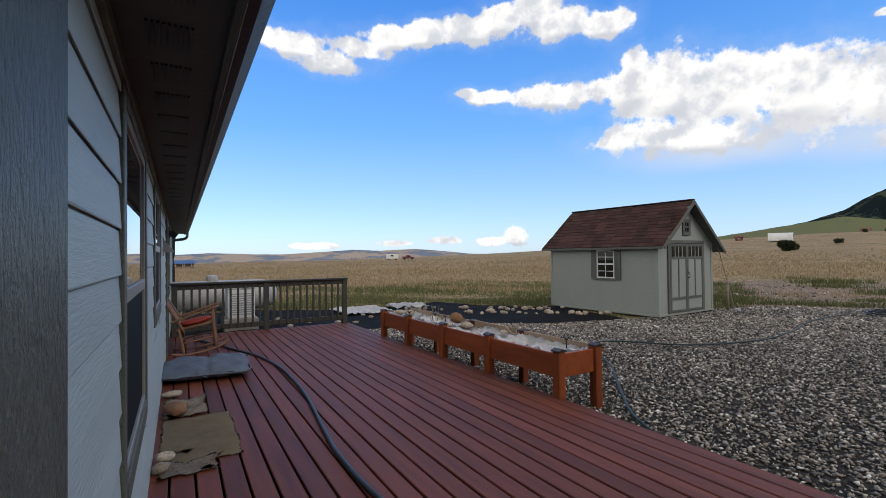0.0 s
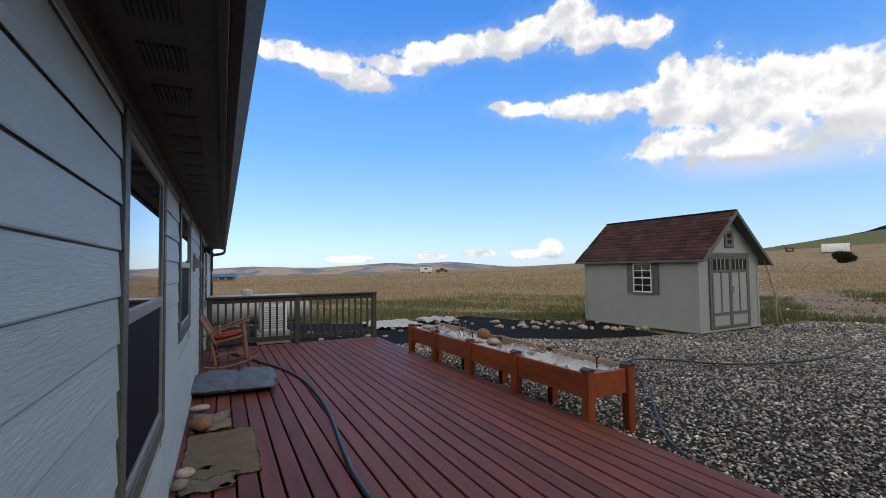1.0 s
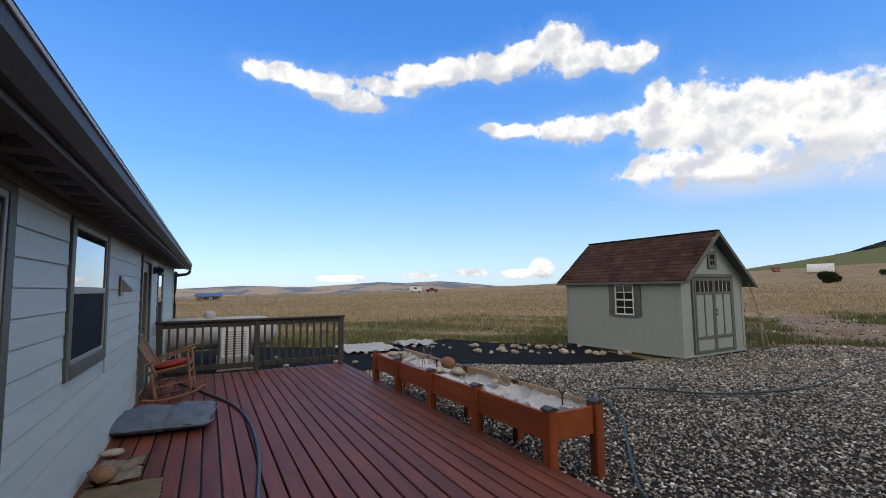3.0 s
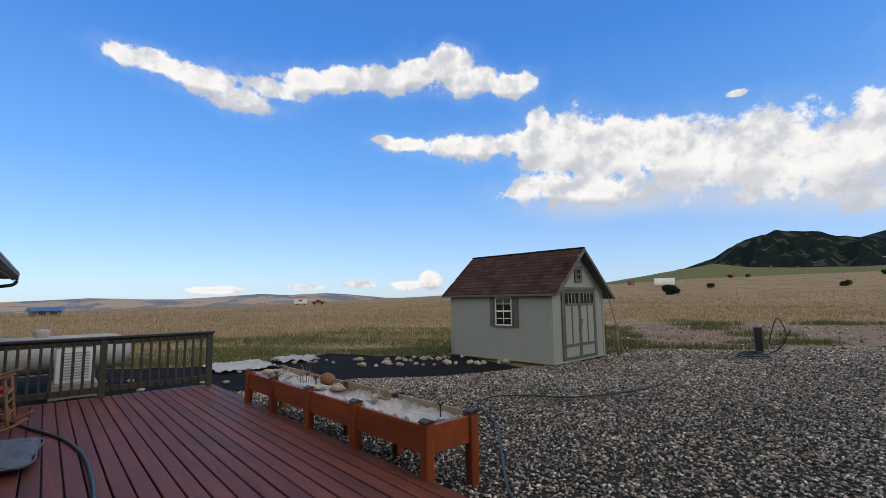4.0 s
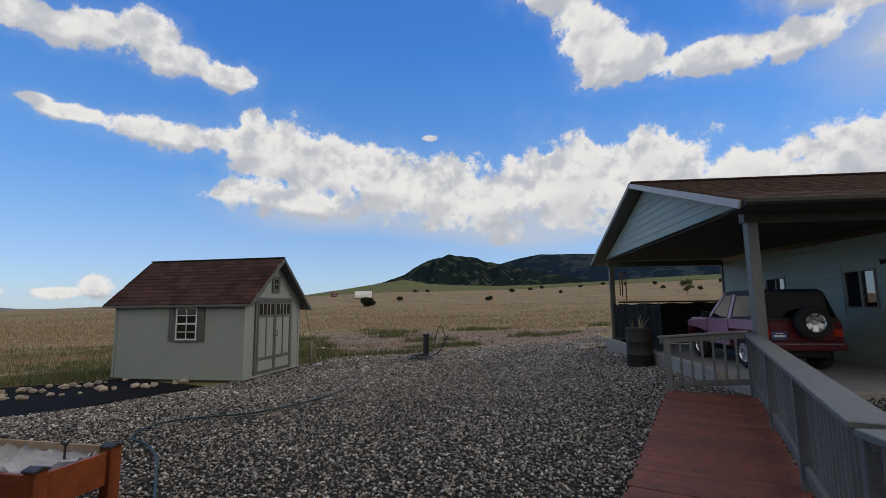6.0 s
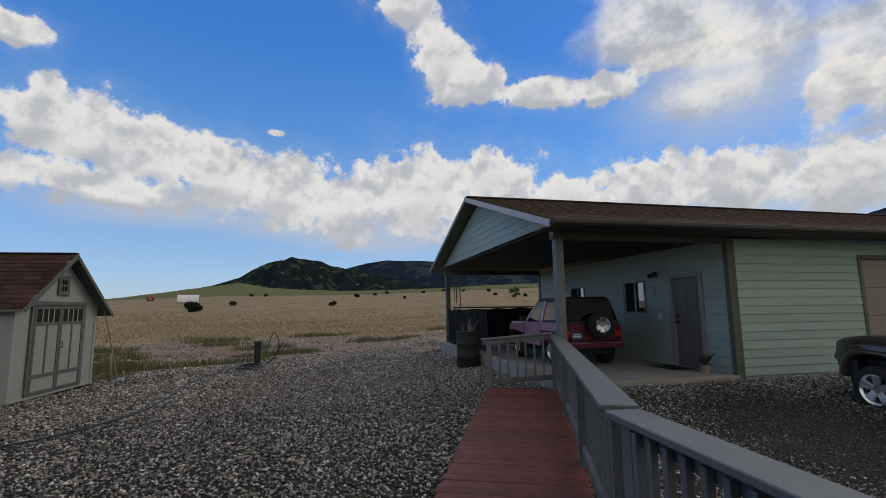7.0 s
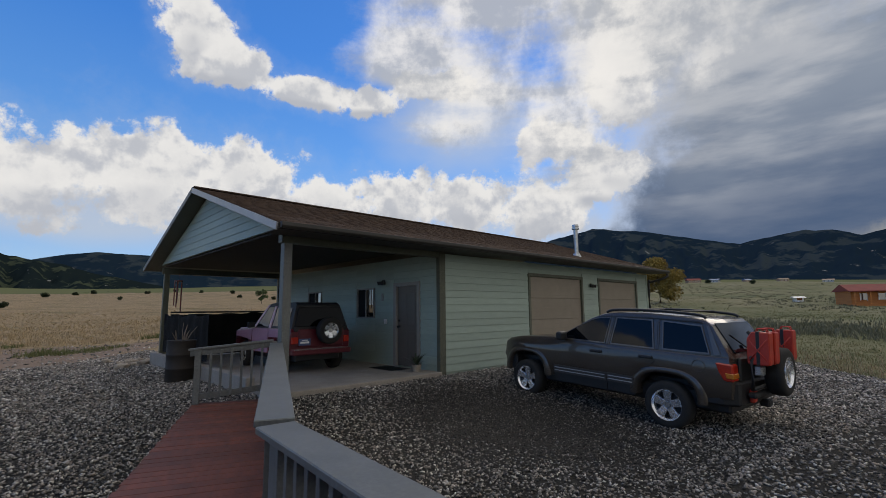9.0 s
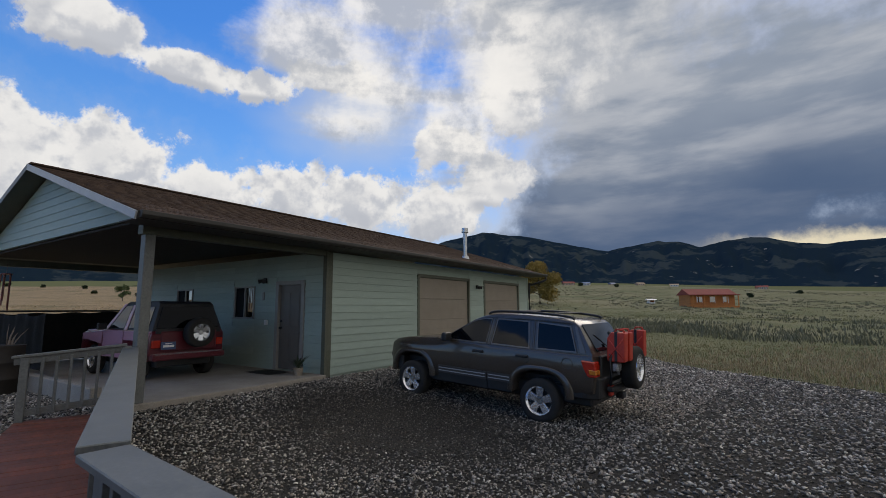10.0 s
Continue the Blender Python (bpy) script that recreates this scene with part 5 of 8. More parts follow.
part("corner_trim", boxes((-0.012, -0.014, 0.08, 0.07, -0.001, SE), bevel=0.002), M_SHED, shed)
part("corner_trim", boxes((SW - 0.07, -0.014, 0.08, SW + 0.012, -0.001, SE), bevel=0.002), M_SHED, shed)
part("base_board", boxes((-0.02, -0.03, 0.05, SW + 0.02, -0.001, 0.1), bevel=0.003), M_SHED, shed)
part("base_board", boxes((-0.02, 0.0, 0.05, -0.002, 0.9 * SD, 0.095), bevel=0.003), M_SHED, shed)
OV, OVR, OF = 0.14, 0.30, 0.22
slope = math.atan2(SP - SE, SW / 2)
sl_len = (SW / 2 + OV) / math.cos(slope)
slr_len = (SW / 2 + OVR) / math.cos(slope)
roof = part("roof_deck", boxes((0, 0, -0.03, SD + 2 * OF, sl_len, 0.0)), M_SHEDTRIM, shed, m=pose(-OV, SD + OF, SE - OV * math.tan(slope) + 0.03, 0, 0, -90) @ pose(0, 0, 0, math.degrees(slope)))
roof2 = part("roof_deck", boxes((0, 0, -0.03, SD + 2 * OF, slr_len, 0.0)), M_SHEDTRIM, shed, m=pose(SW + OVR, -OF, SE - OVR * math.tan(slope) + 0.03, 0, 0, 90) @ pose(0, 0, 0, math.degrees(slope)))
for zc, y0 in ((0, -OF),):
    for sgn, x0, ov in ((1, -OV, OV), (-1, SW + OVR, OVR)):
        bm = bmesh.new()
        L = (SW / 2 + ov) / math.cos(slope)
        box(bm, 0, -0.02, -0.085, L, 0.0, -0.005, bevel=0.003)
        mm = pose(x0, y0, SE - ov * math.tan(slope) + 0.03, 0, 0, 0) @ (pose(0, 0, 0, 0, -math.degrees(slope), 0) if sgn > 0 else pose(0, 0, 0, 0, math.degrees(slope), 0) @ pose(0, 0, 0, 0, 0, 180) @ pose(0, 0.02, 0))
        part("rake_board", bm, M_SHEDTRIM, shed, m=mm)
part("fascia", boxes((-OV - 0.02, -OF, SE - OV * math.tan(slope) - 0.03, -OV, SD + OF, SE - OV * math.tan(slope) + 0.024), bevel=0.003), M_SHEDTRIM, shed)
part("ridge_cap", boxes((SW / 2 - 0.07, -OF, SP + 0.022, SW / 2 + 0.07, SD + OF, SP + 0.05), bevel=0.012), M_SHINGLE, shed)


def shed_door(x0, x1, handle):
    d = part("door", boxes((x0, -0.03, 0.12, x1, -0.003, 1.8), bevel=0.003), M_SHED, shed)
    t = 0.055
    mid = (x0 + x1) / 2
    for r in ((x0, 0.12, x0 + t, 1.8), (x1 - t, 0.12, x1, 1.8), (x0 + t, 1.73, x1 - t, 1.8), (x0 + t, 1.42, x1 - t, 1.48), (x0 + t, 0.42, x1 - t, 0.49), (x0 + t, 0.12, x1 - t, 0.18), (mid - 0.02, 0.49, mid + 0.02, 1.42)):
        part("batten", boxes((r[0], -0.045, r[1], r[2], -0.031, r[3]), bevel=0.002), M_SHEDTRIM, d)
    part("pane", boxes((x0 + t, -0.035, 1.48, x1 - t, -0.0305, 1.73)), M_DARKGLASS, d)
    for i in range(1, 4):
        xx = x0 + t + (x1 - x0 - 2 * t) * i / 4
        part("muntin", boxes((xx - 0.014, -0.043, 1.48, xx + 0.014, -0.036, 1.73), bevel=0.002), M_SHED, d)
    if handle:
        bm = bmesh.new()
        tube(bm, smooth_path([(x0 + 0.03, -0.046, 0.95), (x0 + 0.03, -0.085, 0.96), (x0 + 0.03, -0.085, 1.06), (x0 + 0.03, -0.046, 1.07)], 3), 0.009, 6)
        part("handle", bm, M_BLACK, d, "black door handle")


DX, DW = 0.45, 1.5
shed_door(DX, DX + DW / 2 - 0.004, False)
shed_door(DX + DW / 2 + 0.004, DX + DW, True)
for r in ((DX - 0.075, 0.1, DX - 0.004, 1.81), (DX + DW + 0.004, 0.1, DX + DW + 0.075, 1.81), (DX - 0.09, 1.81, DX + DW + 0.09, 1.885)):
    part("door_trim", boxes((r[0], -0.04, r[1], r[2], -0.002, r[3]), bevel=0.003), M_SHEDTRIM, shed)


def muntin_window(parent, m, w, h, cols, rows, trim, sash):
    win = part("window", boxes((-w / 2, -0.012, -h / 2, w / 2, -0.004, h / 2)), M_DARKGLASS, parent, m=m)
    t = 0.035
    for r in ((-w / 2, -h / 2, -w / 2 + t, h / 2), (w / 2 - t, -h / 2, w / 2, h / 2), (-w / 2 + t, h / 2 - t, w / 2 - t, h / 2), (-w / 2 + t, -h / 2, w / 2 - t, -h / 2 + t)):
        part("sash", boxes((r[0], -0.03, r[1], r[2], -0.0125, r[3]), bevel=0.002), sash, win)
    for i in range(1, cols):
        x = -w / 2 + w * i / cols
        part("muntin", boxes((x - 0.009, -0.024, -h / 2 + t, x + 0.009, -0.0125, h / 2 - t)), sash, win)
    for j in range(1, rows):
        z = -h / 2 + h * j / rows
        k = 0.02 if j * 2 == rows else 0.009
        part("muntin", boxes((-w / 2 + t, -0.027, z - k, w / 2 - t, -0.0125, z + k)), sash, win)
    for r in ((-w / 2 - trim, -h / 2 - trim, w / 2 + trim, -h / 2), (-w / 2 - trim, h / 2, w / 2 + trim, h / 2 + trim), (-w / 2 - trim, -h / 2, -w / 2, h / 2), (w / 2, -h / 2, w / 2 + trim, h / 2)):
        part("window_trim", boxes((r[0], -0.032, r[1], r[2], -0.004, r[3]), bevel=0.002), M_SHEDTRIM, win)
    return win


muntin_window(shed, pose(SW / 2, 0, 2.22), 0.24, 0.3, 2, 2, 0.055, M_SHEDTRIM)
side_m = pose(0, 1.46, 1.3, 0, 0, -90)
muntin_window(shed, side_m, 0.55, 0.74, 2, 4, 0.05, M_WHITE)
for s in (-1, 1):
    sh = part("shutter", boxes((-0.065, -0.03, -0.4, 0.065, -0.004, 0.4), bevel=0.003), M_SHEDTRIM, shed, m=side_m @ pose(s * 0.395, 0, 0))
    for z in (-0.27, 0.27):
        part("batten", boxes((-0.06, -0.042, z - 0.03, 0.06, -0.031, z + 0.03), bevel=0.002), M_SHEDTRIM, sh)
shingled(shed, pose(-OV, SD + OF, SE - OV * math.tan(slope) + 0.032, 0, 0, -90) @ pose(0, 0, 0, math.degrees(slope)), SD + 2 * OF, sl_len, 0.31, 0.142, M_SHINGLE, 290, 3)
bm = bmesh.new()
box(bm, 0, 0, 0, SD + 2 * OF, slr_len, 0.012)
part("roof_felt", bm, M_SHINGLE, shed, m=pose(SW + OVR, -OF, SE - OVR * math.tan(slope) + 0.033, 0, 0, 90) @ pose(0, 0, 0, math.degrees(slope)))

# tools leaning at the shed
rake = thing("leaning_rake", "long-handled garden rake leaning against the shed", "rake")
bm = bmesh.new()
rod(bm, (12.75, 6.75, 0.06), (12.42, 7.0, 1.8), 0.014, 0.013, 8)
part("handle", bm, M_DRIFT, rake)
bm = bmesh.new()
box(bm, 12.6, 6.68, 0.04, 12.92, 6.72, 0.09, bevel=0.006)
for i in range(8):
    rod(bm, (12.62 + i * 0.04, 6.7, 0.06), (12.62 + i * 0.04, 6.62, 0.02), 0.005, 0.003, 6)
part("rake_head", bm, M_STEEL, rake)
post = bmesh.new()
tube(post, [(12.55, 6.82, 0), (12.56, 6.83, 0.35), (12.57, 6.84, 0.7)], [0.04, 0.036, 0.033], 8)
tagged(part("stake", post, M_DRIFT), "grey wooden stake standing by the shed corner", "stake")

# ---- standpipe with its hose ----
pipe = thing("standpipe", "black capped standpipe rising from a low dark collar", "standpipe", pose(15.5, 4.35, float(land(15.5, 4.35))))
bm = bmesh.new()
rod(bm, (0, 0, 0), (0, 0, 0.68), 0.1, 0.1, 20)
part("riser", bm, M_BLACK, pipe)
bm = bmesh.new()
rod(bm, (0, 0, 0.68), (0, 0, 0.74), 0.115, 0.11, 20)
part("cap", bm, M_BLACK, pipe)
bm = bmesh.new()
tube(bm, smooth_path([(0.0, -0.2, 0.03), (0.05, -0.45, 0.2), (0.1, -0.62, 0.55), (0.1, -0.45, 1.0), (0.05, -0.3, 0.6), (0.05, -0.25, 0.3), (0.1, -0.5, 0.35), (0.12, -0.72, 0.7)], 6), 0.016, 8)
tagged(part("hose_loop", bm, M_HOSE, m=pose(15.5, 4.35, float(land(15.5, 4.35)))), "stiff black hose looping up beside the standpipe", "hose")
for i in range(3):
    bm = bmesh.new()
    tube(bm, [(14.7 + (0.55 - 0.08 * i) * math.cos(t * 0.2618), 4.3 + (0.4 - 0.06 * i) * math.sin(t * 0.2618), 0.05 + 0.035 * i + 0.01 * math.sin(t * 2)) for t in range(24)], 0.018, 6, True)
    tagged(part("hose_coil", bm, M_HOSE), "black hose coil lying at the gravel edge", "hose", "hose coils")


# ---- garage with carport ----
GX, GY, GA = 9.24, -6.40, 8.0
GM = pose(GX, GY, 0, 0, 0, GA)      # local x runs along the gable side, local y towards the carport's open end
GW, GL, CP = 8.7, 10.85, 3.7        # width, length of the closed part, depth of the carport
EZ, RZ, RX = 2.98, 4.66, 4.35       # eave and ridge heights, ridge line
garage = thing("garage", "pale green lap-sided garage with brown shingle roof and open carport", "garage", GM)
DOOR = (0.78, 1.65, SLAB, 2.3)
GWIN = [(2.58, 3.42, 1.48, 2.28), (5.45, 6.3, 1.48, 2.28)]
OHD = [(-6.02, -3.36, 0.2, 2.58), (-9.85, -7.15, 0.2, 2.58)]
wall_with_holes(None, 0.0, GW, 0.1, EZ - 0.03, [DOOR, *GWIN], -0.16, -0.02, lambda q, a0, a1, t0, t1, z0, z1: part("front_wall", boxes((a0, t0, z0, a1, t1, z1)), M_GSIDING, garage))
wall_with_holes(None, -GL, -0.17, 0.1, EZ - 0.03, OHD, 0.02, 0.16, lambda q, a0, a1, t0, t1, z0, z1: part("eave_wall", boxes((t0, a0, z0, t1, a1, z1)), M_GSIDING, garage))
part("back_wall", boxes((GW - 0.16, -GL, 0.1, GW, -0.17, EZ - 0.03), (0.17, -GL, 0.1, GW - 0.17, -GL + 0.14, EZ - 0.03)), M_GSIDING, garage)
part("foundation", boxes((0.0, -GL, -0.1, GW, -0.001, 0.21), bevel=0.01), M_CONCRETE, garage, "pale concrete foundation")
slab = part("carport_slab", boxes((-0.05, 0.001, -0.1, GW, CP + 0.05, SLAB), bevel=0.012), M_CONCRETE, m=GM)
tagged(slab, "pale concrete carport floor slab", "floor", kind="structure")
GLAP = 0.166
gmesh = {}


def gboard(length, m):
    key = round(length, 3)
    if key not in gmesh:
        gmesh[key] = part("lap_board", lap_board(length, GLAP, 0.024), M_GSIDING, garage, m=m).data
    else:
        shared("lap_board", gmesh[key], garage, m)


for i in range(16):
    z = 0.3 + i * GLAP
    if z + GLAP > EZ:
        break
    # front wall faces +y: boards run along x
    for a, b, z_lo, z_hi in ((0.06, DOOR[0] - 0.08, 9, 9), (DOOR[1] + 0.08, GWIN[0][0] - 0.05, 9, 9), (GWIN[0][1] + 0.05, GWIN[1][0] - 0.05, 9, 9), (GWIN[1][1] + 0.05, GW - 0.02, 9, 9),
                             (GWIN[0][0] - 0.05, GWIN[0][1] + 0.05, GWIN[0][2] - 0.05, GWIN[0][3] + 0.05), (GWIN[1][0] - 0.05, GWIN[1][1] + 0.05, GWIN[1][2] - 0.05, GWIN[1][3] + 0.05),
                             (DOOR[0] - 0.08, DOOR[1] + 0.08, 0.0, DOOR[3] + 0.08)):
        if z_lo != 9 and z + GLAP > z_lo and z < z_hi:
            continue
        gboard(b - a, pose(b, -0.02, z, 0, 0, 90))
    # eave wall faces -x: boards run along y
    for a, b, z_lo, z_hi in ((OHD[0][1] + 0.08, -0.16, 9, 9), (OHD[1][1] + 0.08, OHD[0][0] - 0.08, 9, 9), (-GL + 0.08, OHD[1][0] - 0.08, 9, 9),
                             (OHD[0][0] - 0.08, OHD[0][1] + 0.08, 0.0, OHD[0][3] + 0.08), (OHD[1][0] - 0.08, OHD[1][1] + 0.08, 0.0, OHD[1][3] + 0.08)):
        if z_lo != 9 and z < z_hi:
            continue
        gboard(b - a, pose(0.02, b, z, 0, 0, 180))
part("corner_board", boxes((-0.012, -0.15, 0.2, 0.02, 0.03, EZ - 0.03), (0.021, -0.015, 0.2, 0.1, 0.03, EZ - 0.03), bevel=0.003), M_TRIM, garage, "dark olive corner board")
part("corner_board", boxes((-0.012, -GL - 0.01, 0.2, 0.02, -GL + 0.1, EZ - 0.03), bevel=0.003), M_GSIDING, garage)
part("corner_board", boxes((GW - 0.1, -0.015, 0.2, GW + 0.01, 0.03, EZ - 0.03), bevel=0.003), M_TRIM, garage)
# man door
d = part("door", boxes((DOOR[0] + 0.03, -0.09, SLAB + 0.02, DOOR[1] - 0.03, -0.045, DOOR[3] - 0.03), bevel=0.004), M_DOORBROWN, garage, "closed taupe steel door")
for zz in ((SLAB + 0.2, SLAB + 0.85), (SLAB + 1.0, SLAB + 1.75)):
    for xx in (DOOR[0] + 0.15, DOOR[0] + 0.48):
        part("panel", boxes((xx, -0.045, zz[0], xx + 0.25, -0.036, zz[1]), bevel=0.004), M_DOORBROWN, d)
bm = bmesh.new()
rod(bm, (DOOR[1] - 0.1, -0.045, SLAB + 0.95), (DOOR[1] - 0.1, 0.01, SLAB + 0.95), 0.025, 0.03, 12)
rod(bm, (DOOR[1] - 0.1, -0.045, SLAB + 1.1), (DOOR[1] - 0.1, -0.02, SLAB + 1.1), 0.024, 0.024, 12)
part("door_knob", bm, M_BLACK, d)
for r in ((DOOR[0] - 0.07, SLAB, DOOR[0] + 0.03, DOOR[3] + 0.06), (DOOR[1] - 0.03, SLAB, DOOR[1] + 0.07, DOOR[3] + 0.06), (DOOR[0] + 0.03, DOOR[3] - 0.03, DOOR[1] - 0.03, DOOR[3] + 0.06)):
    part("door_trim", boxes((r[0], -0.1, r[1], r[2], 0.025, r[3]), bevel=0.003), M_VINYL, garage)
# slider windows
for x0, x1, z0, z1 in GWIN:
    w = part("window", boxes((x0 + 0.03, -0.07, z0 + 0.03, x1 - 0.03, -0.062, z1 - 0.03)), M_GLASS, garage)
    for r in ((x0, z0, x0 + 0.035, z1), (x1 - 0.035, z0, x1, z1), (x0 + 0.035, z1 - 0.035, x1 - 0.035, z1), (x0 + 0.035, z0, x1 - 0.035, z0 + 0.035)):
        part("window_frame", boxes((r[0], -0.1, r[1], r[2], 0.012, r[3]), bevel=0.003), M_VINYL, w)
    xm = (x0 + x1) / 2
    part("meeting_stile", boxes((xm - 0.02, -0.055, z0 + 0.035, xm + 0.02, -0.01, z1 - 0.035), bevel=0.003), M_VINYL, w)
    part("insect_screen", boxes((xm + 0.02, -0.03, z0 + 0.035, x1 - 0.035, -0.027, z1 - 0.035)), M_SCREEN, w)
    # black sheet in place of the garage's dark interior
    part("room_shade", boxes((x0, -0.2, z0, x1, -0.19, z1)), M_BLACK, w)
# overhead doors
for y0, y1, z0, z1 in OHD:
    n = 4
    root = part("overhead_door", boxes((0.075, y0, z0, 0.085, y1, z1)), M_GDOOR, garage, "closed tan sectional overhead door")
    for i in range(n):
        h = (z1 - z0) / n
        part("door_panel", boxes((0.04, y0 + 0.005, z0 + i * h + 0.004, 0.074, y1 - 0.005, z0 + (i + 1) * h - 0.004), bevel=0.005), M_GDOOR, root)
        for k in range(4):
            part("rib", boxes((0.034, y0 + 0.01, z0 + i * h + 0.08 + k * 0.125, 0.0395, y1 - 0.01, z0 + i * h + 0.092 + k * 0.125)), M_GDOOR, root)
    for r in ((y0 - 0.09, z0, y0, z1 + 0.09), (y1, z0, y1 + 0.09, z1 + 0.09), (y0, z1, y1, z1 + 0.09)):
        part("door_trim", boxes((-0.02, r[0], r[1], 0.1, r[2], r[3]), bevel=0.003), M_TRIM, garage)
# posts and beams of the carport
for x in (0.09, GW - 0.1):
    part("post", boxes((x - 0.075, CP - 0.2, SLAB, x + 0.075, CP - 0.05, EZ - 0.12), bevel=0.006), M_TRIM if x > 1 else M_RAILGREY, garage, "dark square carport post")
part("beam", boxes((0.0, 0.035, EZ - 0.12, 0.16, CP, EZ + 0.06), bevel=0.004), M_TRIM, garage)
part("beam", boxes((GW - 0.16, 0.035, EZ - 0.12, GW, CP, EZ + 0.06), bevel=0.004), M_TRIM, garage)
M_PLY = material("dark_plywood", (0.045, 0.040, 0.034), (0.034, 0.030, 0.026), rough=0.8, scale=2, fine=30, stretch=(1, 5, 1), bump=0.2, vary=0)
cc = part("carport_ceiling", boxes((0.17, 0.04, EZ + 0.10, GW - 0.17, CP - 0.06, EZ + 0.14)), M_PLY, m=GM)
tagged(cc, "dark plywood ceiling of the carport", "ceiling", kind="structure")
sl = math.atan2(RZ - 3.09, RX + 0.62)
run = (RX + 0.62) / math.cos(sl)
FY = CP + 0.36
for sgn in (1, -1):
    m = pose(-0.62, -GL - 0.35, 3.0, 0, 0, 0) if sgn > 0 else pose(2 * RX + 0.62, FY, 3.0, 0, 0, 180)
    bm = bmesh.new()
    box(bm, 0, 0, -0.02, run, GL + 0.35 + FY, 0.07)
    part("roof_deck", bm, M_TRIM, garage, m=m @ pose(0, 0, 0, 0, -math.degrees(sl), 0))
# gable face of lap boards
part("gable_face", (lambda b: prism(b, [(0.0, EZ + 0.15), (GW, EZ + 0.15), (RX, RZ - 0.14)], CP - 0.05, CP, "Y"))(bmesh.new()), M_GSIDING, garage)
for i in range(11):
    z = EZ + 0.15 + i * GLAP
    half = RX + 0.44 - (z - EZ) / math.tan(sl)
    half2 = RX + 0.44 - (z + GLAP - EZ) / math.tan(sl)
    if half < 0.25:
        break
    bm = bmesh.new()
    q = [(-half, 0, 0.018), (half, 0, 0.018), (max(half2, 0.02), GLAP + 0.01, 0.006), (-max(half2, 0.02), GLAP + 0.01, 0.006)]
    fr = [bm.verts.new((RX + x, CP + t, z + h)) for x, h, t in q]
    bk = [bm.verts.new((RX + x, CP + 0.001, z + h)) for x, h, t in q]
    bm.faces.new(fr[::-1]); bm.faces.new(bk)
    for k in range(4):
        bm.faces.new((fr[k], fr[(k + 1) % 4], bk[(k + 1) % 4], bk[k]))
    bmesh.ops.recalc_face_normals(bm, faces=bm.faces[:])
    part("lap_board", bm, M_GSIDING, garage)
# rake boards, fascia, gutter
for sgn in (1, -1):
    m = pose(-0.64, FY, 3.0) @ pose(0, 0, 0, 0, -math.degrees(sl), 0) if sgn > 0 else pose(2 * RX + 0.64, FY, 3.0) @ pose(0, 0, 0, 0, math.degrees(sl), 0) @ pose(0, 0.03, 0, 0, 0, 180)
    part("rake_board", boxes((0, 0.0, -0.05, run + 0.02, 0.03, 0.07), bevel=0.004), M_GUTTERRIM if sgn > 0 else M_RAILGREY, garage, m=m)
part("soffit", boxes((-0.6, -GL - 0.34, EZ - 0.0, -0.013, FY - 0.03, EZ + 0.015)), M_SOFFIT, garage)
part("fascia", boxes((-0.66, -GL - 0.35, EZ - 0.01, -0.63, FY, EZ + 0.1), bevel=0.003), M_GUTTER, garage)
bm = bmesh.new()
prism(bm, [(-0.665, EZ + 0.1), (-0.665, EZ + 0.0), (-0.72, EZ + 0.0), (-0.75, EZ + 0.04), (-0.75, EZ + 0.1)], -GL - 0.35, FY - 0.02, "Y", bevel=0.004)
part("gutter", bm, M_GUTTER, garage)
bm = bmesh.new()
tube(bm, smooth_path([(-0.7, -GL - 0.2, EZ - 0.02), (-0.7, -GL - 0.2, EZ - 0.12), (-0.5, -GL - 0.12, EZ - 0.22), (-0.15, -GL - 0.03, EZ - 0.32), (-0.05, -GL - 0.03, EZ - 0.45), (-0.05, -GL - 0.03, 0.3)], 5), 0.045, 8)
part("downpipe", bm, M_GUTTER, garage)
# ridge cap and shingles, nearest slope in pieces
part("ridge_cap", boxes((RX - 0.12, -GL - 0.36, RZ - 0.025, RX + 0.12, FY + 0.01, RZ + 0.018), bevel=0.012), M_GSHINGLE, garage)
roof_m = pose(-0.64, FY, 3.073, 0, 0, -90) @ pose(0, 0, 0, math.degrees(sl))
shingled(garage, roof_m, GL + 0.36 + FY, run, 0.33, 0.145, M_GSHINGLE, 300, 8)
bm = bmesh.new()
box(bm, 0, 0, 0, GL + 0.36 + FY, run, 0.012)
part("roof_felt", bm, M_GSHINGLE, garage, m=pose(2 * RX + 0.64, -GL - 0.36, 3.073, 0, 0, 90) @ pose(0, 0, 0, math.degrees(sl)))
# flue
flue = part("flue", rod(bmesh.new(), (0.45, -6.6, 3.3), (0.45, -6.6, 4.3), 0.07, 0.07, 18), M_STEEL, garage, "shiny galvanised flue pipe")
bm = bmesh.new()
rod(bm, (0.45, -6.6, 4.31), (0.45, -6.6, 4.36), 0.12, 0.12, 18)
rod(bm, (0.45, -6.6, 4.4), (0.45, -6.6, 4.47), 0.115, 0.10, 18)
rod(bm, (0.45, -6.6, 4.36), (0.45, -6.6, 4.4), 0.1, 0.1, 12)
part("flue_cap", bm, M_STEEL, flue)
bm = bmesh.new()
rod(bm, (0.45, -6.6, 3.28), (0.45, -6.6, 3.5), 0.2, 0.1, 18)
part("flashing", bm, M_STEEL, flue)


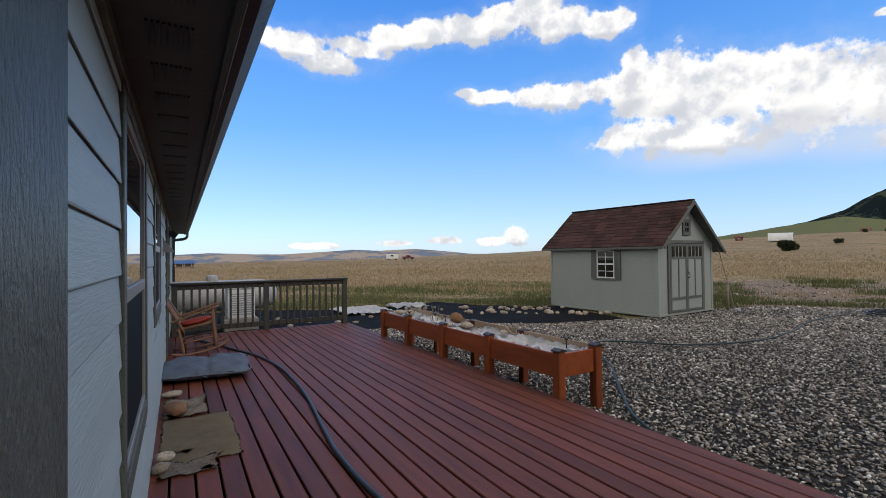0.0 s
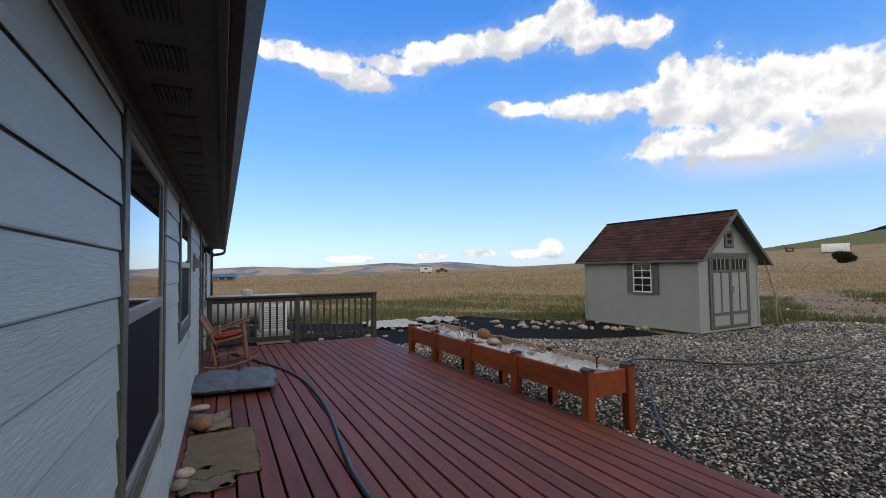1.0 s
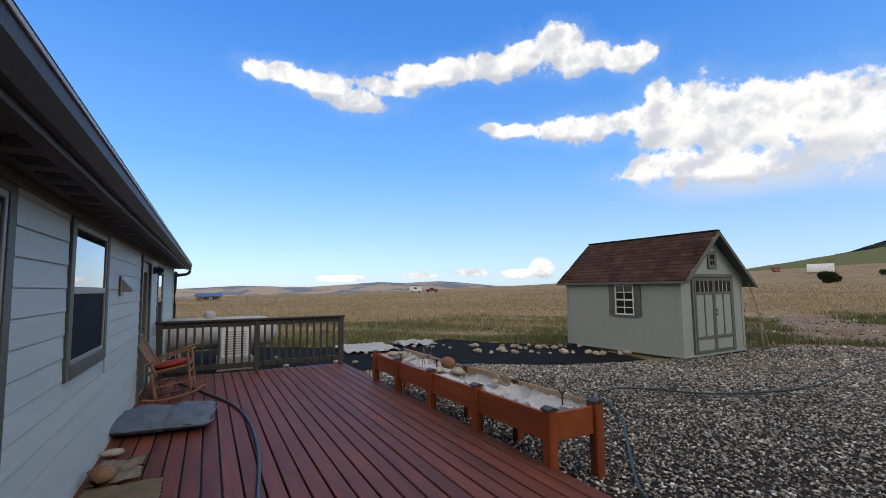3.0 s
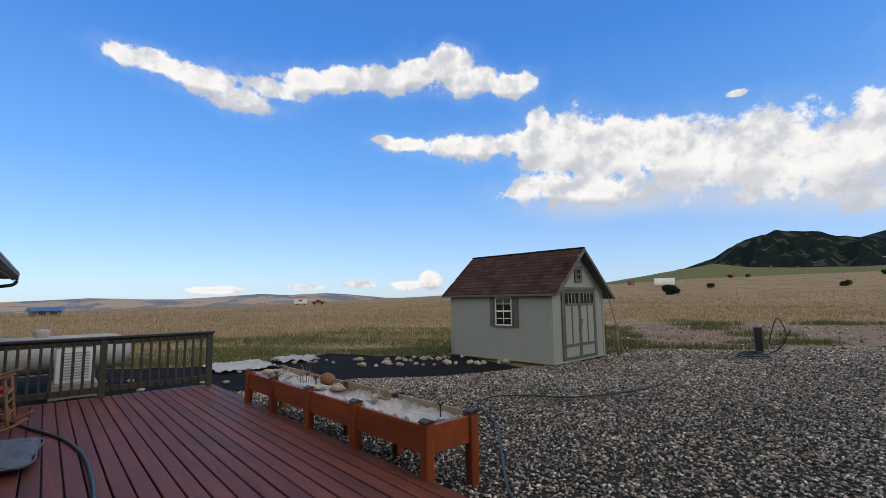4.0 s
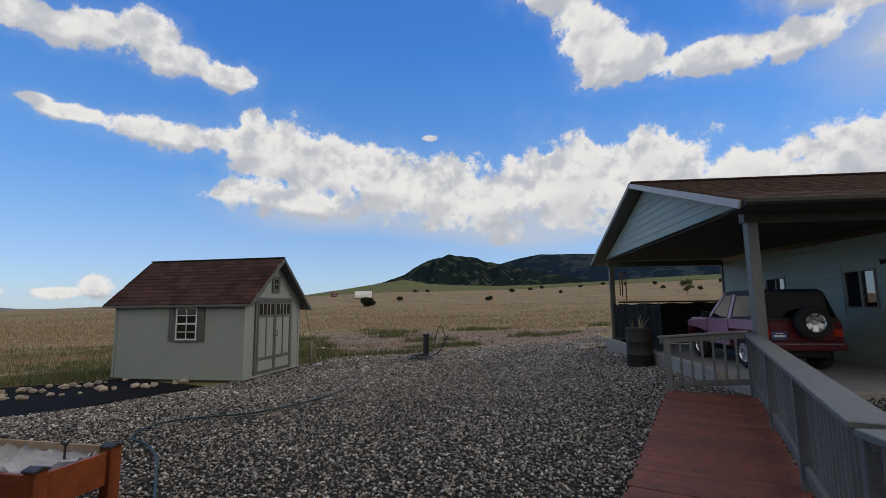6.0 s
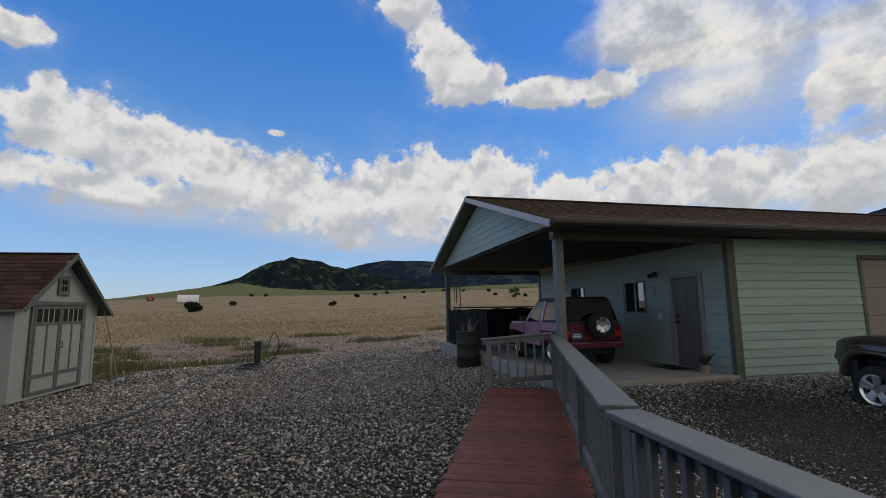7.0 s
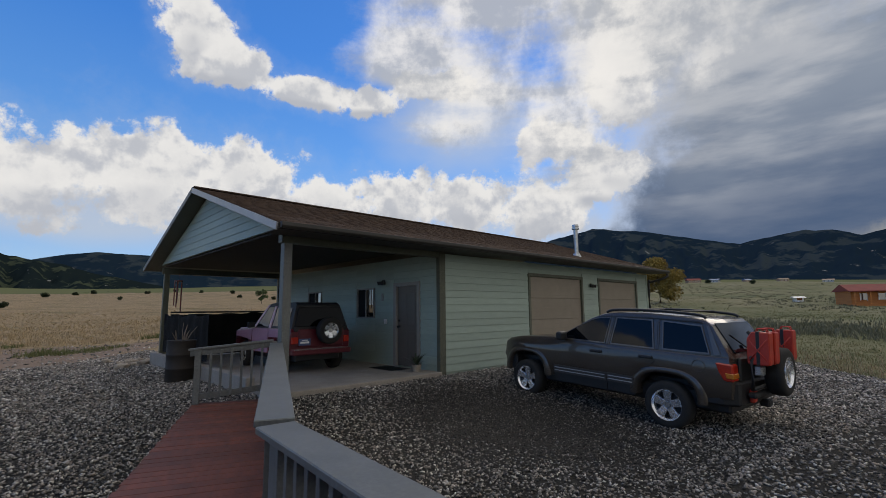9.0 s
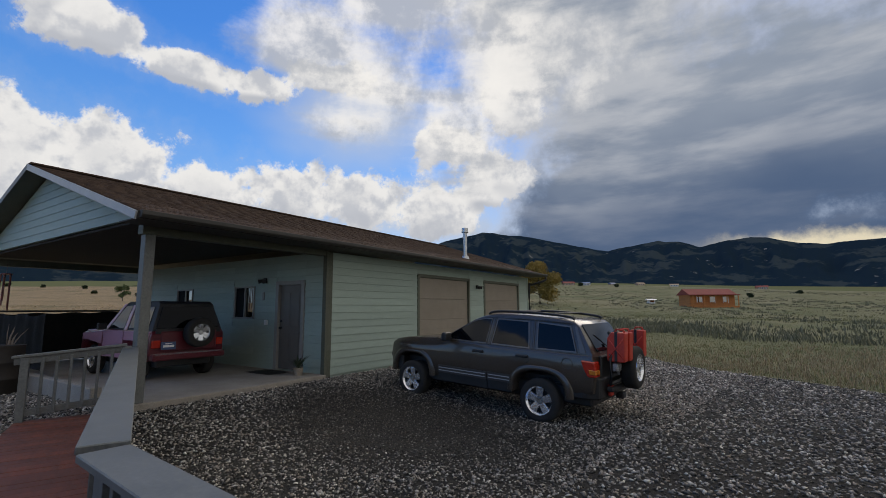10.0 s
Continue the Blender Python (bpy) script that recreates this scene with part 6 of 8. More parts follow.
def flood_lamp(m):
    root = thing("flood_lamp", "dark twin-headed flood lamp on the garage wall", "lamp", m, "flood lamps")
    part("back_plate", boxes((-0.06, 0, -0.06, 0.06, 0.03, 0.06), bevel=0.006), M_BLACK, root)
    for s in (-1, 1):
        bm = bmesh.new()
        rod(bm, (0.02 * s, 0.03, 0), (0.1 * s, 0.14, -0.03), 0.03, 0.055, 12)
        part("lamp_head", bm, M_BLACK, root)


flood_lamp(GM @ pose(2.15, 0.0, 2.4))
flood_lamp(GM @ pose(0.0, -6.6, 2.42, 0, 0, 90))
tagged(part("light_switch_box", boxes((-0.05, 0, -0.06, 0.05, 0.035, 0.06), bevel=0.006), M_WHITE, m=GM @ pose(2.05, 0.0, 1.4)), "white outlet box on the garage wall", "outlet")
tagged(part("thermometer", boxes((-0.04, 0, -0.1, 0.04, 0.025, 0.1), bevel=0.01), M_VINYL, m=GM @ pose(2.2, 0.0, 2.02)), "small beige thermometer on the garage wall", "thermometer")
dm = ragged("door_mat", 0.9, 0.15, 1.8, 0.7, M_BLACK, "dark rubber door mat on the concrete", 3, 0.004, 0.01, SLAB)
dm.matrix_basis = GM
# potted plant by the corner
M_LEAF = material("grey_green_leaf", (0.10, 0.13, 0.075), (0.07, 0.095, 0.05), rough=0.6, scale=9, fine=50, bump=0.1, vary=0.25)
pot = thing("potted_yucca", "small grey-green spiky plant in a pot by the door", "potted plant", GM @ pose(0.42, 0.35, SLAB))
bm = bmesh.new()
rod(bm, (0, 0, 0), (0, 0, 0.15), 0.08, 0.11, 16)
part("pot", bm, M_STONE, pot)
r = random.Random(2)
for i in range(26):
    a, t = r.uniform(0, 6.28), r.uniform(0.2, 1.2)
    L = r.uniform(0.24, 0.42)
    bm = bmesh.new()
    dx, dz = math.sin(t) * L, math.cos(t) * L
    v = [bm.verts.new(p) for p in ((-0.014, 0, 0.14), (0.014, 0, 0.14), (0.02, dx * 0.55, 0.15 + dz * 0.6), (-0.02, dx * 0.55, 0.15 + dz * 0.6), (0, dx, 0.14 + dz * 0.9))]
    bm.faces.new((v[0], v[1], v[2], v[3]))
    bm.faces.new((v[3], v[2], v[4]))
    bmesh.ops.solidify(bm, geom=bm.faces[:], thickness=0.003)
    part("leaf", bm, M_LEAF, pot, m=pose(0, 0, 0, 0, 0, math.degrees(a)))
# low curb wall and screens of the carport's far side
curb = part("curb_wall", boxes((1.0, CP - 0.02, -0.1, GW + 0.1, CP + 0.14, 0.5), bevel=0.015), M_CONCRETE, m=GM)
tagged(curb, "low pale concrete curb wall along the carport", "wall", kind="structure")
M_NET = material("black_shade_netting", (0.013, 0.013, 0.012), (0.022, 0.020, 0.017), rough=0.9, scale=9, fine=120, bump=0.6, depth=0.01, vary=0, grain=0.4)
screen = thing("shade_netting", "sagging black shade netting hung along the carport side", "netting", GM)
bm = bmesh.new()
g = []
for j in range(13):
    row = []
    for i in range(41):
        s, u = i / 40, j / 12
        sag = 0.09 * math.sin(s * math.pi * 4) ** 2 * u
        wv = 0.07 * noise.noise(Vector((s * 9, u * 2, 1))) + 0.02 * noise.noise(Vector((s * 40, u * 6, 4)))
        row.append(bm.verts.new((GW - 0.3 + wv, 0.1 + 3.35 * s, SLAB + 0.02 + (1.33 - 0.05 * s) * u - sag * 0.4)))
    g.append(row)
for j in range(12):
    for i in range(40):
        f = bm.faces.new((g[j][i], g[j][i + 1], g[j + 1][i + 1], g[j + 1][i]))
        f.smooth = True
bmesh.ops.solidify(bm, geom=bm.faces[:], thickness=0.008)
part("net", bm, M_NET, screen)
part("net_rail", boxes((GW - 0.34, 0.1, SLAB + 1.33, GW - 0.28, 3.45, SLAB + 1.38), bevel=0.004), M_PLY, screen)
bm = bmesh.new()
g = []
for j in range(9):
    row = []
    for i in range(61):
        s, u = i / 60, j / 8
        row.append(bm.verts.new((4.2 + (GW - 0.2 - 4.2) * s, CP - 0.12 + 0.05 * noise.noise(Vector((s * 12, u * 2, 8))), 0.52 + u * (1.12 - 0.06 * math.sin(s * 9.4) ** 2))))
    g.append(row)
for j in range(8):
    for i in range(60):
        f = bm.faces.new((g[j][i], g[j][i + 1], g[j + 1][i + 1], g[j + 1][i]))
        f.smooth = True
bmesh.ops.solidify(bm, geom=bm.faces[:], thickness=0.008)
part("net", bm, M_NET, screen)
chime = thing("wind_chime", "dark red wind chime hanging under the carport eave", "wind chime", GM @ pose(7.9, CP - 0.3, 0))
M_CHIME = material("dark_red_tube", (0.16, 0.035, 0.03), (0.12, 0.028, 0.025), rough=0.4, scale=9, fine=60, bump=0.05, vary=0.1)
bm = bmesh.new()
rod(bm, (0, 0, 2.6), (0, 0, 2.63), 0.12, 0.12, 14)
rod(bm, (0, 0, 2.63), (0, 0, EZ - 0.12), 0.004, 0.004, 6)
part("ring", bm, M_CHIME, chime)
for k in range(5):
    a = k * 1.2566
    bm = bmesh.new()
    rod(bm, (0.1 * math.cos(a), 0.1 * math.sin(a), 2.6), (0.1 * math.cos(a), 0.1 * math.sin(a), 1.95 - 0.06 * k), 0.016, 0.016, 8)
    part("chime_tube", bm, M_CHIME, chime)
# barrel with branches
M_BARREL = material("rusty_brown_barrel", (0.035, 0.027, 0.021), (0.022, 0.018, 0.015), rough=0.75, scale=5, fine=50, bump=0.3, depth=0.004, vary=0, stain=(0.11, 0.06, 0.035))
barrel = thing("barrel", "rusty dark steel barrel holding dry branches", "barrel", GM @ pose(4.1, CP + 0.45, 0.13))
bm = bmesh.new()
prof = [(0, 0.285), (0.02, 0.295), (0.3, 0.29), (0.31, 0.3), (0.33, 0.3), (0.34, 0.29), (0.6, 0.29), (0.61, 0.3), (0.63, 0.3), (0.64, 0.29), (0.9, 0.29), (0.93, 0.3)]
tube(bm, [(0, 0, z) for z, _ in prof], [r_ for _, r_ in prof], 24)
part("drum", bm, M_BARREL, barrel)
r = random.Random(4)
for i in range(14):
    a, t = r.uniform(0, 6.28), r.uniform(0.1, 0.8)
    L = r.uniform(0.15, 0.45)
    bm = bmesh.new()
    p = Vector((0.1 * math.cos(a), 0.1 * math.sin(a), 0.9))
    dr = Vector((math.sin(t) * math.cos(a), math.sin(t) * math.sin(a), math.cos(t)))
    tube(bm, [p, p + dr * L * 0.5 + Vector((0.03, 0, 0.02)), p + dr * L], [0.012, 0.008, 0.003], 5)
    part("branch", bm, M_DRIFT, barrel)
rr = random.Random(11)
for i in range(26):
    x, y = rr.uniform(8.6, 11.2), CP + rr.uniform(0.0, 0.9)
    s = rr.uniform(0.06, 0.16)
    w = GM @ Vector((x, y, 0))
    stone("border_rock", (w.x, w.y, float(land(w.x, w.y)) + s * 0.5), (s * 1.3, s, s * 0.7), M_STONE, "grey-buff rock heaped beside the carport", 130 + i, "rock", "rocks beside the carport", 1, None, True)


# ---- cars ----
M_JEEP = material("dark_taupe_metallic_paint", (0.070, 0.056, 0.044), (0.062, 0.049, 0.039), rough=0.3, metal=0.35, scale=1.2, fine=500, bump=0.0, vary=0, grain=0.1, coat=0.8, stain=(0.075, 0.06, 0.047))
M_ALLOY = material("bright_alloy", (0.88, 0.89, 0.91), (0.82, 0.83, 0.85), rough=0.2, metal=0.8, scale=4, fine=20, bump=0.0, vary=0.03, grain=0.02)
M_PILLAR = material("pale_taupe_window_frame", (0.125, 0.108, 0.092), (0.11, 0.095, 0.08), rough=0.35, metal=0.4, scale=3, fine=200, bump=0.0, vary=0, coat=0.6)
M_CLADDING = material("grey_plastic_cladding", (0.06, 0.056, 0.052), (0.05, 0.047, 0.044), rough=0.5, metal=0.2, scale=4, fine=120, bump=0.05, vary=0)
M_CARGLASS = glass_material("tinted_car_glass", (0.003, 0.004, 0.006), 0.02, 1.36, 0.0)
M_TAIL = material("red_tail_lens", (0.50, 0.030, 0.014), (0.42, 0.024, 0.012), rough=0.15, scale=30, fine=200, bump=0.1, vary=0, coat=0.6)
M_AMBER = material("amber_lens", (0.62, 0.20, 0.02), (0.55, 0.17, 0.02), rough=0.15, scale=30, fine=200, bump=0.1, vary=0, coat=0.6)
M_REDCAN = material("red_fuel_can", (0.55, 0.045, 0.022), (0.46, 0.036, 0.02), rough=0.42, scale=6, fine=60, bump=0.06, vary=0.06)
M_PINK = material("faded_pink_paint", (0.50, 0.27, 0.34), (0.44, 0.23, 0.295), rough=0.4, scale=2.5, fine=200, bump=0.02, vary=0, coat=0.2)
M_MAROON = material("maroon_paint", (0.115, 0.011, 0.02), (0.095, 0.009, 0.017), rough=0.32, scale=2.5, fine=200, bump=0.02, vary=0, coat=0.4)
M_BLACKTOP = material("black_soft_top", (0.018, 0.018, 0.02), (0.025, 0.025, 0.027), rough=0.6, scale=4, fine=120, bump=0.1, vary=0)
M_PLATE = material("blue_number_plate", (0.06, 0.10, 0.22), (0.05, 0.085, 0.19), rough=0.4, scale=6, fine=60, bump=0.02, vary=0)


def arc(cx, cz, r, a0, a1, n):
    return [(cx + r * math.cos(radians(a0 + (a1 - a0) * i / n)), cz + r * math.sin(radians(a0 + (a1 - a0) * i / n))) for i in range(n + 1)]


def hull(name, poly, w, mat, parent, shape, cuts_x, cuts_z, bevel=0.025):
    """A car body part: a side outline pushed across the car, cut into strips and then shaped by shape(x, y, z)."""
    bm = bmesh.new()
    prism(bm, poly, -w, w, "Y")
    if bevel:
        es = [e for e in bm.edges if abs(abs(e.verts[0].co.y) - w) < 1e-5 and abs(abs(e.verts[1].co.y) - w) < 1e-5 and e.verts[0].co.y * e.verts[1].co.y > 0]
        bmesh.ops.bevel(bm, geom=es, offset=bevel, segments=2, affect="EDGES", profile=0.6)
    for c in cuts_x:
        bmesh.ops.bisect_plane(bm, geom=bm.verts[:] + bm.edges[:] + bm.faces[:], plane_co=(c, 0, 0), plane_no=(1, 0, 0))
    for c in cuts_z:
        bmesh.ops.bisect_plane(bm, geom=bm.verts[:] + bm.edges[:] + bm.faces[:], plane_co=(0, 0, c), plane_no=(0, 0, 1))
    for v in bm.verts:
        v.co = Vector(shape(*v.co))
    bmesh.ops.triangulate(bm, faces=[f for f in bm.faces if len(f.verts) > 4])
    for f in bm.faces:
        f.smooth = True
    for e in bm.edges:
        if len(e.link_faces) == 2 and e.link_faces[0].normal.angle(e.link_faces[1].normal, 0) > 0.6:
            e.smooth = False
    return part(name, bm, mat, parent)


def panel(name, poly, y, lean, mat, parent, thick=0.008, z0=1.1, label="", side=1):
    """A flat piece on the car's flank: outline in (x, z), leaning in with height above z0."""
    bm = bmesh.new()
    a = [bm.verts.new((x, side * (y - (z - z0) * lean), z)) for x, z in poly]
    b = [bm.verts.new((x, side * (y - (z - z0) * lean + thick), z)) for x, z in poly]
    bm.faces.new(a)
    bm.faces.new(b[::-1])
    n = len(poly)
    for i in range(n):
        bm.faces.new((a[i], b[i], b[(i + 1) % n], a[(i + 1) % n]))
    bmesh.ops.recalc_face_normals(bm, faces=bm.faces[:])
    return part(name, bm, mat, parent, label)


def wheel(parent, m, r, rim_r, width, spokes=5, mat=M_ALLOY):
    """A wheel lying in the x-z plane, its face towards +y."""
    bm = bmesh.new()
    prof = [(-width / 2, rim_r), (-width / 2, r * 0.9), (-width * 0.38, r * 0.985), (-width * 0.2, r), (width * 0.2, r), (width * 0.38, r * 0.985), (width / 2, r * 0.9), (width / 2 + 0.006, r * 0.8), (width / 2, rim_r)]
    n = 40
    ringsv = [[bm.verts.new((rr_ * math.cos(k * 2 * math.pi / n), y, rr_ * math.sin(k * 2 * math.pi / n))) for k in range(n)] for y, rr_ in prof]
    for a, b in zip(ringsv[:-1], ringsv[1:]):
        for k in range(n):
            f = bm.faces.new((a[k], a[(k + 1) % n], b[(k + 1) % n], b[k]))
            f.smooth = True
    bmesh.ops.recalc_face_normals(bm, faces=bm.faces[:])
    w = part("wheel", bm, M_RUBBER, parent, "black all-terrain tyre", m)
    bm = bmesh.new()
    for y0, r0, y1, r1 in ((width / 2 - 0.015, rim_r * 1.02, width / 2 + 0.004, rim_r), (width / 2 + 0.004, rim_r, width / 2 - 0.03, rim_r * 0.9), (width / 2 - 0.03, rim_r * 0.9, -0.02, rim_r * 0.86)):
        a = [bm.verts.new((r0 * math.cos(k * 2 * math.pi / n), y0, r0 * math.sin(k * 2 * math.pi / n))) for k in range(n)]
        b = [bm.verts.new((r1 * math.cos(k * 2 * math.pi / n), y1, r1 * math.sin(k * 2 * math.pi / n))) for k in range(n)]
        for k in range(n):
            f = bm.faces.new((a[k], a[(k + 1) % n], b[(k + 1) % n], b[k]))
            f.smooth = True
    bmesh.ops.recalc_face_normals(bm, faces=bm.faces[:])
    part("rim", bm, mat, w)
    part("brake_disc", rod(bmesh.new(), (0, -0.02, 0), (0, 0.01, 0), rim_r * 0.85, rim_r * 0.85, 24), M_BLACK, w)
    for k in range(spokes):
        bm = bmesh.new()
        f_ = width / 2
        q = [(-0.045, 0.05), (0.045, 0.05), (0.062, rim_r * 0.93), (-0.062, rim_r * 0.93)]
        top = [bm.verts.new((x, f_ - 0.012 - (0.02 if z < 0.1 else 0.006), z)) for x, z in q]
        low = [bm.verts.new((x * 1.1, f_ - 0.07, z)) for x, z in q]
        bm.faces.new(top)
        bm.faces.new(low[::-1])
        for i in range(4):
            bm.faces.new((top[i], low[i], low[(i + 1) % 4], top[(i + 1) % 4]))
        bmesh.ops.recalc_face_normals(bm, faces=bm.faces[:])
        bmesh.ops.bevel(bm, geom=bm.edges[:], offset=0.008, segments=2, affect="EDGES")
        part("spoke", bm, mat, w, m=pose(0, 0, 0, 0, k * 360 / spokes, 0))
    part("hub_cap", rod(bmesh.new(), (0, f_ - 0.07, 0), (0, f_ - 0.022, 0), 0.055, 0.045, 16), M_STEEL, w)
    return w


def ring(name, poly, grow, y, lean, mat, parent, thick=0.01, z0=1.1, side=1):
    """A raised frame round an outline in (x, z) on the car's flank."""
    cx, cz = sum(p[0] for p in poly) / len(poly), sum(p[1] for p in poly) / len(poly)
    w, h = max(abs(p[0] - cx) for p in poly), max(abs(p[1] - cz) for p in poly)
    outer = [(cx + (x - cx) * (1 + grow / w), cz + (z - cz) * (1 + grow / h)) for x, z in poly]
    bm = bmesh.new()
    loops = [[bm.verts.new((x, side * (y + t - (z - z0) * lean), z)) for x, z in pl] for pl, t in ((outer, 0.0), (outer, thick), (poly, thick), (poly, 0.0))]
    n = len(poly)
    for p, q in zip(loops[:-1], loops[1:]):
        for k in range(n):
            bm.faces.new((p[k], p[(k + 1) % n], q[(k + 1) % n], q[k]))
    bmesh.ops.recalc_face_normals(bm, faces=bm.faces[:])
    return part(name, bm, mat, parent)


def squared_arch(cx, cz, rx, rz, a0, a1, n, e=0.72):
    """A wheel opening with flattened top and shoulders."""
    pts = []
    for i in range(n + 1):
        t = radians(a0 + (a1 - a0) * i / n)
        c, d = math.cos(t), math.sin(t)
        pts.append((cx + rx * math.copysign(abs(c) ** e, c), cz + rz * math.copysign(abs(d) ** e, d)))
    return pts


def grand_suv(m):
    """Dark estate-bodied off-roader, facing +x, rear axle at the origin."""
    car = thing("off_road_car", "dark taupe four-door off-road car parked on gravel", "car", m)
    WB, R, Wd = 2.69, 0.345, 0.92
    low = [(-0.86, 0.56), (-0.89, 0.84), (-0.88, 0.93), (-0.84, 1.12), (0.5, 1.135), (1.97, 1.155), (2.08, 1.165), (2.9, 1.12), (3.22, 1.06), (3.36, 0.98), (3.40, 0.80), (3.36, 0.58), (WB + 0.50, 0.52)]
    low += squared_arch(WB, 0.42, 0.45, 0.43, 6, 174, 16) + [(2.17, 0.47), (0.52, 0.45)] + squared_arch(0, 0.40, 0.45, 0.41, 6, 174, 16) + [(-0.55, 0.5)]

    def form(x, y, z):
        k = 1 - 0.045 * max(0, (z - 0.92) / 0.22) ** 2 - 0.05 * max(0, (0.72 - z) / 0.25) ** 2
        if x > 2.5:
            k *= 1 - 0.20 * ((x - 2.5) / 0.9) ** 2.2
        if x > 2.0 and z > 1.0:
            k *= 1 - 0.05 * min(1, (z - 1.0) / 0.12)
        if x < -0.4:
            k *= 1 - 0.07 * ((-0.4 - x) / 0.57) ** 2
        up = 0.04 * (1 - (y / Wd) ** 2) if z > 1.04 and x > 1.9 else 0
        return x, y * k, z + up
    hull("body", low, Wd, M_JEEP, car, form, [-0.8, -0.6, -0.4, 0.6, 1.2, 1.8, 2.0, 2.3, 2.5, 2.7, 2.9, 3.05, 3.2, 3.3], [0.6, 0.7, 0.8, 0.92, 1.0, 1.06, 1.11], 0.028)
    cab = [(-0.86, 1.10), (-0.76, 1.28), (-0.61, 1.52), (-0.51, 1.60), (-0.3, 1.635), (0.3, 1.665), (0.85, 1.66), (1.12, 1.625), (1.36, 1.54), (2.10, 1.12)]

    def cabform(x, y, z):
        return x, y * (0.957 - 0.345 * (z - 1.1)) * (1 - 0.04 * max(0, (-0.3 - x) / 0.6)), z + (0.035 * (1 - (y / Wd) ** 2) if z > 1.6 else 0)
    hull("cabin", cab, Wd, M_JEEP, car, cabform, [-0.7, -0.5, -0.3, 0.0, 0.5, 1.0, 1.5], [1.2, 1.3, 1.4, 1.5, 1.6, 1.65], 0.04)
    part("underbody", boxes((-0.8, -0.74, 0.34, 3.2, 0.74, 0.62), bevel=0.03), M_BLACK, car)
    y0, lean = 0.884, 0.317
    FRONT = [(1.94, 1.175), (1.60, 1.375), (1.32, 1.515), (1.16, 1.555), (0.985, 1.565), (1.03, 1.165)]
    REAR = [(0.90, 1.165), (0.85, 1.565), (0.27, 1.555), (0.20, 1.155)]
    QUARTER = [(0.04, 1.16), (0.08, 1.55), (-0.46, 1.51), (-0.59, 1.16)]
    for s in (1, -1):
        for outline in (FRONT, REAR, QUARTER):
            panel("side_window", outline, y0, lean, M_CARGLASS, car, 0.005, 1.1, "", s)
            ring("window_frame", outline, 0.022, y0, lean, M_PILLAR, car, 0.012, 1.1, s)
        # pillars, drip rail and door seams
        for x, dx in ((0.965, -0.05), (0.135, 0.035)):
            panel("pillar", [(x - 0.028, 1.14), (x - 0.024 + dx, 1.585), (x + 0.024 + dx, 1.585), (x + 0.028, 1.14)], y0 + 0.001, lean, M_JEEP, car, 0.008, 1.1, "", s)
            panel("door_seam", [(x - 0.004, 1.14), (x - 0.004 + dx, 1.585), (x + 0.004 + dx, 1.585), (x + 0.004, 1.14)], y0 + 0.006, lean, M_BLACK, car, 0.006, 1.1, "", s)
        panel("drip_rail", [(-0.50, 1.562), (-0.46, 1.582), (0.3, 1.607), (1.0, 1.603), (1.2, 1.575), (1.2, 1.563), (1.0, 1.588), (0.3, 1.592), (-0.46, 1.568)], y0 + 0.004, lean, M_BLACK, car, 0.012, 1.1, "", s)
        panel("rear_pillar", [(-0.66, 1.14), (-0.53, 1.525), (-0.56, 1.53), (-0.75, 1.14)], y0 - 0.012, lean, M_PILLAR, car, 0.010, 1.1, "", s)
        for q in ([(0.965, 0.53), (0.965, 1.14)], [(2.03, 0.53), (2.03, 1.05), (1.97, 1.15)], [(0.42, 0.70), (0.28, 0.86), (0.17, 0.95), (0.14, 1.14)]):
            bm = bmesh.new()
            wy = [0.921 * (1 - 0.045 * max(0, (z - 0.92) / 0.22) ** 2 - 0.05 * max(0, (0.72 - z) / 0.25) ** 2) for _, z in q]
            tube(bm, [(x, s * w, z) for (x, z), w in zip(q, wy)], 0.0045, 5)
            part("door_seam", bm, M_BLACK, car)
        for x in (0.30, 1.16):
            hb = bmesh.new()
            box(hb, x - 0.11, 0.895, 0.985, x + 0.11, 0.945, 1.03, bevel=0.014, seg=2)
            part("door_handle", hb, M_BLACK, car, m=Matrix.Diagonal((1, s, 1, 1)))
        for x0, x1 in ((0.50, 0.955), (0.975, 2.02)):
            panel("side_moulding", [(x0, 0.55), (x0, 0.68), (x1, 0.685), (x1, 0.555)], 0.89, 0.0, M_CLADDING, car, 0.045, 1.1, "", s)
            for z in (0.585, 0.635):
                panel("moulding_strip", [(x0 + 0.02, z), (x0 + 0.02, z + 0.013), (x1 - 0.02, z + 0.015), (x1 - 0.02, z + 0.002)], 0.93, 0.0, M_GUTTERRIM, car, 0.009, 1.1, "", s)
            panel("sill", [(x0, 0.40), (x0, 0.545), (x1, 0.55), (x1, 0.41)], 0.86, 0.0, M_BLACK, car, 0.035, 1.1, "", s)
        for cx, cz in ((0, 0.40), (WB, 0.42)):
            bm = bmesh.new()
            rz = 0.415 if cx == 0 else 0.435
            lo = [squared_arch(cx, cz, rx, rr, 2, 178, 24) for rx, rr in ((0.575, rz + 0.085), (0.555, rz + 0.065), (0.475, rz + 0.012), (0.445, rz - 0.01), (0.445, rz - 0.01))]
            pull = 0.055 if cx else 0.0
            va = [[bm.verts.new((x, s * (yy - pull * max(0, (x - 2.5) / 0.75)), z)) for x, z in loop] for loop, yy in zip(lo, (0.895, 0.926, 0.938, 0.925, 0.66))]
            for p, q in zip(va[:-1], va[1:]):
                for k in range(24):
                    f = bm.faces.new((p[k], p[k + 1], q[k + 1], q[k]))
                    f.smooth = True
            bmesh.ops.recalc_face_normals(bm, faces=bm.faces[:])
            part("wheel_arch", bm, M_JEEP, car)
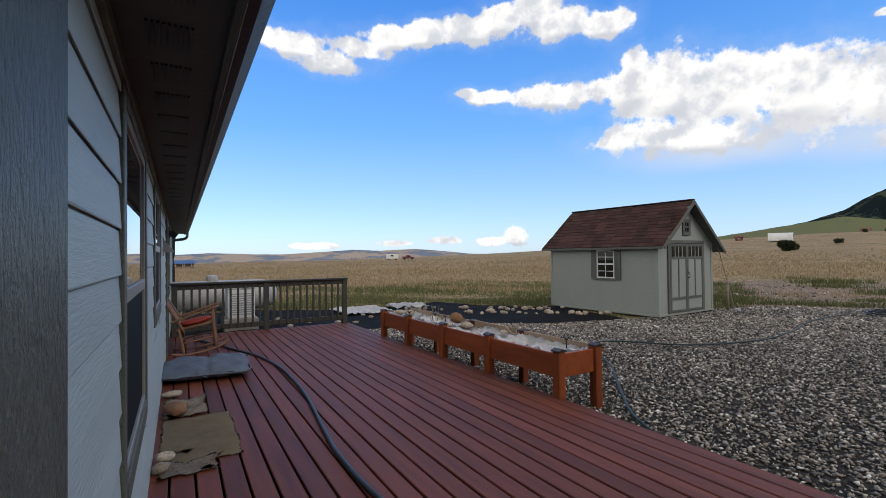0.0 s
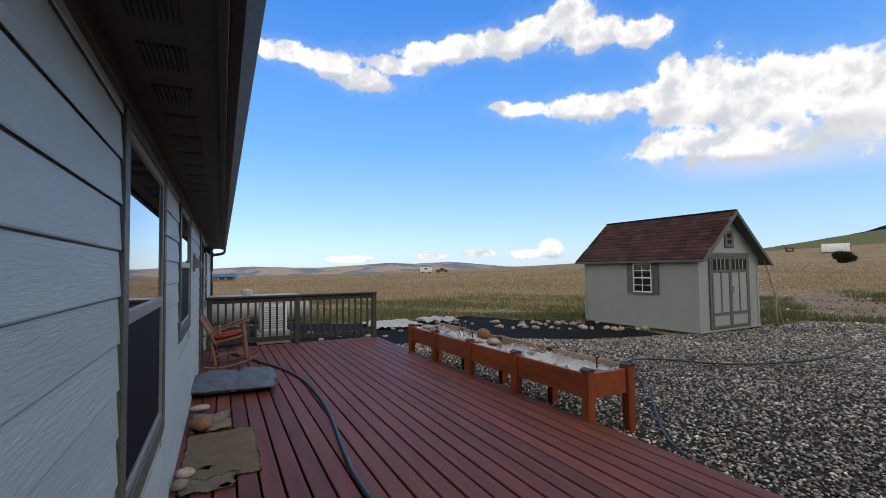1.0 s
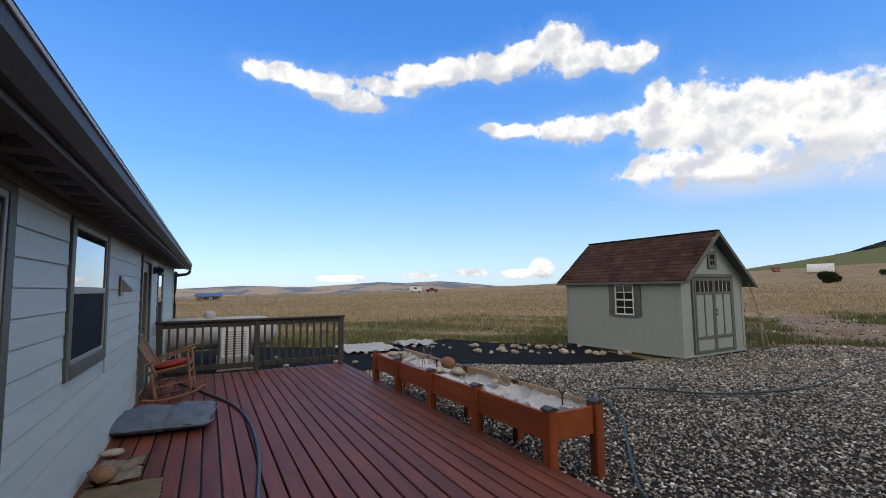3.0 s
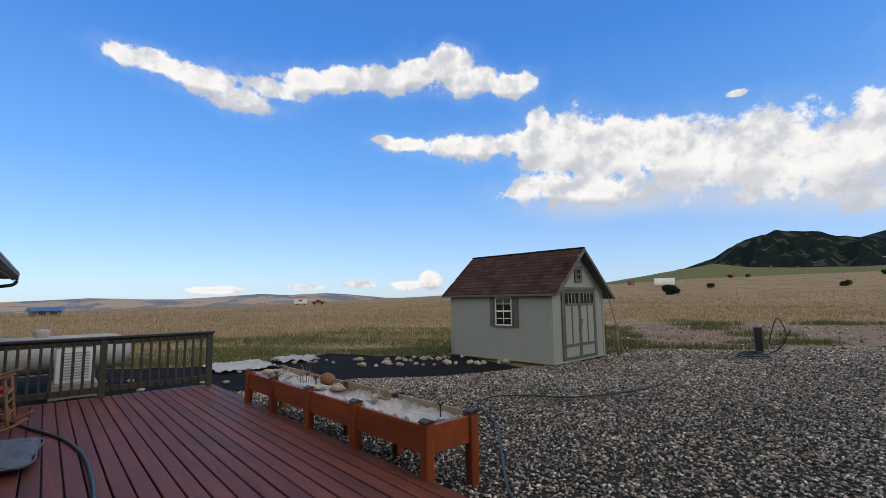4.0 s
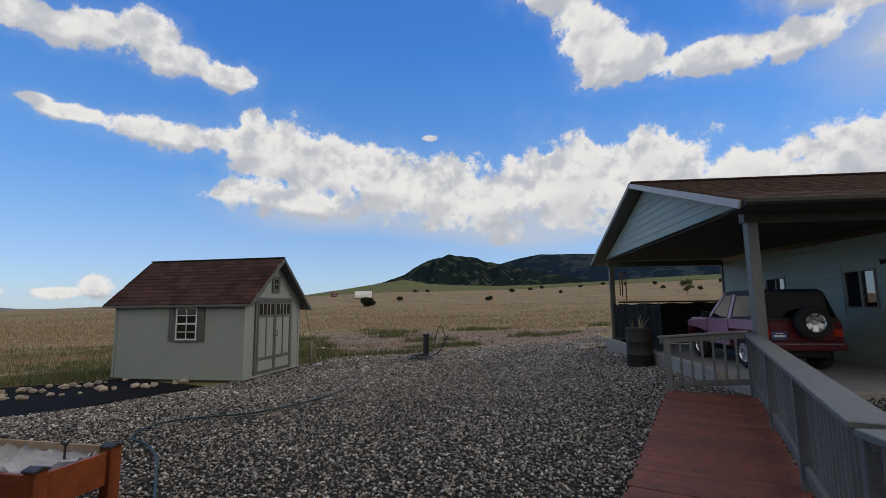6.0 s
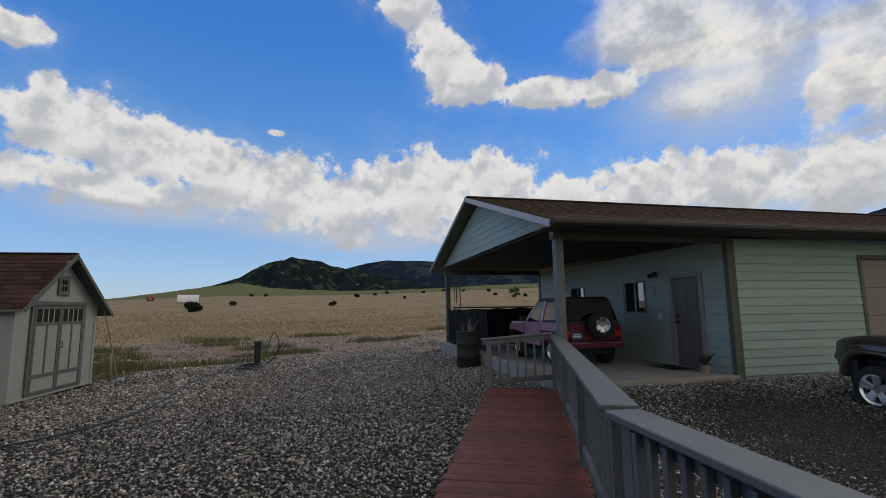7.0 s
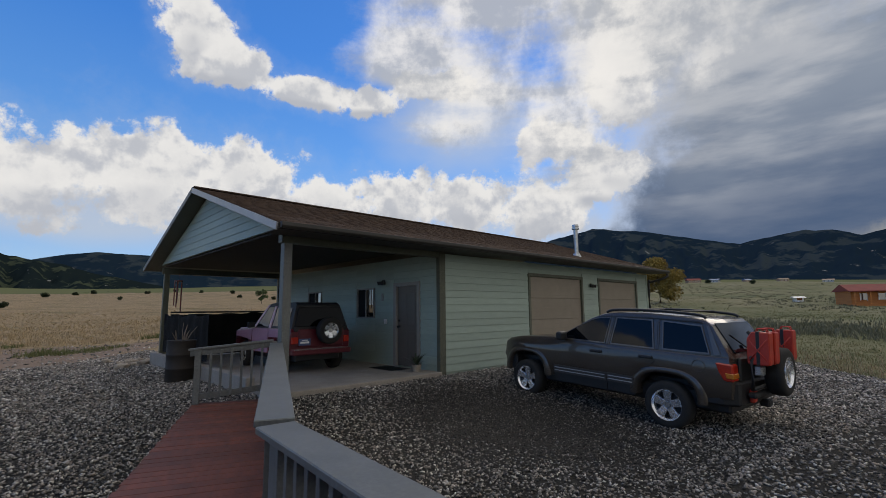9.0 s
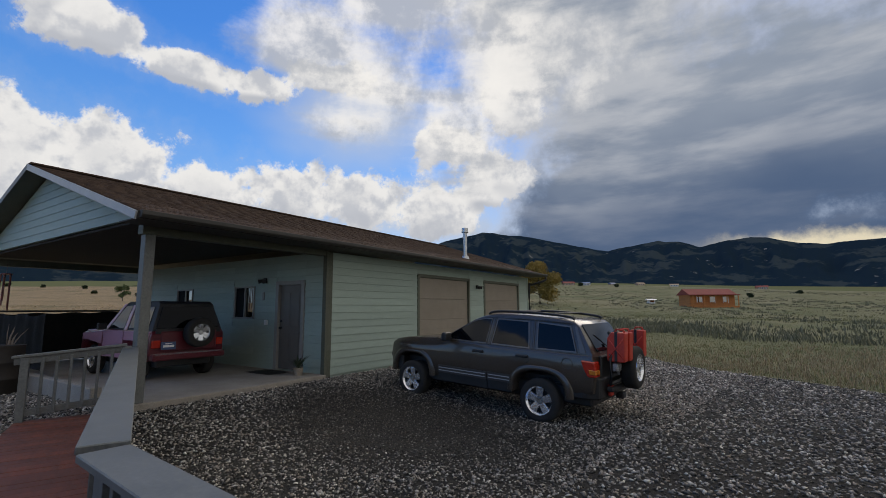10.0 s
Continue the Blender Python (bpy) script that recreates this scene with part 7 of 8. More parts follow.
            part("arch_liner", boxes((cx - 0.43, 0.5, 0.36, cx + 0.43, 0.64, cz + rz - 0.06), bevel=0.05), M_BLACK, car, m=Matrix.Diagonal((1, s, 1, 1)))
            wheel(car, pose(cx, s * 0.80, R, 0, 0, 0 if s > 0 else 180), R, 0.224, 0.23)
        # mirrors, roof rails, lamps
        bm = bmesh.new()
        box(bm, 1.72, 0.93, 1.14, 1.84, 1.12, 1.29, bevel=0.035, seg=2)
        box(bm, 1.76, 0.86, 1.15, 1.84, 0.94, 1.20, bevel=0.012)
        part("mirror", bm, M_BLACK, car, m=Matrix.Diagonal((1, s, 1, 1)))
        bm = bmesh.new()
        tube(bm, smooth_path([(-0.48, s * 0.62, 1.63), (-0.34, s * 0.62, 1.675), (0.3, s * 0.62, 1.71), (0.95, s * 0.62, 1.70), (1.12, s * 0.62, 1.65)], 5), 0.022, 8)
        part("roof_rail", bm, M_BLACK, car)
        bm = bmesh.new()
        prism(bm, [(-0.91, 0.80), (-0.895, 1.03), (-0.67, 1.045), (-0.71, 0.92), (-0.78, 0.80)], 0.70, 0.902, "Y", bevel=0.018)
        part("tail_light", bm, M_TAIL, car, "red tail light", Matrix.Diagonal((1, s, 1, 1)))
        bm = bmesh.new()
        prism(bm, [(-0.918, 0.84), (-0.912, 0.91), (-0.80, 0.915), (-0.82, 0.84)], 0.72, 0.909, "Y", bevel=0.008)
        part("indicator", bm, M_AMBER, car, "amber indicator", Matrix.Diagonal((1, s, 1, 1)))
        bm = bmesh.new()
        box(bm, 3.2, 0.44, 0.84, 3.37, 0.70, 0.99, bevel=0.03, seg=2)
        part("headlight", bm, M_WHITE, car, m=Matrix.Diagonal((1, s, 1, 1)))
        bm = bmesh.new()
        box(bm, 3.12, 0.66, 0.86, 3.32, 0.775, 0.98, bevel=0.02, seg=2)
        part("indicator", bm, M_AMBER, car, m=Matrix.Diagonal((1, s, 1, 1)))
    for x in (-0.1, 0.72):
        part("cross_bar", boxes((x - 0.025, -0.60, 1.70, x + 0.025, 0.60, 1.722), bevel=0.006), M_BLACK, car)
    # bumpers
    bm = bmesh.new()
    prism(bm, [(2.98, -0.86), (3.24, -0.80), (3.44, -0.6), (3.5, 0.0), (3.44, 0.6), (3.24, 0.80), (2.98, 0.86)], 0.46, 0.76, "Z", bevel=0.035)
    part("front_bumper", bm, M_BLACK, car)
    bm = bmesh.new()
    prism(bm, [(-0.46, -0.90), (-0.74, -0.88), (-0.93, -0.75), (-0.97, 0.0), (-0.93, 0.75), (-0.74, 0.88), (-0.46, 0.90)], 0.46, 0.79, "Z", bevel=0.03)
    part("rear_bumper", bm, M_BLACK, car)
    part("bull_bar", tube(bmesh.new(), smooth_path([(3.4, -0.6, 0.6), (3.54, -0.55, 0.75), (3.57, 0, 0.78), (3.54, 0.55, 0.75), (3.4, 0.6, 0.6)], 5), 0.025, 8), M_BLACK, car)
    part("tow_hook", rod(bmesh.new(), (3.4, 0.5, 0.68), (3.6, 0.5, 0.68), 0.035, 0.03, 10), M_BLACK, car)
    for i in range(8):
        part("grille_slat", boxes((3.36, -0.36 + i * 0.095, 0.80, 3.405, -0.315 + i * 0.095, 0.97), bevel=0.006), M_CHROME, car)
    # windscreen, tailgate with glass
    bm = bmesh.new()
    box(bm, -0.40, -0.62, -0.006, 0.40, 0.62, 0.006, bevel=0.004)
    part("windscreen", bm, M_CARGLASS, car, m=pose(1.735, 0, 1.338, 0, math.degrees(math.atan2(0.42, 0.74)), 0))
    bm = bmesh.new()
    box(bm, -0.235, -0.63, -0.008, 0.235, 0.63, 0.008, bevel=0.004)
    part("rear_window", bm, M_CARGLASS, car, m=pose(-0.718, 0, 1.36, 0, -57.7, 0))
    part("rear_wiper", rod(bmesh.new(), (-0.83, 0.1, 1.20), (-0.71, 0.42, 1.40), 0.008, 0.006, 6), M_BLACK, car)
    part("fuel_flap", tube(bmesh.new(), [(-0.47 + 0.085 * math.cos(k * 0.2618), 0.9165, 0.97 + 0.085 * math.sin(k * 0.2618)) for k in range(24)], 0.005, 5, True), M_JEEP, car)
    part("tailgate", boxes((-0.92, -0.68, 0.78, -0.875, 0.68, 1.11), bevel=0.02), M_BLACK, car)
    # swing-out carrier with spare wheel and fuel cans
    part("carrier_frame", tube(bmesh.new(), [(-1.03, -0.5, 0.70), (-1.03, -0.5, 1.12), (-1.03, 0.6, 1.12), (-1.03, 0.6, 0.70)], 0.028, 8, True), M_BLACK, car)
    part("carrier_arm", boxes((-1.07, -0.62, 0.58, -0.96, 0.6, 0.65), bevel=0.02), M_BLACK, car)
    wheel(car, pose(-1.16, -0.08, 0.90, 0, 0, 90), 0.335, 0.21, 0.22)
    for yy in (0.52, 0.27, -0.5):
        bm = bmesh.new()
        prism(bm, [(-0.16, 0.02), (-0.14, 0.0), (0.14, 0.0), (0.16, 0.02), (0.16, 0.34), (0.09, 0.44), (-0.16, 0.44)], -0.085, 0.085, "Y", bevel=0.014)
        can = part("fuel_can", bm, M_REDCAN, car, "red fuel can", pose(-1.11, yy, 1.03) @ Matrix.Diagonal((0.84, 0.95, 1.0, 1)))
        part("rib", tube(bmesh.new(), [(-0.12, 0.088, 0.06), (0.12, 0.088, 0.32)], 0.010, 6), M_REDCAN, can)
        part("rib", tube(bmesh.new(), [(-0.12, 0.088, 0.34), (0.12, 0.088, 0.06)], 0.010, 6), M_REDCAN, can)
        for hy in (-0.03, 0.03):
            part("can_handle", tube(bmesh.new(), [(-0.12, hy, 0.44), (-0.10, hy, 0.485), (0.02, hy, 0.485), (0.04, hy, 0.44)], 0.010, 6), M_REDCAN, can)
        part("strap", boxes((-0.025, -0.09, 0.0, 0.025, 0.0935, 0.448), bevel=0.003), M_BLACK, can)
        part("can_cap", rod(bmesh.new(), (0.11, 0, 0.38), (0.165, 0, 0.435), 0.028, 0.028, 10), M_BLACK, can)
    part("jack", boxes((-1.14, 0.42, 0.88, -1.04, 0.58, 1.02), bevel=0.02), M_STEEL, car)
    part("hitch_cover", boxes((-1.06, -0.08, 0.4, -0.93, 0.08, 0.5), bevel=0.02), M_BLACK, car)
    part("recovery_hook", boxes((-1.02, 0.40, 0.50, -0.95, 0.52, 0.68), bevel=0.02), M_REDCAN, car)
    return car


grand_suv(pose(4.66, -8.12, -0.088, 0, -2.4, 3.7))


M_SMOKED = glass_material("smoked_plastic_window", (0.003, 0.003, 0.004), 0.06, 1.22, 0.0)


def small_suv(m):
    """Short two-door off-roader, pink in front and maroon behind, with black top; facing +x, rear axle at the origin."""
    car = thing("small_off_roader", "small pink and maroon two-door off-roader under the carport", "car", m)
    WB, R, Wd = 2.2, 0.34, 0.8
    low = [(-0.62, 0.55), (-0.65, 0.98), (-0.6, 1.06), (1.55, 1.06), (1.75, 1.06), (2.75, 0.98), (2.85, 0.9), (2.88, 0.55), (WB + 0.45, 0.45)] + arc(WB, 0.38, 0.42, 5, 175, 12) + [(0.48, 0.42)] + arc(0, 0.38, 0.42, 5, 175, 12)

    def form(x, y, z):
        k = 1 - 0.05 * max(0, (z - 0.8) / 0.26) ** 2 - 0.05 * max(0, (0.6 - z) / 0.2) ** 2
        return x, y * k, z
    hull("body", low, Wd, M_MAROON, car, form, [0.6, 1.2, 1.7, 2.4], [0.6, 0.8, 0.95], 0.03)
    panel("door", [(0.62, 0.45), (0.62, 1.04), (1.62, 1.04), (1.66, 0.45)], 0.772, 0.0, M_PINK, car, 0.03)
    panel("front_wing", [(1.69, 0.72), (1.69, 1.02), (2.8, 0.94), (2.8, 0.8), (2.5, 0.8)], 0.76, 0.0, M_PINK, car, 0.045)
    panel("rear_quarter", [(-0.55, 0.84), (-0.58, 1.03), (0.58, 1.04), (0.58, 0.84)], 0.765, 0.0, M_PINK, car, 0.035)
    part("bonnet", boxes((1.72, -0.7, 1.03, 2.84, 0.7, 1.075), bevel=0.03), M_PINK, car, m=pose(0, 0, 0, 0, 2.5, 0) @ pose(0, 0, 0.07))
    cab = [(-0.62, 1.05), (-0.5, 1.62), (-0.4, 1.68), (0.95, 1.68), (1.1, 1.64), (1.62, 1.05)]

    def cabform(x, y, z):
        return x, y * (0.95 - 0.24 * (z - 1.05) / 0.63), z + (0.03 * (1 - (y / Wd) ** 2) if z > 1.55 else 0)
    hull("cabin", cab, Wd, M_BLACKTOP, car, cabform, [0.0, 0.6, 1.1], [1.2, 1.4, 1.58], 0.03)
    for s in (1, -1):
        y0, lean = 0.765, 0.305
        panel("pillar", [(0.52, 1.06), (0.55, 1.6), (0.66, 1.6), (0.66, 1.06)], y0, lean, M_PINK, car, 0.012, 1.05, "", s)
        panel("pillar", [(1.5, 1.06), (1.0, 1.64), (1.1, 1.64), (1.64, 1.06)], y0, lean, M_PINK, car, 0.012, 1.05, "", s)
        panel("side_window", [(0.69, 1.09), (0.69, 1.58), (1.0, 1.58), (1.42, 1.09)], y0, lean, M_CARGLASS, car, 0.009, 1.05, "", s)
        panel("side_window", [(-0.42, 1.12), (-0.36, 1.55), (0.48, 1.56), (0.46, 1.1)], y0, lean, M_CARGLASS, car, 0.009, 1.05, "", s)
        for cx in (0, WB):
            wheel(car, pose(cx, s * 0.7, R, 0, 0, 0 if s > 0 else 180), R, 0.2, 0.2, 6)
        bm = bmesh.new()
        box(bm, -0.68, 0.6, 0.7, -0.6, 0.77, 0.86, bevel=0.015)
        part("tail_light", bm, M_TAIL, car, m=Matrix.Diagonal((1, s, 1, 1)))
        bm = bmesh.new()
        box(bm, 1.45, 0.8, 1.05, 1.56, 0.98, 1.2, bevel=0.02)
        part("mirror", bm, M_BLACK, car, m=Matrix.Diagonal((1, s, 1, 1)))
    bm = bmesh.new()
    box(bm, -0.33, -0.6, -0.006, 0.33, 0.6, 0.006, bevel=0.004)
    part("windscreen", bm, M_CARGLASS, car, m=pose(1.38, 0, 1.36, 0, 48.5, 0))
    bm = bmesh.new()
    prism(bm, [(-0.68, 1.1), (0.68, 1.1), (0.56, 1.56), (-0.56, 1.56)], -0.02, 0.0, "X", bevel=0.005)
    part("rear_window", bm, M_SMOKED, car, m=pose(-0.605, 0, 0, 0, 0, 0) @ pose(0, 0, 1.14, 0, 7, 0) @ pose(0, 0, -1.14))
    part("tailgate", boxes((-0.69, -0.6, 0.62, -0.64, 0.6, 1.04), bevel=0.02), M_MAROON, car)
    part("rear_bumper", boxes((-0.78, -0.78, 0.44, -0.58, 0.78, 0.58), bevel=0.03), M_MAROON, car)
    part("bumper_strip", boxes((-0.786, -0.74, 0.565, -0.776, 0.74, 0.577)), M_CHROME, car)
    part("front_bumper", boxes((2.8, -0.76, 0.42, 3.0, 0.76, 0.58), bevel=0.03), M_BLACK, car)
    part("number_plate", boxes((-0.702, 0.3, 0.66, -0.692, 0.6, 0.82), bevel=0.003), M_PLATE, car, "blue plate with plain bars")
    part("plate_bar", boxes((-0.706, 0.34, 0.71, -0.7025, 0.56, 0.755)), M_WHITE, car)
    part("plate_bar", boxes((-0.706, 0.38, 0.775, -0.7025, 0.52, 0.795)), M_WHITE, car)
    wheel(car, pose(-0.83, -0.12, 1.0, 0, 0, 90), 0.32, 0.19, 0.2, 6, M_CHROME)
    part("hard_top_band", boxes((-0.66, -0.70, 0.99, -0.625, 0.70, 1.1), bevel=0.01), M_BLACKTOP, car)
    part("underbody", boxes((-0.5, -0.6, 0.28, 2.7, 0.6, 0.55), bevel=0.03), M_BLACK, car)
    return car


small_suv(GM @ pose(2.52, 1.88, SLAB, 0, 0, 0) @ Matrix.Scale(0.92, 4))


# ---- things out on the plain ----
def out_at(bearing, r):
    """A place on the land at a bearing (degrees from +y towards +x) and distance from the deck."""
    x, y = 0.7 + r * math.sin(radians(bearing)), r * math.cos(radians(bearing))
    return x, y, float(land(x, y))


M_HUT = material("white_corrugated_steel", (0.72, 0.72, 0.70), (0.62, 0.62, 0.61), rough=0.5, scale=0.6, fine=9, bump=0.2, vary=0)
M_BARN = material("rust_red_boards", (0.22, 0.06, 0.045), (0.15, 0.045, 0.035), rough=0.8, scale=0.8, fine=10, bump=0.2, vary=0.1)
M_LOG = material("amber_log_wall", (0.52, 0.20, 0.05), (0.40, 0.15, 0.04), rough=0.75, scale=0.8, fine=8, stretch=(0.3, 0.3, 4), bump=0.4, vary=0.1)
M_REDROOF = material("red_metal_roof", (0.25, 0.05, 0.036), (0.20, 0.04, 0.03), rough=0.8, scale=0.8, fine=12, bump=0.1, vary=0.05)
M_BLUEROOF = material("blue_metal_roof", (0.06, 0.13, 0.30), (0.05, 0.11, 0.25), rough=0.5, scale=0.8, fine=12, bump=0.1, vary=0.05)
M_TANWALL = material("tan_house_wall", (0.34, 0.24, 0.16), (0.27, 0.19, 0.13), rough=0.7, scale=0.8, fine=12, bump=0.1, vary=0.15)
M_BARK = material("grey_brown_bark", (0.12, 0.095, 0.07), (0.08, 0.062, 0.048), rough=0.95, scale=6, fine=30, stretch=(3, 3, 0.6), bump=0.8, depth=0.02, vary=0.1)


def leaf_material(name, a, b):
    mt = bpy.data.materials.new(name)
    mt.use_nodes = True
    nt = mt.node_tree
    geo = nt.nodes.new("ShaderNodeNewGeometry")
    mx = nt.nodes.new("ShaderNodeMix")
    mx.data_type = "RGBA"
    nt.links.new(geo.outputs["Random Per Island"], mx.inputs[0])
    mx.inputs[6].default_value, mx.inputs[7].default_value = (*a, 1), (*b, 1)
    bs = nt.nodes["Principled BSDF"]
    nt.links.new(mx.outputs[2], bs.inputs["Base Color"])
    bs.inputs["Roughness"].default_value = 0.8
    bs.inputs["Specular IOR Level"].default_value = 0.2
    return mt


M_GOLD = leaf_material("golden_willow_leaves", (0.36, 0.25, 0.06), (0.19, 0.15, 0.05))
M_JUNIPER = leaf_material("dark_juniper_foliage", (0.020, 0.032, 0.016), (0.040, 0.055, 0.026))
M_GREENLEAF = leaf_material("grey_green_leaves", (0.07, 0.10, 0.04), (0.12, 0.15, 0.07))


def foliage(name, clumps, per, size, mat, parent, seed):
    """Many small leaf blades gathered in clumps (centre, radius)."""
    r = np.random.default_rng(seed)
    V, T = [], []
    for c, rad in clumps:
        n = int(per)
        d = r.normal(size=(n, 3))
        d /= np.linalg.norm(d, axis=1)[:, None]
        p = np.array(c) + d * (rad * r.uniform(0.35, 1.0, (n, 1)) ** 0.6) * np.array([1, 1, 0.85])
        a = r.normal(size=(n, 3)) * size
        b = r.normal(size=(n, 3)) * size
        k = len(V) and sum(len(v) for v in V)
        V.append(np.stack([p - a * 0.5, p + a * 0.5, p + b], 1).reshape(-1, 3))
        T.append(np.arange(n * 3).reshape(n, 3) + k)
    ob = tri_mesh(name, np.concatenate(V), np.concatenate(T), mat)
    ob.parent = parent
    return ob


def tree(name, bearing, r, h, spread, mat, label, seed, trunk=0.18, low=0.25, per=260, size=0.16):
    root = thing(name, label, "tree", pose(*out_at(bearing, r)))
    rg = random.Random(seed)
    bm = bmesh.new()
    top = Vector((rg.uniform(-0.3, 0.3), rg.uniform(-0.3, 0.3), h * 0.75))
    tube(bm, [Vector((0, 0, -0.2)), Vector((0.05, 0.02, h * 0.25)), top * 0.7, top], [trunk, trunk * 0.8, trunk * 0.45, trunk * 0.12], 8)
    part("trunk", bm, M_BARK, root)
    clumps = []
    for i in range(12):
        a = i * 2.4 + rg.uniform(-0.4, 0.4)
        z = h * rg.uniform(low, 0.92)
        reach = spread * (0.35 + 0.65 * math.sin(math.pi * min(1, max(0.08, (z / h - low) / (1 - low) * 0.85 + 0.1)))) * rg.uniform(0.6, 1.0)
        tip = Vector((reach * math.cos(a), reach * math.sin(a), z))
        bm = bmesh.new()
        tube(bm, [Vector((0, 0, z * 0.6)), tip * 0.55 + Vector((0, 0, z * 0.32)), tip], [trunk * 0.35, trunk * 0.2, trunk * 0.05], 5)
        part("limb", bm, M_BARK, root)
        clumps.append((tip, spread * rg.uniform(0.28, 0.45)))
        clumps.append((tip * 0.6 + Vector((0, 0, z * 0.42)), spread * rg.uniform(0.25, 0.4)))
    clumps.append((top + Vector((0, 0, h * 0.12)), spread * 0.4))
    foliage("crown", clumps, per, size, mat, root, seed)
    return root


tree("golden_willow", 150.3, 122, 10.4, 5.4, M_GOLD, "golden-leaved willow tree standing beyond the garage", 3, 0.28, 0.12, 620, 0.24)
tree("field_tree", 103.8, 150, 4.4, 1.7, M_GREENLEAF, "small green tree alone on the far slope", 7, 0.12, 0.3, 120, 0.16)


def juniper(bearing, r, w, h, seed, label="dark juniper bush on the dry grass plain", per=150):
    root = thing("juniper_bush", label, "bush", pose(*out_at(bearing, r)), "junipers on the plain")
    rg = random.Random(seed)
    bm = bmesh.new()
    for i in range(5):
        a = i * 1.26
        tube(bm, [Vector((0, 0, -0.1)), Vector((0.2 * w * math.cos(a), 0.2 * w * math.sin(a), h * 0.5))], [0.06, 0.02], 5)
    part("stems", bm, M_BARK, root)
    cl = [(Vector((rg.uniform(-0.3, 0.3) * w, rg.uniform(-0.3, 0.3) * w, rg.uniform(0.08, 0.6) * h)), rg.uniform(0.18, 0.27) * w) for _ in range(11)]
    foliage("foliage", cl, per, 0.05 * w, M_JUNIPER, root, seed)


juniper(66.6, 122, 3.6, 3.0, 1, "broad dark juniper bush in front of a white hut", 500)
for i, (b, r, w, h) in enumerate([(81.5, 150, 2.6, 1.8), (84.4, 230, 3, 2.2), (86.6, 250, 2.6, 2), (88, 270, 2.8, 2.2), (90.2, 200, 2.0, 1.6), (92.5, 260, 2.4, 2), (95, 300, 3, 2.4), (97.5, 260, 2, 1.8),
                                  (100.6, 240, 2.6, 2), (101.4, 200, 2, 1.5), (105, 180, 2.0, 1.5), (107, 230, 2.4, 2), (70.5, 170, 2.4, 1.7), (72.4, 260, 2.6, 2), (74, 320, 3, 2.4), (155, 260, 3, 2.4), (159, 240, 2.6, 2), (172, 170, 2.2, 1.6), (176, 220, 2.6, 2)]):
    juniper(b, r, w, h, 10 + i)

# white half-round hut
hut = thing("quonset_hut", "white half-round corrugated hut on the plain", "hut", pose(*out_at(66.1, 200)) @ pose(0, 0, 0, 0, 0, -66.1))
bm = bmesh.new()
pr = arc(0, 0, 2.9, 0, 180, 20)
for i in range(16):
    k = 1.0 + (0.012 if i % 2 else 0)
    prism(bm, [(z * 0 + x * k, z * k) for x, z in pr], -3.6 + i * 0.45, -3.6 + (i + 1) * 0.45, "X")
part("shell", bm, M_HUT, hut)
part("end_wall", boxes((3.62, -2.6, 0, 3.72, 2.6, 2.3)), M_BARN, hut, "rust-red end wall")
part("end_door", boxes((3.73, -1.1, 0, 3.78, 1.1, 1.8)), M_BLACK, hut)


def house_far(name, bearing, r, w, d, h, roof_h, wall, roof, label, yaw=0, windows=3, porch=False):
    root = thing(name, label, "house", pose(*out_at(bearing, r)) @ pose(0, 0, 0, 0, 0, -bearing + yaw))
    part("wall", boxes((-w / 2, -d / 2, -0.6, w / 2, d / 2, h)), wall, root)
    bm = bmesh.new()
    prism(bm, [(-d / 2 - 0.5, h - 0.1), (d / 2 + 0.5, h - 0.1), (0.0, h + roof_h)], -w / 2 - 0.4, w / 2 + 0.4, "X")
    part("roof", bm, roof, root)
    for i in range(windows):
        x = -w / 2 + w * (i + 0.7) / (windows + 0.4)
        win = part("window", boxes((x - 0.5, -d / 2 - 0.06, h * 0.35, x + 0.5, -d / 2 - 0.01, h * 0.8)), M_GLASS, root)
        part("frame", boxes((x - 0.58, -d / 2 - 0.08, h * 0.3, x - 0.5, -d / 2 - 0.01, h * 0.85), (x + 0.5, -d / 2 - 0.08, h * 0.3, x + 0.58, -d / 2 - 0.01, h * 0.85)), M_WHITE, win)
    if porch:
        part("porch_roof", boxes((-w / 2 - 0.4, -d / 2 - 1.6, h - 0.25, w / 2 + 0.4, -d / 2 - 0.1, h - 0.1)), roof, root)
        for i in range(5):
            x = -w / 2 + w * i / 4
            part("porch_post", boxes((x - 0.08, -d / 2 - 1.5, -0.5, x + 0.08, -d / 2 - 1.34, h - 0.26)), wall, root)
        part("porch_floor", boxes((-w / 2, -d / 2 - 1.6, -0.6, w / 2, -d / 2 - 0.01, 0.15)), wall, root)
    return root


house_far("log_cabin", 168, 120, 9.4, 5.6, 2.7, 1.25, M_LOG, M_REDROOF, "amber log cabin with red roof and porch", 26, 3, True)
house_far("far_house", 153.6, 420, 9.8, 5.6, 2.1, 1.5, M_TANWALL, M_REDROOF, "tan house far off on the plain", 20)
house_far("far_house", 155.6, 450, 7.0, 5.6, 2.0, 1.2, M_GUTTERRIM, M_BLUEROOF, "white house with blue roof far off", -15)
house_far("far_house", 161.5, 520, 7.7, 5.6, 2.0, 1.2, M_TANWALL, M_TANWALL, "brown house far off on the plain", 30)
house_far("far_house", 165, 560, 8.4, 5.6, 2.0, 1.2, M_GUTTERRIM, M_TANWALL, "pale house far off on the plain", 0)
house_far("far_house", 173, 480, 8.4, 5.6, 2.0, 1.4, M_TANWALL, M_REDROOF, "brown house far off on the plain", 10)
house_far("far_house", 158.5, 480, 5.6, 4.2, 1.8, 1.0, M_TANWALL, M_BLUEROOF, "small house far off on the plain", 40)
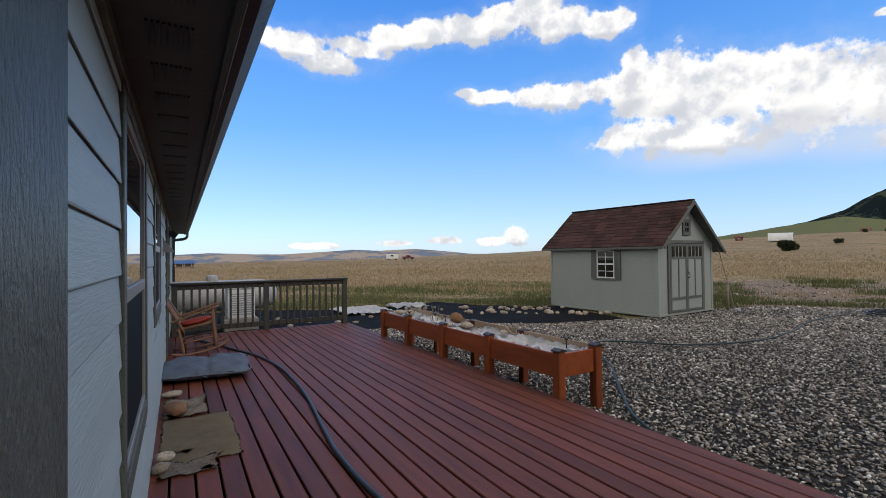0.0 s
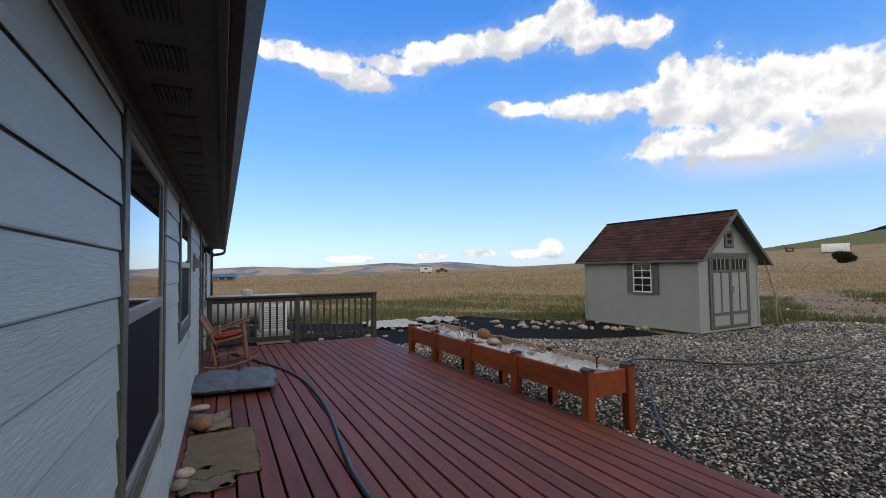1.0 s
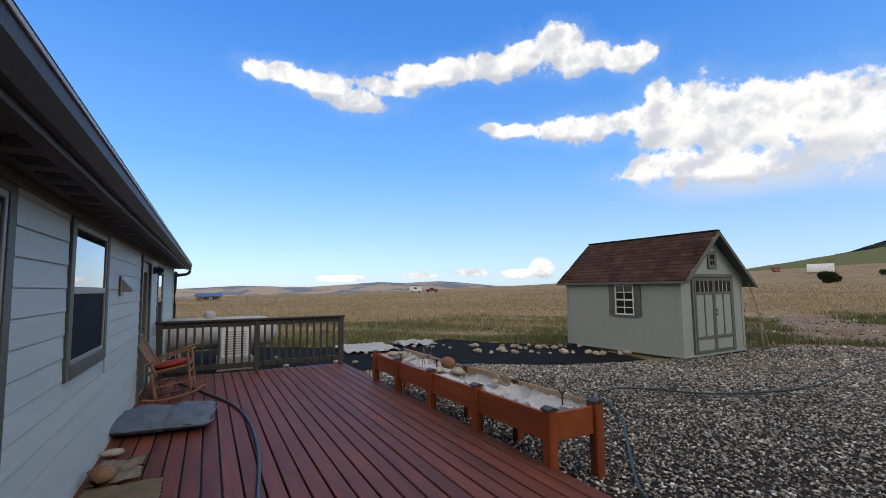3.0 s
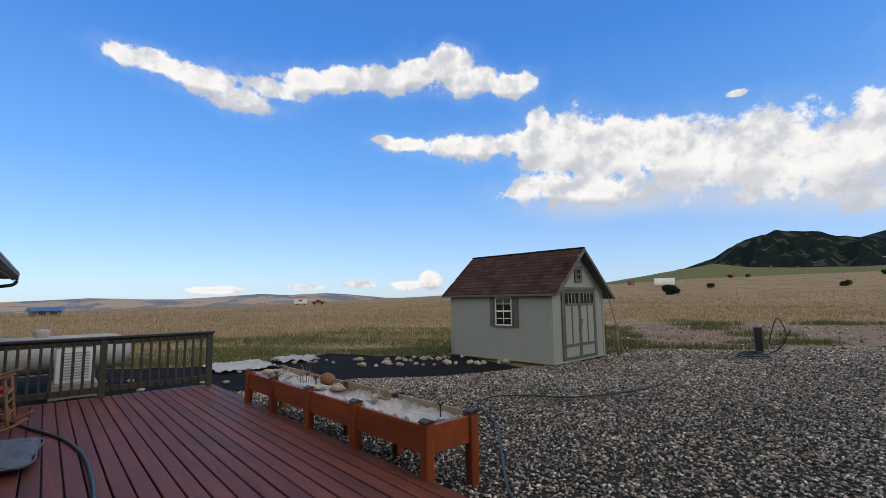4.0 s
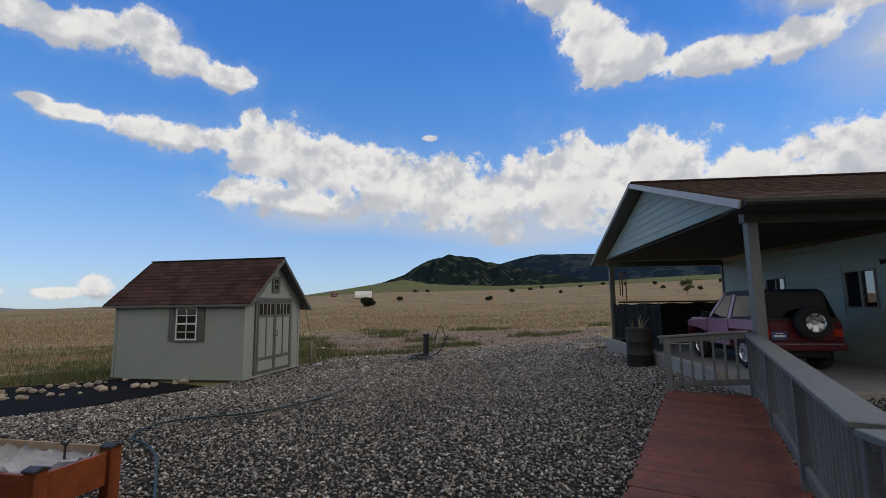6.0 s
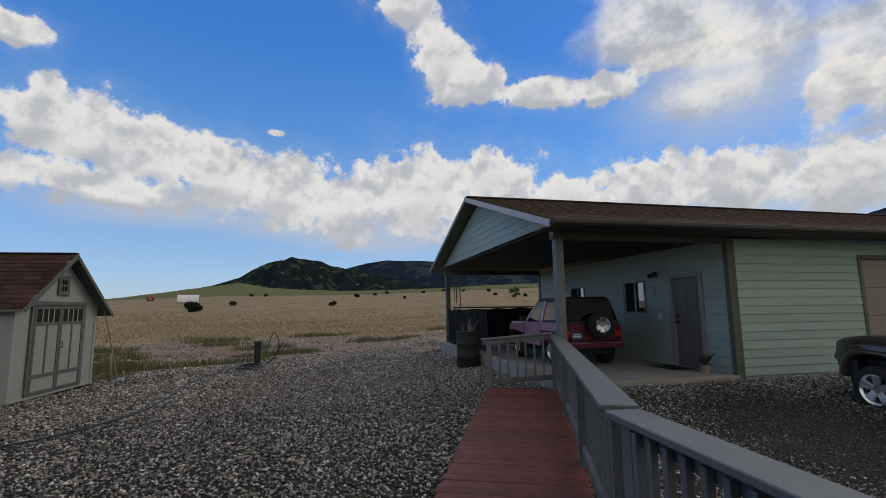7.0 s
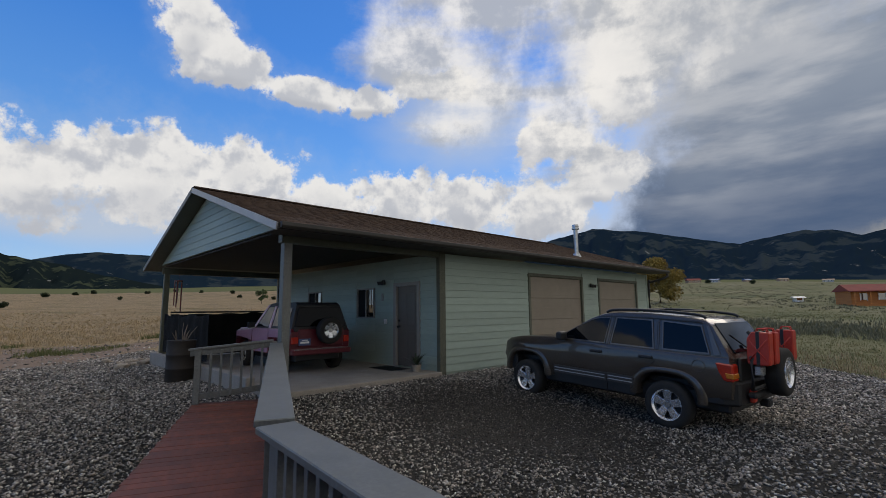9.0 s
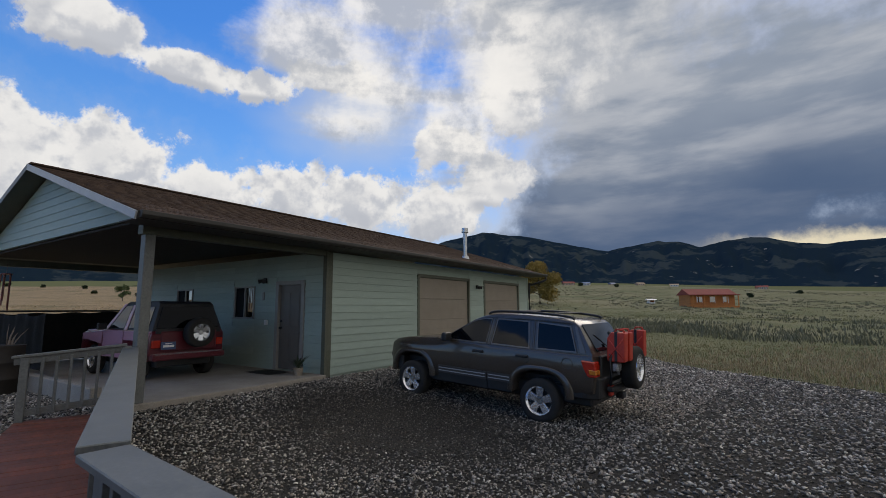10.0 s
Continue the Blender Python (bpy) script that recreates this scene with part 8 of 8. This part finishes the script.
house_far("blue_roof_barn", -0.2, 95, 3.4, 2.4, 0.9, 0.5, M_TANWALL, M_BLUEROOF, "low shed with blue roof on the plain", 15, 2)
house_far("red_barn", 62.6, 230, 2.4, 2, 1.4, 0.7, M_BARN, M_BARN, "rust-red barn on the plain", 10, 1)
house_far("far_house", 72.5, 600, 8.4, 5.6, 2.0, 1.4, M_TANWALL, M_BARN, "brown house far off below the butte", 0)
house_far("white_box_shed", 162.6, 130, 1.6, 1.4, 1.0, 0.2, M_WHITE, M_WHITE, "small white hut in the grass", 20, 1)


def far_vehicle(name, bearing, r, L, h, mat, label, cab):
    root = thing(name, label, "vehicle", pose(*out_at(bearing, r)) @ pose(0, 0, 0, 0, 0, -bearing))
    bm = bmesh.new()
    if cab:
        prism(bm, [(-L / 2, 0.4), (L / 2, 0.4), (L / 2, 0.95), (L * 0.22, 1.0), (L * 0.12, h), (-L * 0.16, h), (-L * 0.2, 1.0), (-L / 2, 0.98)], -0.85, 0.85, "Y", bevel=0.05)
    else:
        prism(bm, [(-L / 2, 0.4), (L / 2, 0.4), (L / 2 + 0.1, h * 0.8), (L / 2 - 0.2, h), (-L / 2, h)], -1, 1, "Y", bevel=0.08)
    part("body", bm, mat, root)
    for x in (-L * 0.3, L * 0.3):
        for s in (-1, 1):
            part("wheel", rod(bmesh.new(), (x, s * 0.75, 0.35), (x, s * 0.95, 0.35), 0.35, 0.35, 14), M_RUBBER, root)
    part("window", boxes((-L * 0.12, -1.03 if not cab else -0.88, h * 0.62, L * 0.1, -1.0 if not cab else -0.855, h * 0.88)), M_GLASS, root)


far_vehicle("camping_trailer", 23.3, 150, 3.9, 1.9, M_WHITE, "white camping trailer parked on the plain", False)
far_vehicle("parked_truck", 25.3, 150, 4.0, 1.5, M_BARN, "dark red pickup truck parked on the plain", True)
for i in range(14):
    x, y, z = out_at(17.5 + i * 0.45, 165 + i * 2)
    ps = rod(bmesh.new(), (x, y, z - 0.1), (x, y, z + 1.25), 0.06, 0.05, 6)
    tagged(part("fence_post", ps, M_DRIFT), "weathered wooden fence post on the plain", "fence post", "fence posts on the plain")


# ---- gravel stones, grass and weeds ----
def scatter_rocks(name, pts, sizes, mat, seed):
    """Angular stones: pushed-about octahedra, eight faces each, all in one mesh."""
    r = np.random.default_rng(seed)
    n = len(pts)
    base = np.array([(1, 0, 0), (-1, 0, 0), (0, 1, 0), (0, -1, 0), (0, 0, 1), (0, 0, -1)], float)
    tri = np.array([(0, 2, 4), (2, 1, 4), (1, 3, 4), (3, 0, 4), (2, 0, 5), (1, 2, 5), (3, 1, 5), (0, 3, 5)])
    shape = base[None] * r.uniform(0.65, 1.25, (n, 6, 1)) + r.normal(0, 0.22, (n, 6, 3))
    shape *= np.stack([r.uniform(0.7, 1.35, n), r.uniform(0.6, 1.1, n), r.uniform(0.4, 0.8, n)], 1)[:, None, :]
    a = r.uniform(0, 2 * np.pi, n)
    t = r.normal(0, 0.35, n)
    ca, sa, ct, st = np.cos(a), np.sin(a), np.cos(t), np.sin(t)
    x, y, z = shape[..., 0], shape[..., 1], shape[..., 2]
    y, z = y * ct[:, None] - z * st[:, None], y * st[:, None] + z * ct[:, None]
    x, y = x * ca[:, None] - y * sa[:, None], x * sa[:, None] + y * ca[:, None]
    V = np.stack([x, y, z], -1) * sizes[:, None, None] + pts[:, None, :]
    T = tri[None] + (np.arange(n) * 6)[:, None, None]
    return tri_mesh(name, V.reshape(-1, 3), T.reshape(-1, 3), mat)


def rock_material(name, tone):
    mt = bpy.data.materials.new(name)
    mt.use_nodes = True
    nt = mt.node_tree
    geo = nt.nodes.new("ShaderNodeNewGeometry")
    ramp = nt.nodes.new("ShaderNodeValToRGB")
    ramp.color_ramp.interpolation = "LINEAR"
    els = ramp.color_ramp.elements
    els[0].position, els[0].color = 0.0, (0.035, 0.033, 0.031, 1)
    els[1].position, els[1].color = 1.0, (0.68, 0.64, 0.57, 1)
    for p, c in ((0.3, (0.13, 0.123, 0.112)), (0.55, (0.27, 0.247, 0.220)), (0.72, (0.25, 0.205, 0.165)), (0.88, (0.43, 0.40, 0.36))):
        e = els.new(p)
        e.color = (*c, 1)
    nt.links.new(geo.outputs["Random Per Island"], ramp.inputs[0])
    tc = nt.nodes.new("ShaderNodeTexCoord")
    n1 = nt.nodes.new("ShaderNodeTexNoise")
    n1.inputs["Scale"].default_value, n1.inputs["Detail"].default_value = 0.55, 4
    nt.links.new(tc.outputs["Object"], n1.inputs["Vector"])
    n2 = nt.nodes.new("ShaderNodeTexNoise")
    n2.inputs["Scale"].default_value, n2.inputs["Detail"].default_value = 90, 3
    nt.links.new(tc.outputs["Object"], n2.inputs["Vector"])
    col = ramp.outputs[0]
    for src, lo, hi in ((n1, 0.78 * tone, 1.15 * tone), (n2, 0.75, 1.2)):
        mr = nt.nodes.new("ShaderNodeMapRange")
        nt.links.new(src.outputs[0], mr.inputs[0])
        mr.inputs[1].default_value, mr.inputs[2].default_value, mr.inputs[3].default_value, mr.inputs[4].default_value = 0.3, 0.7, lo, hi
        mx = nt.nodes.new("ShaderNodeMix")
        mx.data_type, mx.blend_type = "RGBA", "MULTIPLY"
        mx.inputs[0].default_value = 1.0
        nt.links.new(col, mx.inputs[6])
        nt.links.new(mr.outputs[0], mx.inputs[7])
        col = mx.outputs[2]
    b = nt.nodes["Principled BSDF"]
    nt.links.new(col, b.inputs["Base Color"])
    b.inputs["Roughness"].default_value = 0.85
    b.inputs["Specular IOR Level"].default_value = 0.3
    return mt


M_ROCKS = rock_material("crushed_gravel", 1.2)
M_ROCKSDARK = rock_material("dark_basalt_gravel", 0.5)
rg = np.random.default_rng(3)
garage_foot = [tuple((GM @ Vector((x, y, 0))).xy) for x, y in ((0, CP), (0, -GL), (GW, -GL), (GW, CP))]
N = 480000
x, y = rg.uniform(3.0, 24, N), rg.uniform(-18, 9.4, N)
dist = np.hypot(x - 0.8, y)
keep = inside(x, y, GRAVEL) & ~inside(x, y, garage_foot) & (rg.uniform(0, 1, N) < np.clip((10.0 / dist) ** 1.4, 0, 1))
keep &= ~((x > 9.9) & (x < 12.3) & (y > 6.95))
x, y = x[keep], y[keep]
dist = np.hypot(x - 0.8, y)
size = rg.uniform(0.011, 0.025, len(x)) * np.clip(dist / 8.0, 1.0, 2.2) ** 0.75
fine_drive = np.exp(-(((x - 6.2) / 2.4) ** 2 + ((y + 5.7) / 1.7) ** 2))
size *= 1 - 0.45 * fine_drive
pts = np.stack([x, y, land(x, y) + 0.012 + size * 0.3 + rg.uniform(0, 0.014, len(x))], -1)
dark = fine_drive > rg.uniform(0.25, 0.6, len(x))
dark_gravel = scatter_rocks("dark_gravel", pts[dark], size[dark], M_ROCKSDARK, 7)
tagged(dark_gravel, "dark fine gravel patch before the carport", "gravel", kind="stuff")
gravel = scatter_rocks("gravel", pts[~dark], size[~dark], M_ROCKS, 5)
tagged(gravel, "loose grey and tan crushed gravel stones", "gravel", kind="stuff")
x2, y2 = rg.uniform(-7, 3.2, 52000), rg.uniform(-15.8, -1.35, 52000)
k2 = inside(x2, y2, GRAVEL)
x2, y2 = x2[k2], y2[k2]
s2 = rg.uniform(0.014, 0.031, len(x2))
drive = scatter_rocks("driveway_gravel", np.stack([x2, y2, land(x2, y2) + 0.012 + s2 * 0.3], -1), s2, M_ROCKS, 6)
tagged(drive, "loose grey crushed gravel on the driveway", "gravel", kind="stuff")


def blades(name, x, y, h, w, lean, mat, seed, label, per=6, spread=0.08):
    """Grass tufts: thin upright blades, each one a bent pair of triangles."""
    r = np.random.default_rng(seed)
    n = len(x) * per
    bx = np.repeat(x, per) + r.normal(0, spread, n)
    by = np.repeat(y, per) + r.normal(0, spread, n)
    hh = np.repeat(h, per) * r.uniform(0.5, 1.15, n)
    ww = w * r.uniform(0.6, 1.4, n) * np.repeat(np.clip(np.hypot(x, y) / 20, 1, 4), per)
    a, la = r.uniform(0, 2 * np.pi, n), r.uniform(0, 2 * np.pi, n)
    bz = land(bx, by) - 0.02
    dx, dy = np.cos(a) * ww, np.sin(a) * ww
    lx, ly = np.cos(la) * lean * hh * r.uniform(0.2, 1, n), np.sin(la) * lean * hh * r.uniform(0.2, 1, n)
    V = np.stack([np.stack([bx - dx, by - dy, bz], -1), np.stack([bx + dx, by + dy, bz], -1),
                  np.stack([bx + dx * 0.7 + lx * 0.4, by + dy * 0.7 + ly * 0.4, bz + hh * 0.6], -1), np.stack([bx - dx * 0.7 + lx * 0.4, by - dy * 0.7 + ly * 0.4, bz + hh * 0.6], -1),
                  np.stack([bx + lx, by + ly, bz + hh], -1)], 1)
    T = np.array([(0, 1, 2), (0, 2, 3), (3, 2, 4)])[None] + (np.arange(n) * 5)[:, None, None]
    ob = tri_mesh(name, V.reshape(-1, 3), T.reshape(-1, 3), mat)
    return tagged(ob, label, "grass", kind="stuff")


M_DRY = leaf_material("dry_grass_blades", (0.50, 0.39, 0.24), (0.22, 0.165, 0.095))
M_GREEN = leaf_material("green_grass_blades", (0.085, 0.11, 0.04), (0.17, 0.175, 0.075))


def field_points(n, r0, r1, b0, b1, seed, power=1.0):
    r = np.random.default_rng(seed)
    rr = r0 * (r1 / r0) ** (r.uniform(0, 1, n) ** power)
    bb = np.radians(r.uniform(b0, b1, n))
    xx, yy = 0.7 + rr * np.sin(bb), rr * np.cos(bb)
    ok = ~inside(xx, yy, GRAVEL) & ~inside(xx, yy, CLOTH) & ~inside(xx, yy, garage_foot) & ~inside(xx, yy, [(9.5, 6.8), (12.6, 6.8), (12.6, 10.5), (9.3, 10.5)])
    ok &= ~inside(xx, yy, [(-8, -4), (0.3, -4), (0.3, 13.6), (-8, 13.6)])
    return xx[ok], yy[ok], rr[ok]


def patch(x, y, s, seed):
    return np.sin(x * s + seed) * np.cos(y * s * 1.3 + seed * 2) + 0.6 * np.sin(x * s * 2.7 + y * s * 2.1 + seed * 3)


# bare stony strip between the gravel and the dry field
def bare(x, y):
    rr = np.hypot(x - 0.7, y)
    bb = np.degrees(np.arctan2(x - 0.7, y))
    return (bb > 55) & (bb < 100) & (rr > 15) & (rr < 31)


x, y, rr = field_points(38000, 13, 130, -12, 118, 1)
dry = (rr + 5 * patch(x, y, 0.25, 5) + np.random.default_rng(42).normal(0, 3, len(x)) > 22) & ~bare(x, y) | (patch(x, y, 0.35, 1) > 0.8)
dry &= ~(bare(x, y) & (patch(x, y, 0.5, 4) < 0.95))
blades("dry_grass", x[dry], y[dry], np.full(dry.sum(), 0.22) * (1 + 0.35 * patch(x[dry], y[dry], 0.11, 2)).clip(0.4, 1.6), 0.007, 0.5, M_DRY, 2, "tall dry tan prairie grass", 6)
x, y, rr = field_points(28000, 11.5, 44, -12, 62, 3)
gk = (rr + 5 * patch(x, y, 0.25, 5) + np.random.default_rng(41).normal(0, 3, len(x)) < 24)
blades("green_grass", x[gk], y[gk], np.full(gk.sum(), 0.17) * (1 + 0.5 * patch(x[gk], y[gk], 0.5, 3)).clip(0.3, 1.8), 0.006, 0.6, M_GREEN, 4, "short green grass and weeds beyond the fabric", 6)
x, y, rr = field_points(16000, 14.5, 34, 52, 104, 8)
wk = (patch(x, y, 0.55, 6) > 0.75) | ((np.abs(patch(x, y, 0.2, 9)) < 0.12) & (rr < 20))
blades("weeds", x[wk], y[wk], np.full(wk.sum(), 0.24) * (1 + 0.4 * patch(x[wk], y[wk], 0.7, 8)).clip(0.4, 1.7), 0.008, 0.5, M_GREEN, 9, "green weed clumps on bare ground past the gravel", 7, 0.12)
M_PASTURE = leaf_material("pasture_grass_blades", (0.13, 0.145, 0.055), (0.24, 0.22, 0.11))
x, y, rr = field_points(34000, 12.5, 90, 138, 186, 11)
dk = patch(x, y, 0.16, 3) + np.random.default_rng(31).normal(0, 0.9, len(x)) + np.clip((22 - rr) / 6, -1.6, 0.6) > 0.75
blades("driveway_dry_grass", x[dk], y[dk], np.full(dk.sum(), 0.2) * np.clip(26 / rr[dk], 0.5, 1), 0.007, 0.5, M_DRY, 12, "dry grass along the driveway edge", 5)
blades("driveway_green_grass", x[~dk], y[~dk], np.full((~dk).sum(), 0.10) * np.clip(22 / rr[~dk], 0.4, 1), 0.006, 0.7, M_PASTURE, 13, "green grass along the driveway edge", 5)
x, y, rr = field_points(3000, 15, 32, 52, 104, 14)
bk = bare(x, y)
rs = np.random.default_rng(15).uniform(0.02, 0.07, bk.sum())
field_stones = scatter_rocks("field_stones", np.stack([x[bk], y[bk], land(x[bk], y[bk]) + rs * 0.3], -1), rs, M_ROCKS, 16)
tagged(field_stones, "scattered stones on the bare dirt strip", "stones", kind="stuff")
M_DIRT = material("bare_brown_dirt", (0.24, 0.165, 0.105), (0.18, 0.125, 0.085), rough=0.95, scale=0.8, fine=18, bump=0.7, depth=0.03, vary=0, grain=0.35, stain=(0.12, 0.105, 0.055), stain_at=0.6)
DIRT = [(14.2, 7.0), (15.4, 5.4), (18.2, 3.6), (21, 0.7), (23.4, -1.2), (29, -3.2), (31, 2), (30, 8), (27, 13), (22, 15.5), (18, 12)]
dirt = sheet("dirt_strip", DIRT, lambda a, b: 0.006 + 0.02 * noise.noise(Vector((a * 0.8, b * 0.8, 0))), M_DIRT, 1.0)
tagged(dirt, "bare brown stony dirt past the gravel yard", "dirt", kind="structure")
M_SAGE = leaf_material("sagebrush_leaves", (0.13, 0.13, 0.08), (0.20, 0.19, 0.12))
x, y, rr = field_points(9000, 30, 260, 138, 190, 21)
sk = patch(x, y, 0.045, 7) + np.random.default_rng(33).normal(0, 0.7, len(x)) > 0.5
blades("sagebrush", x[sk], y[sk], np.full(sk.sum(), 0.34), 0.02, 0.7, M_SAGE, 22, "grey-green sagebrush scattered over the plain", 9, 0.35)
x, y, rr = field_points(8000, 60, 300, 138, 190, 25)
blades("far_green_grass", x, y, np.full(len(x), 0.13), 0.012, 0.9, M_PASTURE, 26, "olive green grass on the plain by the driveway", 5, 0.5)
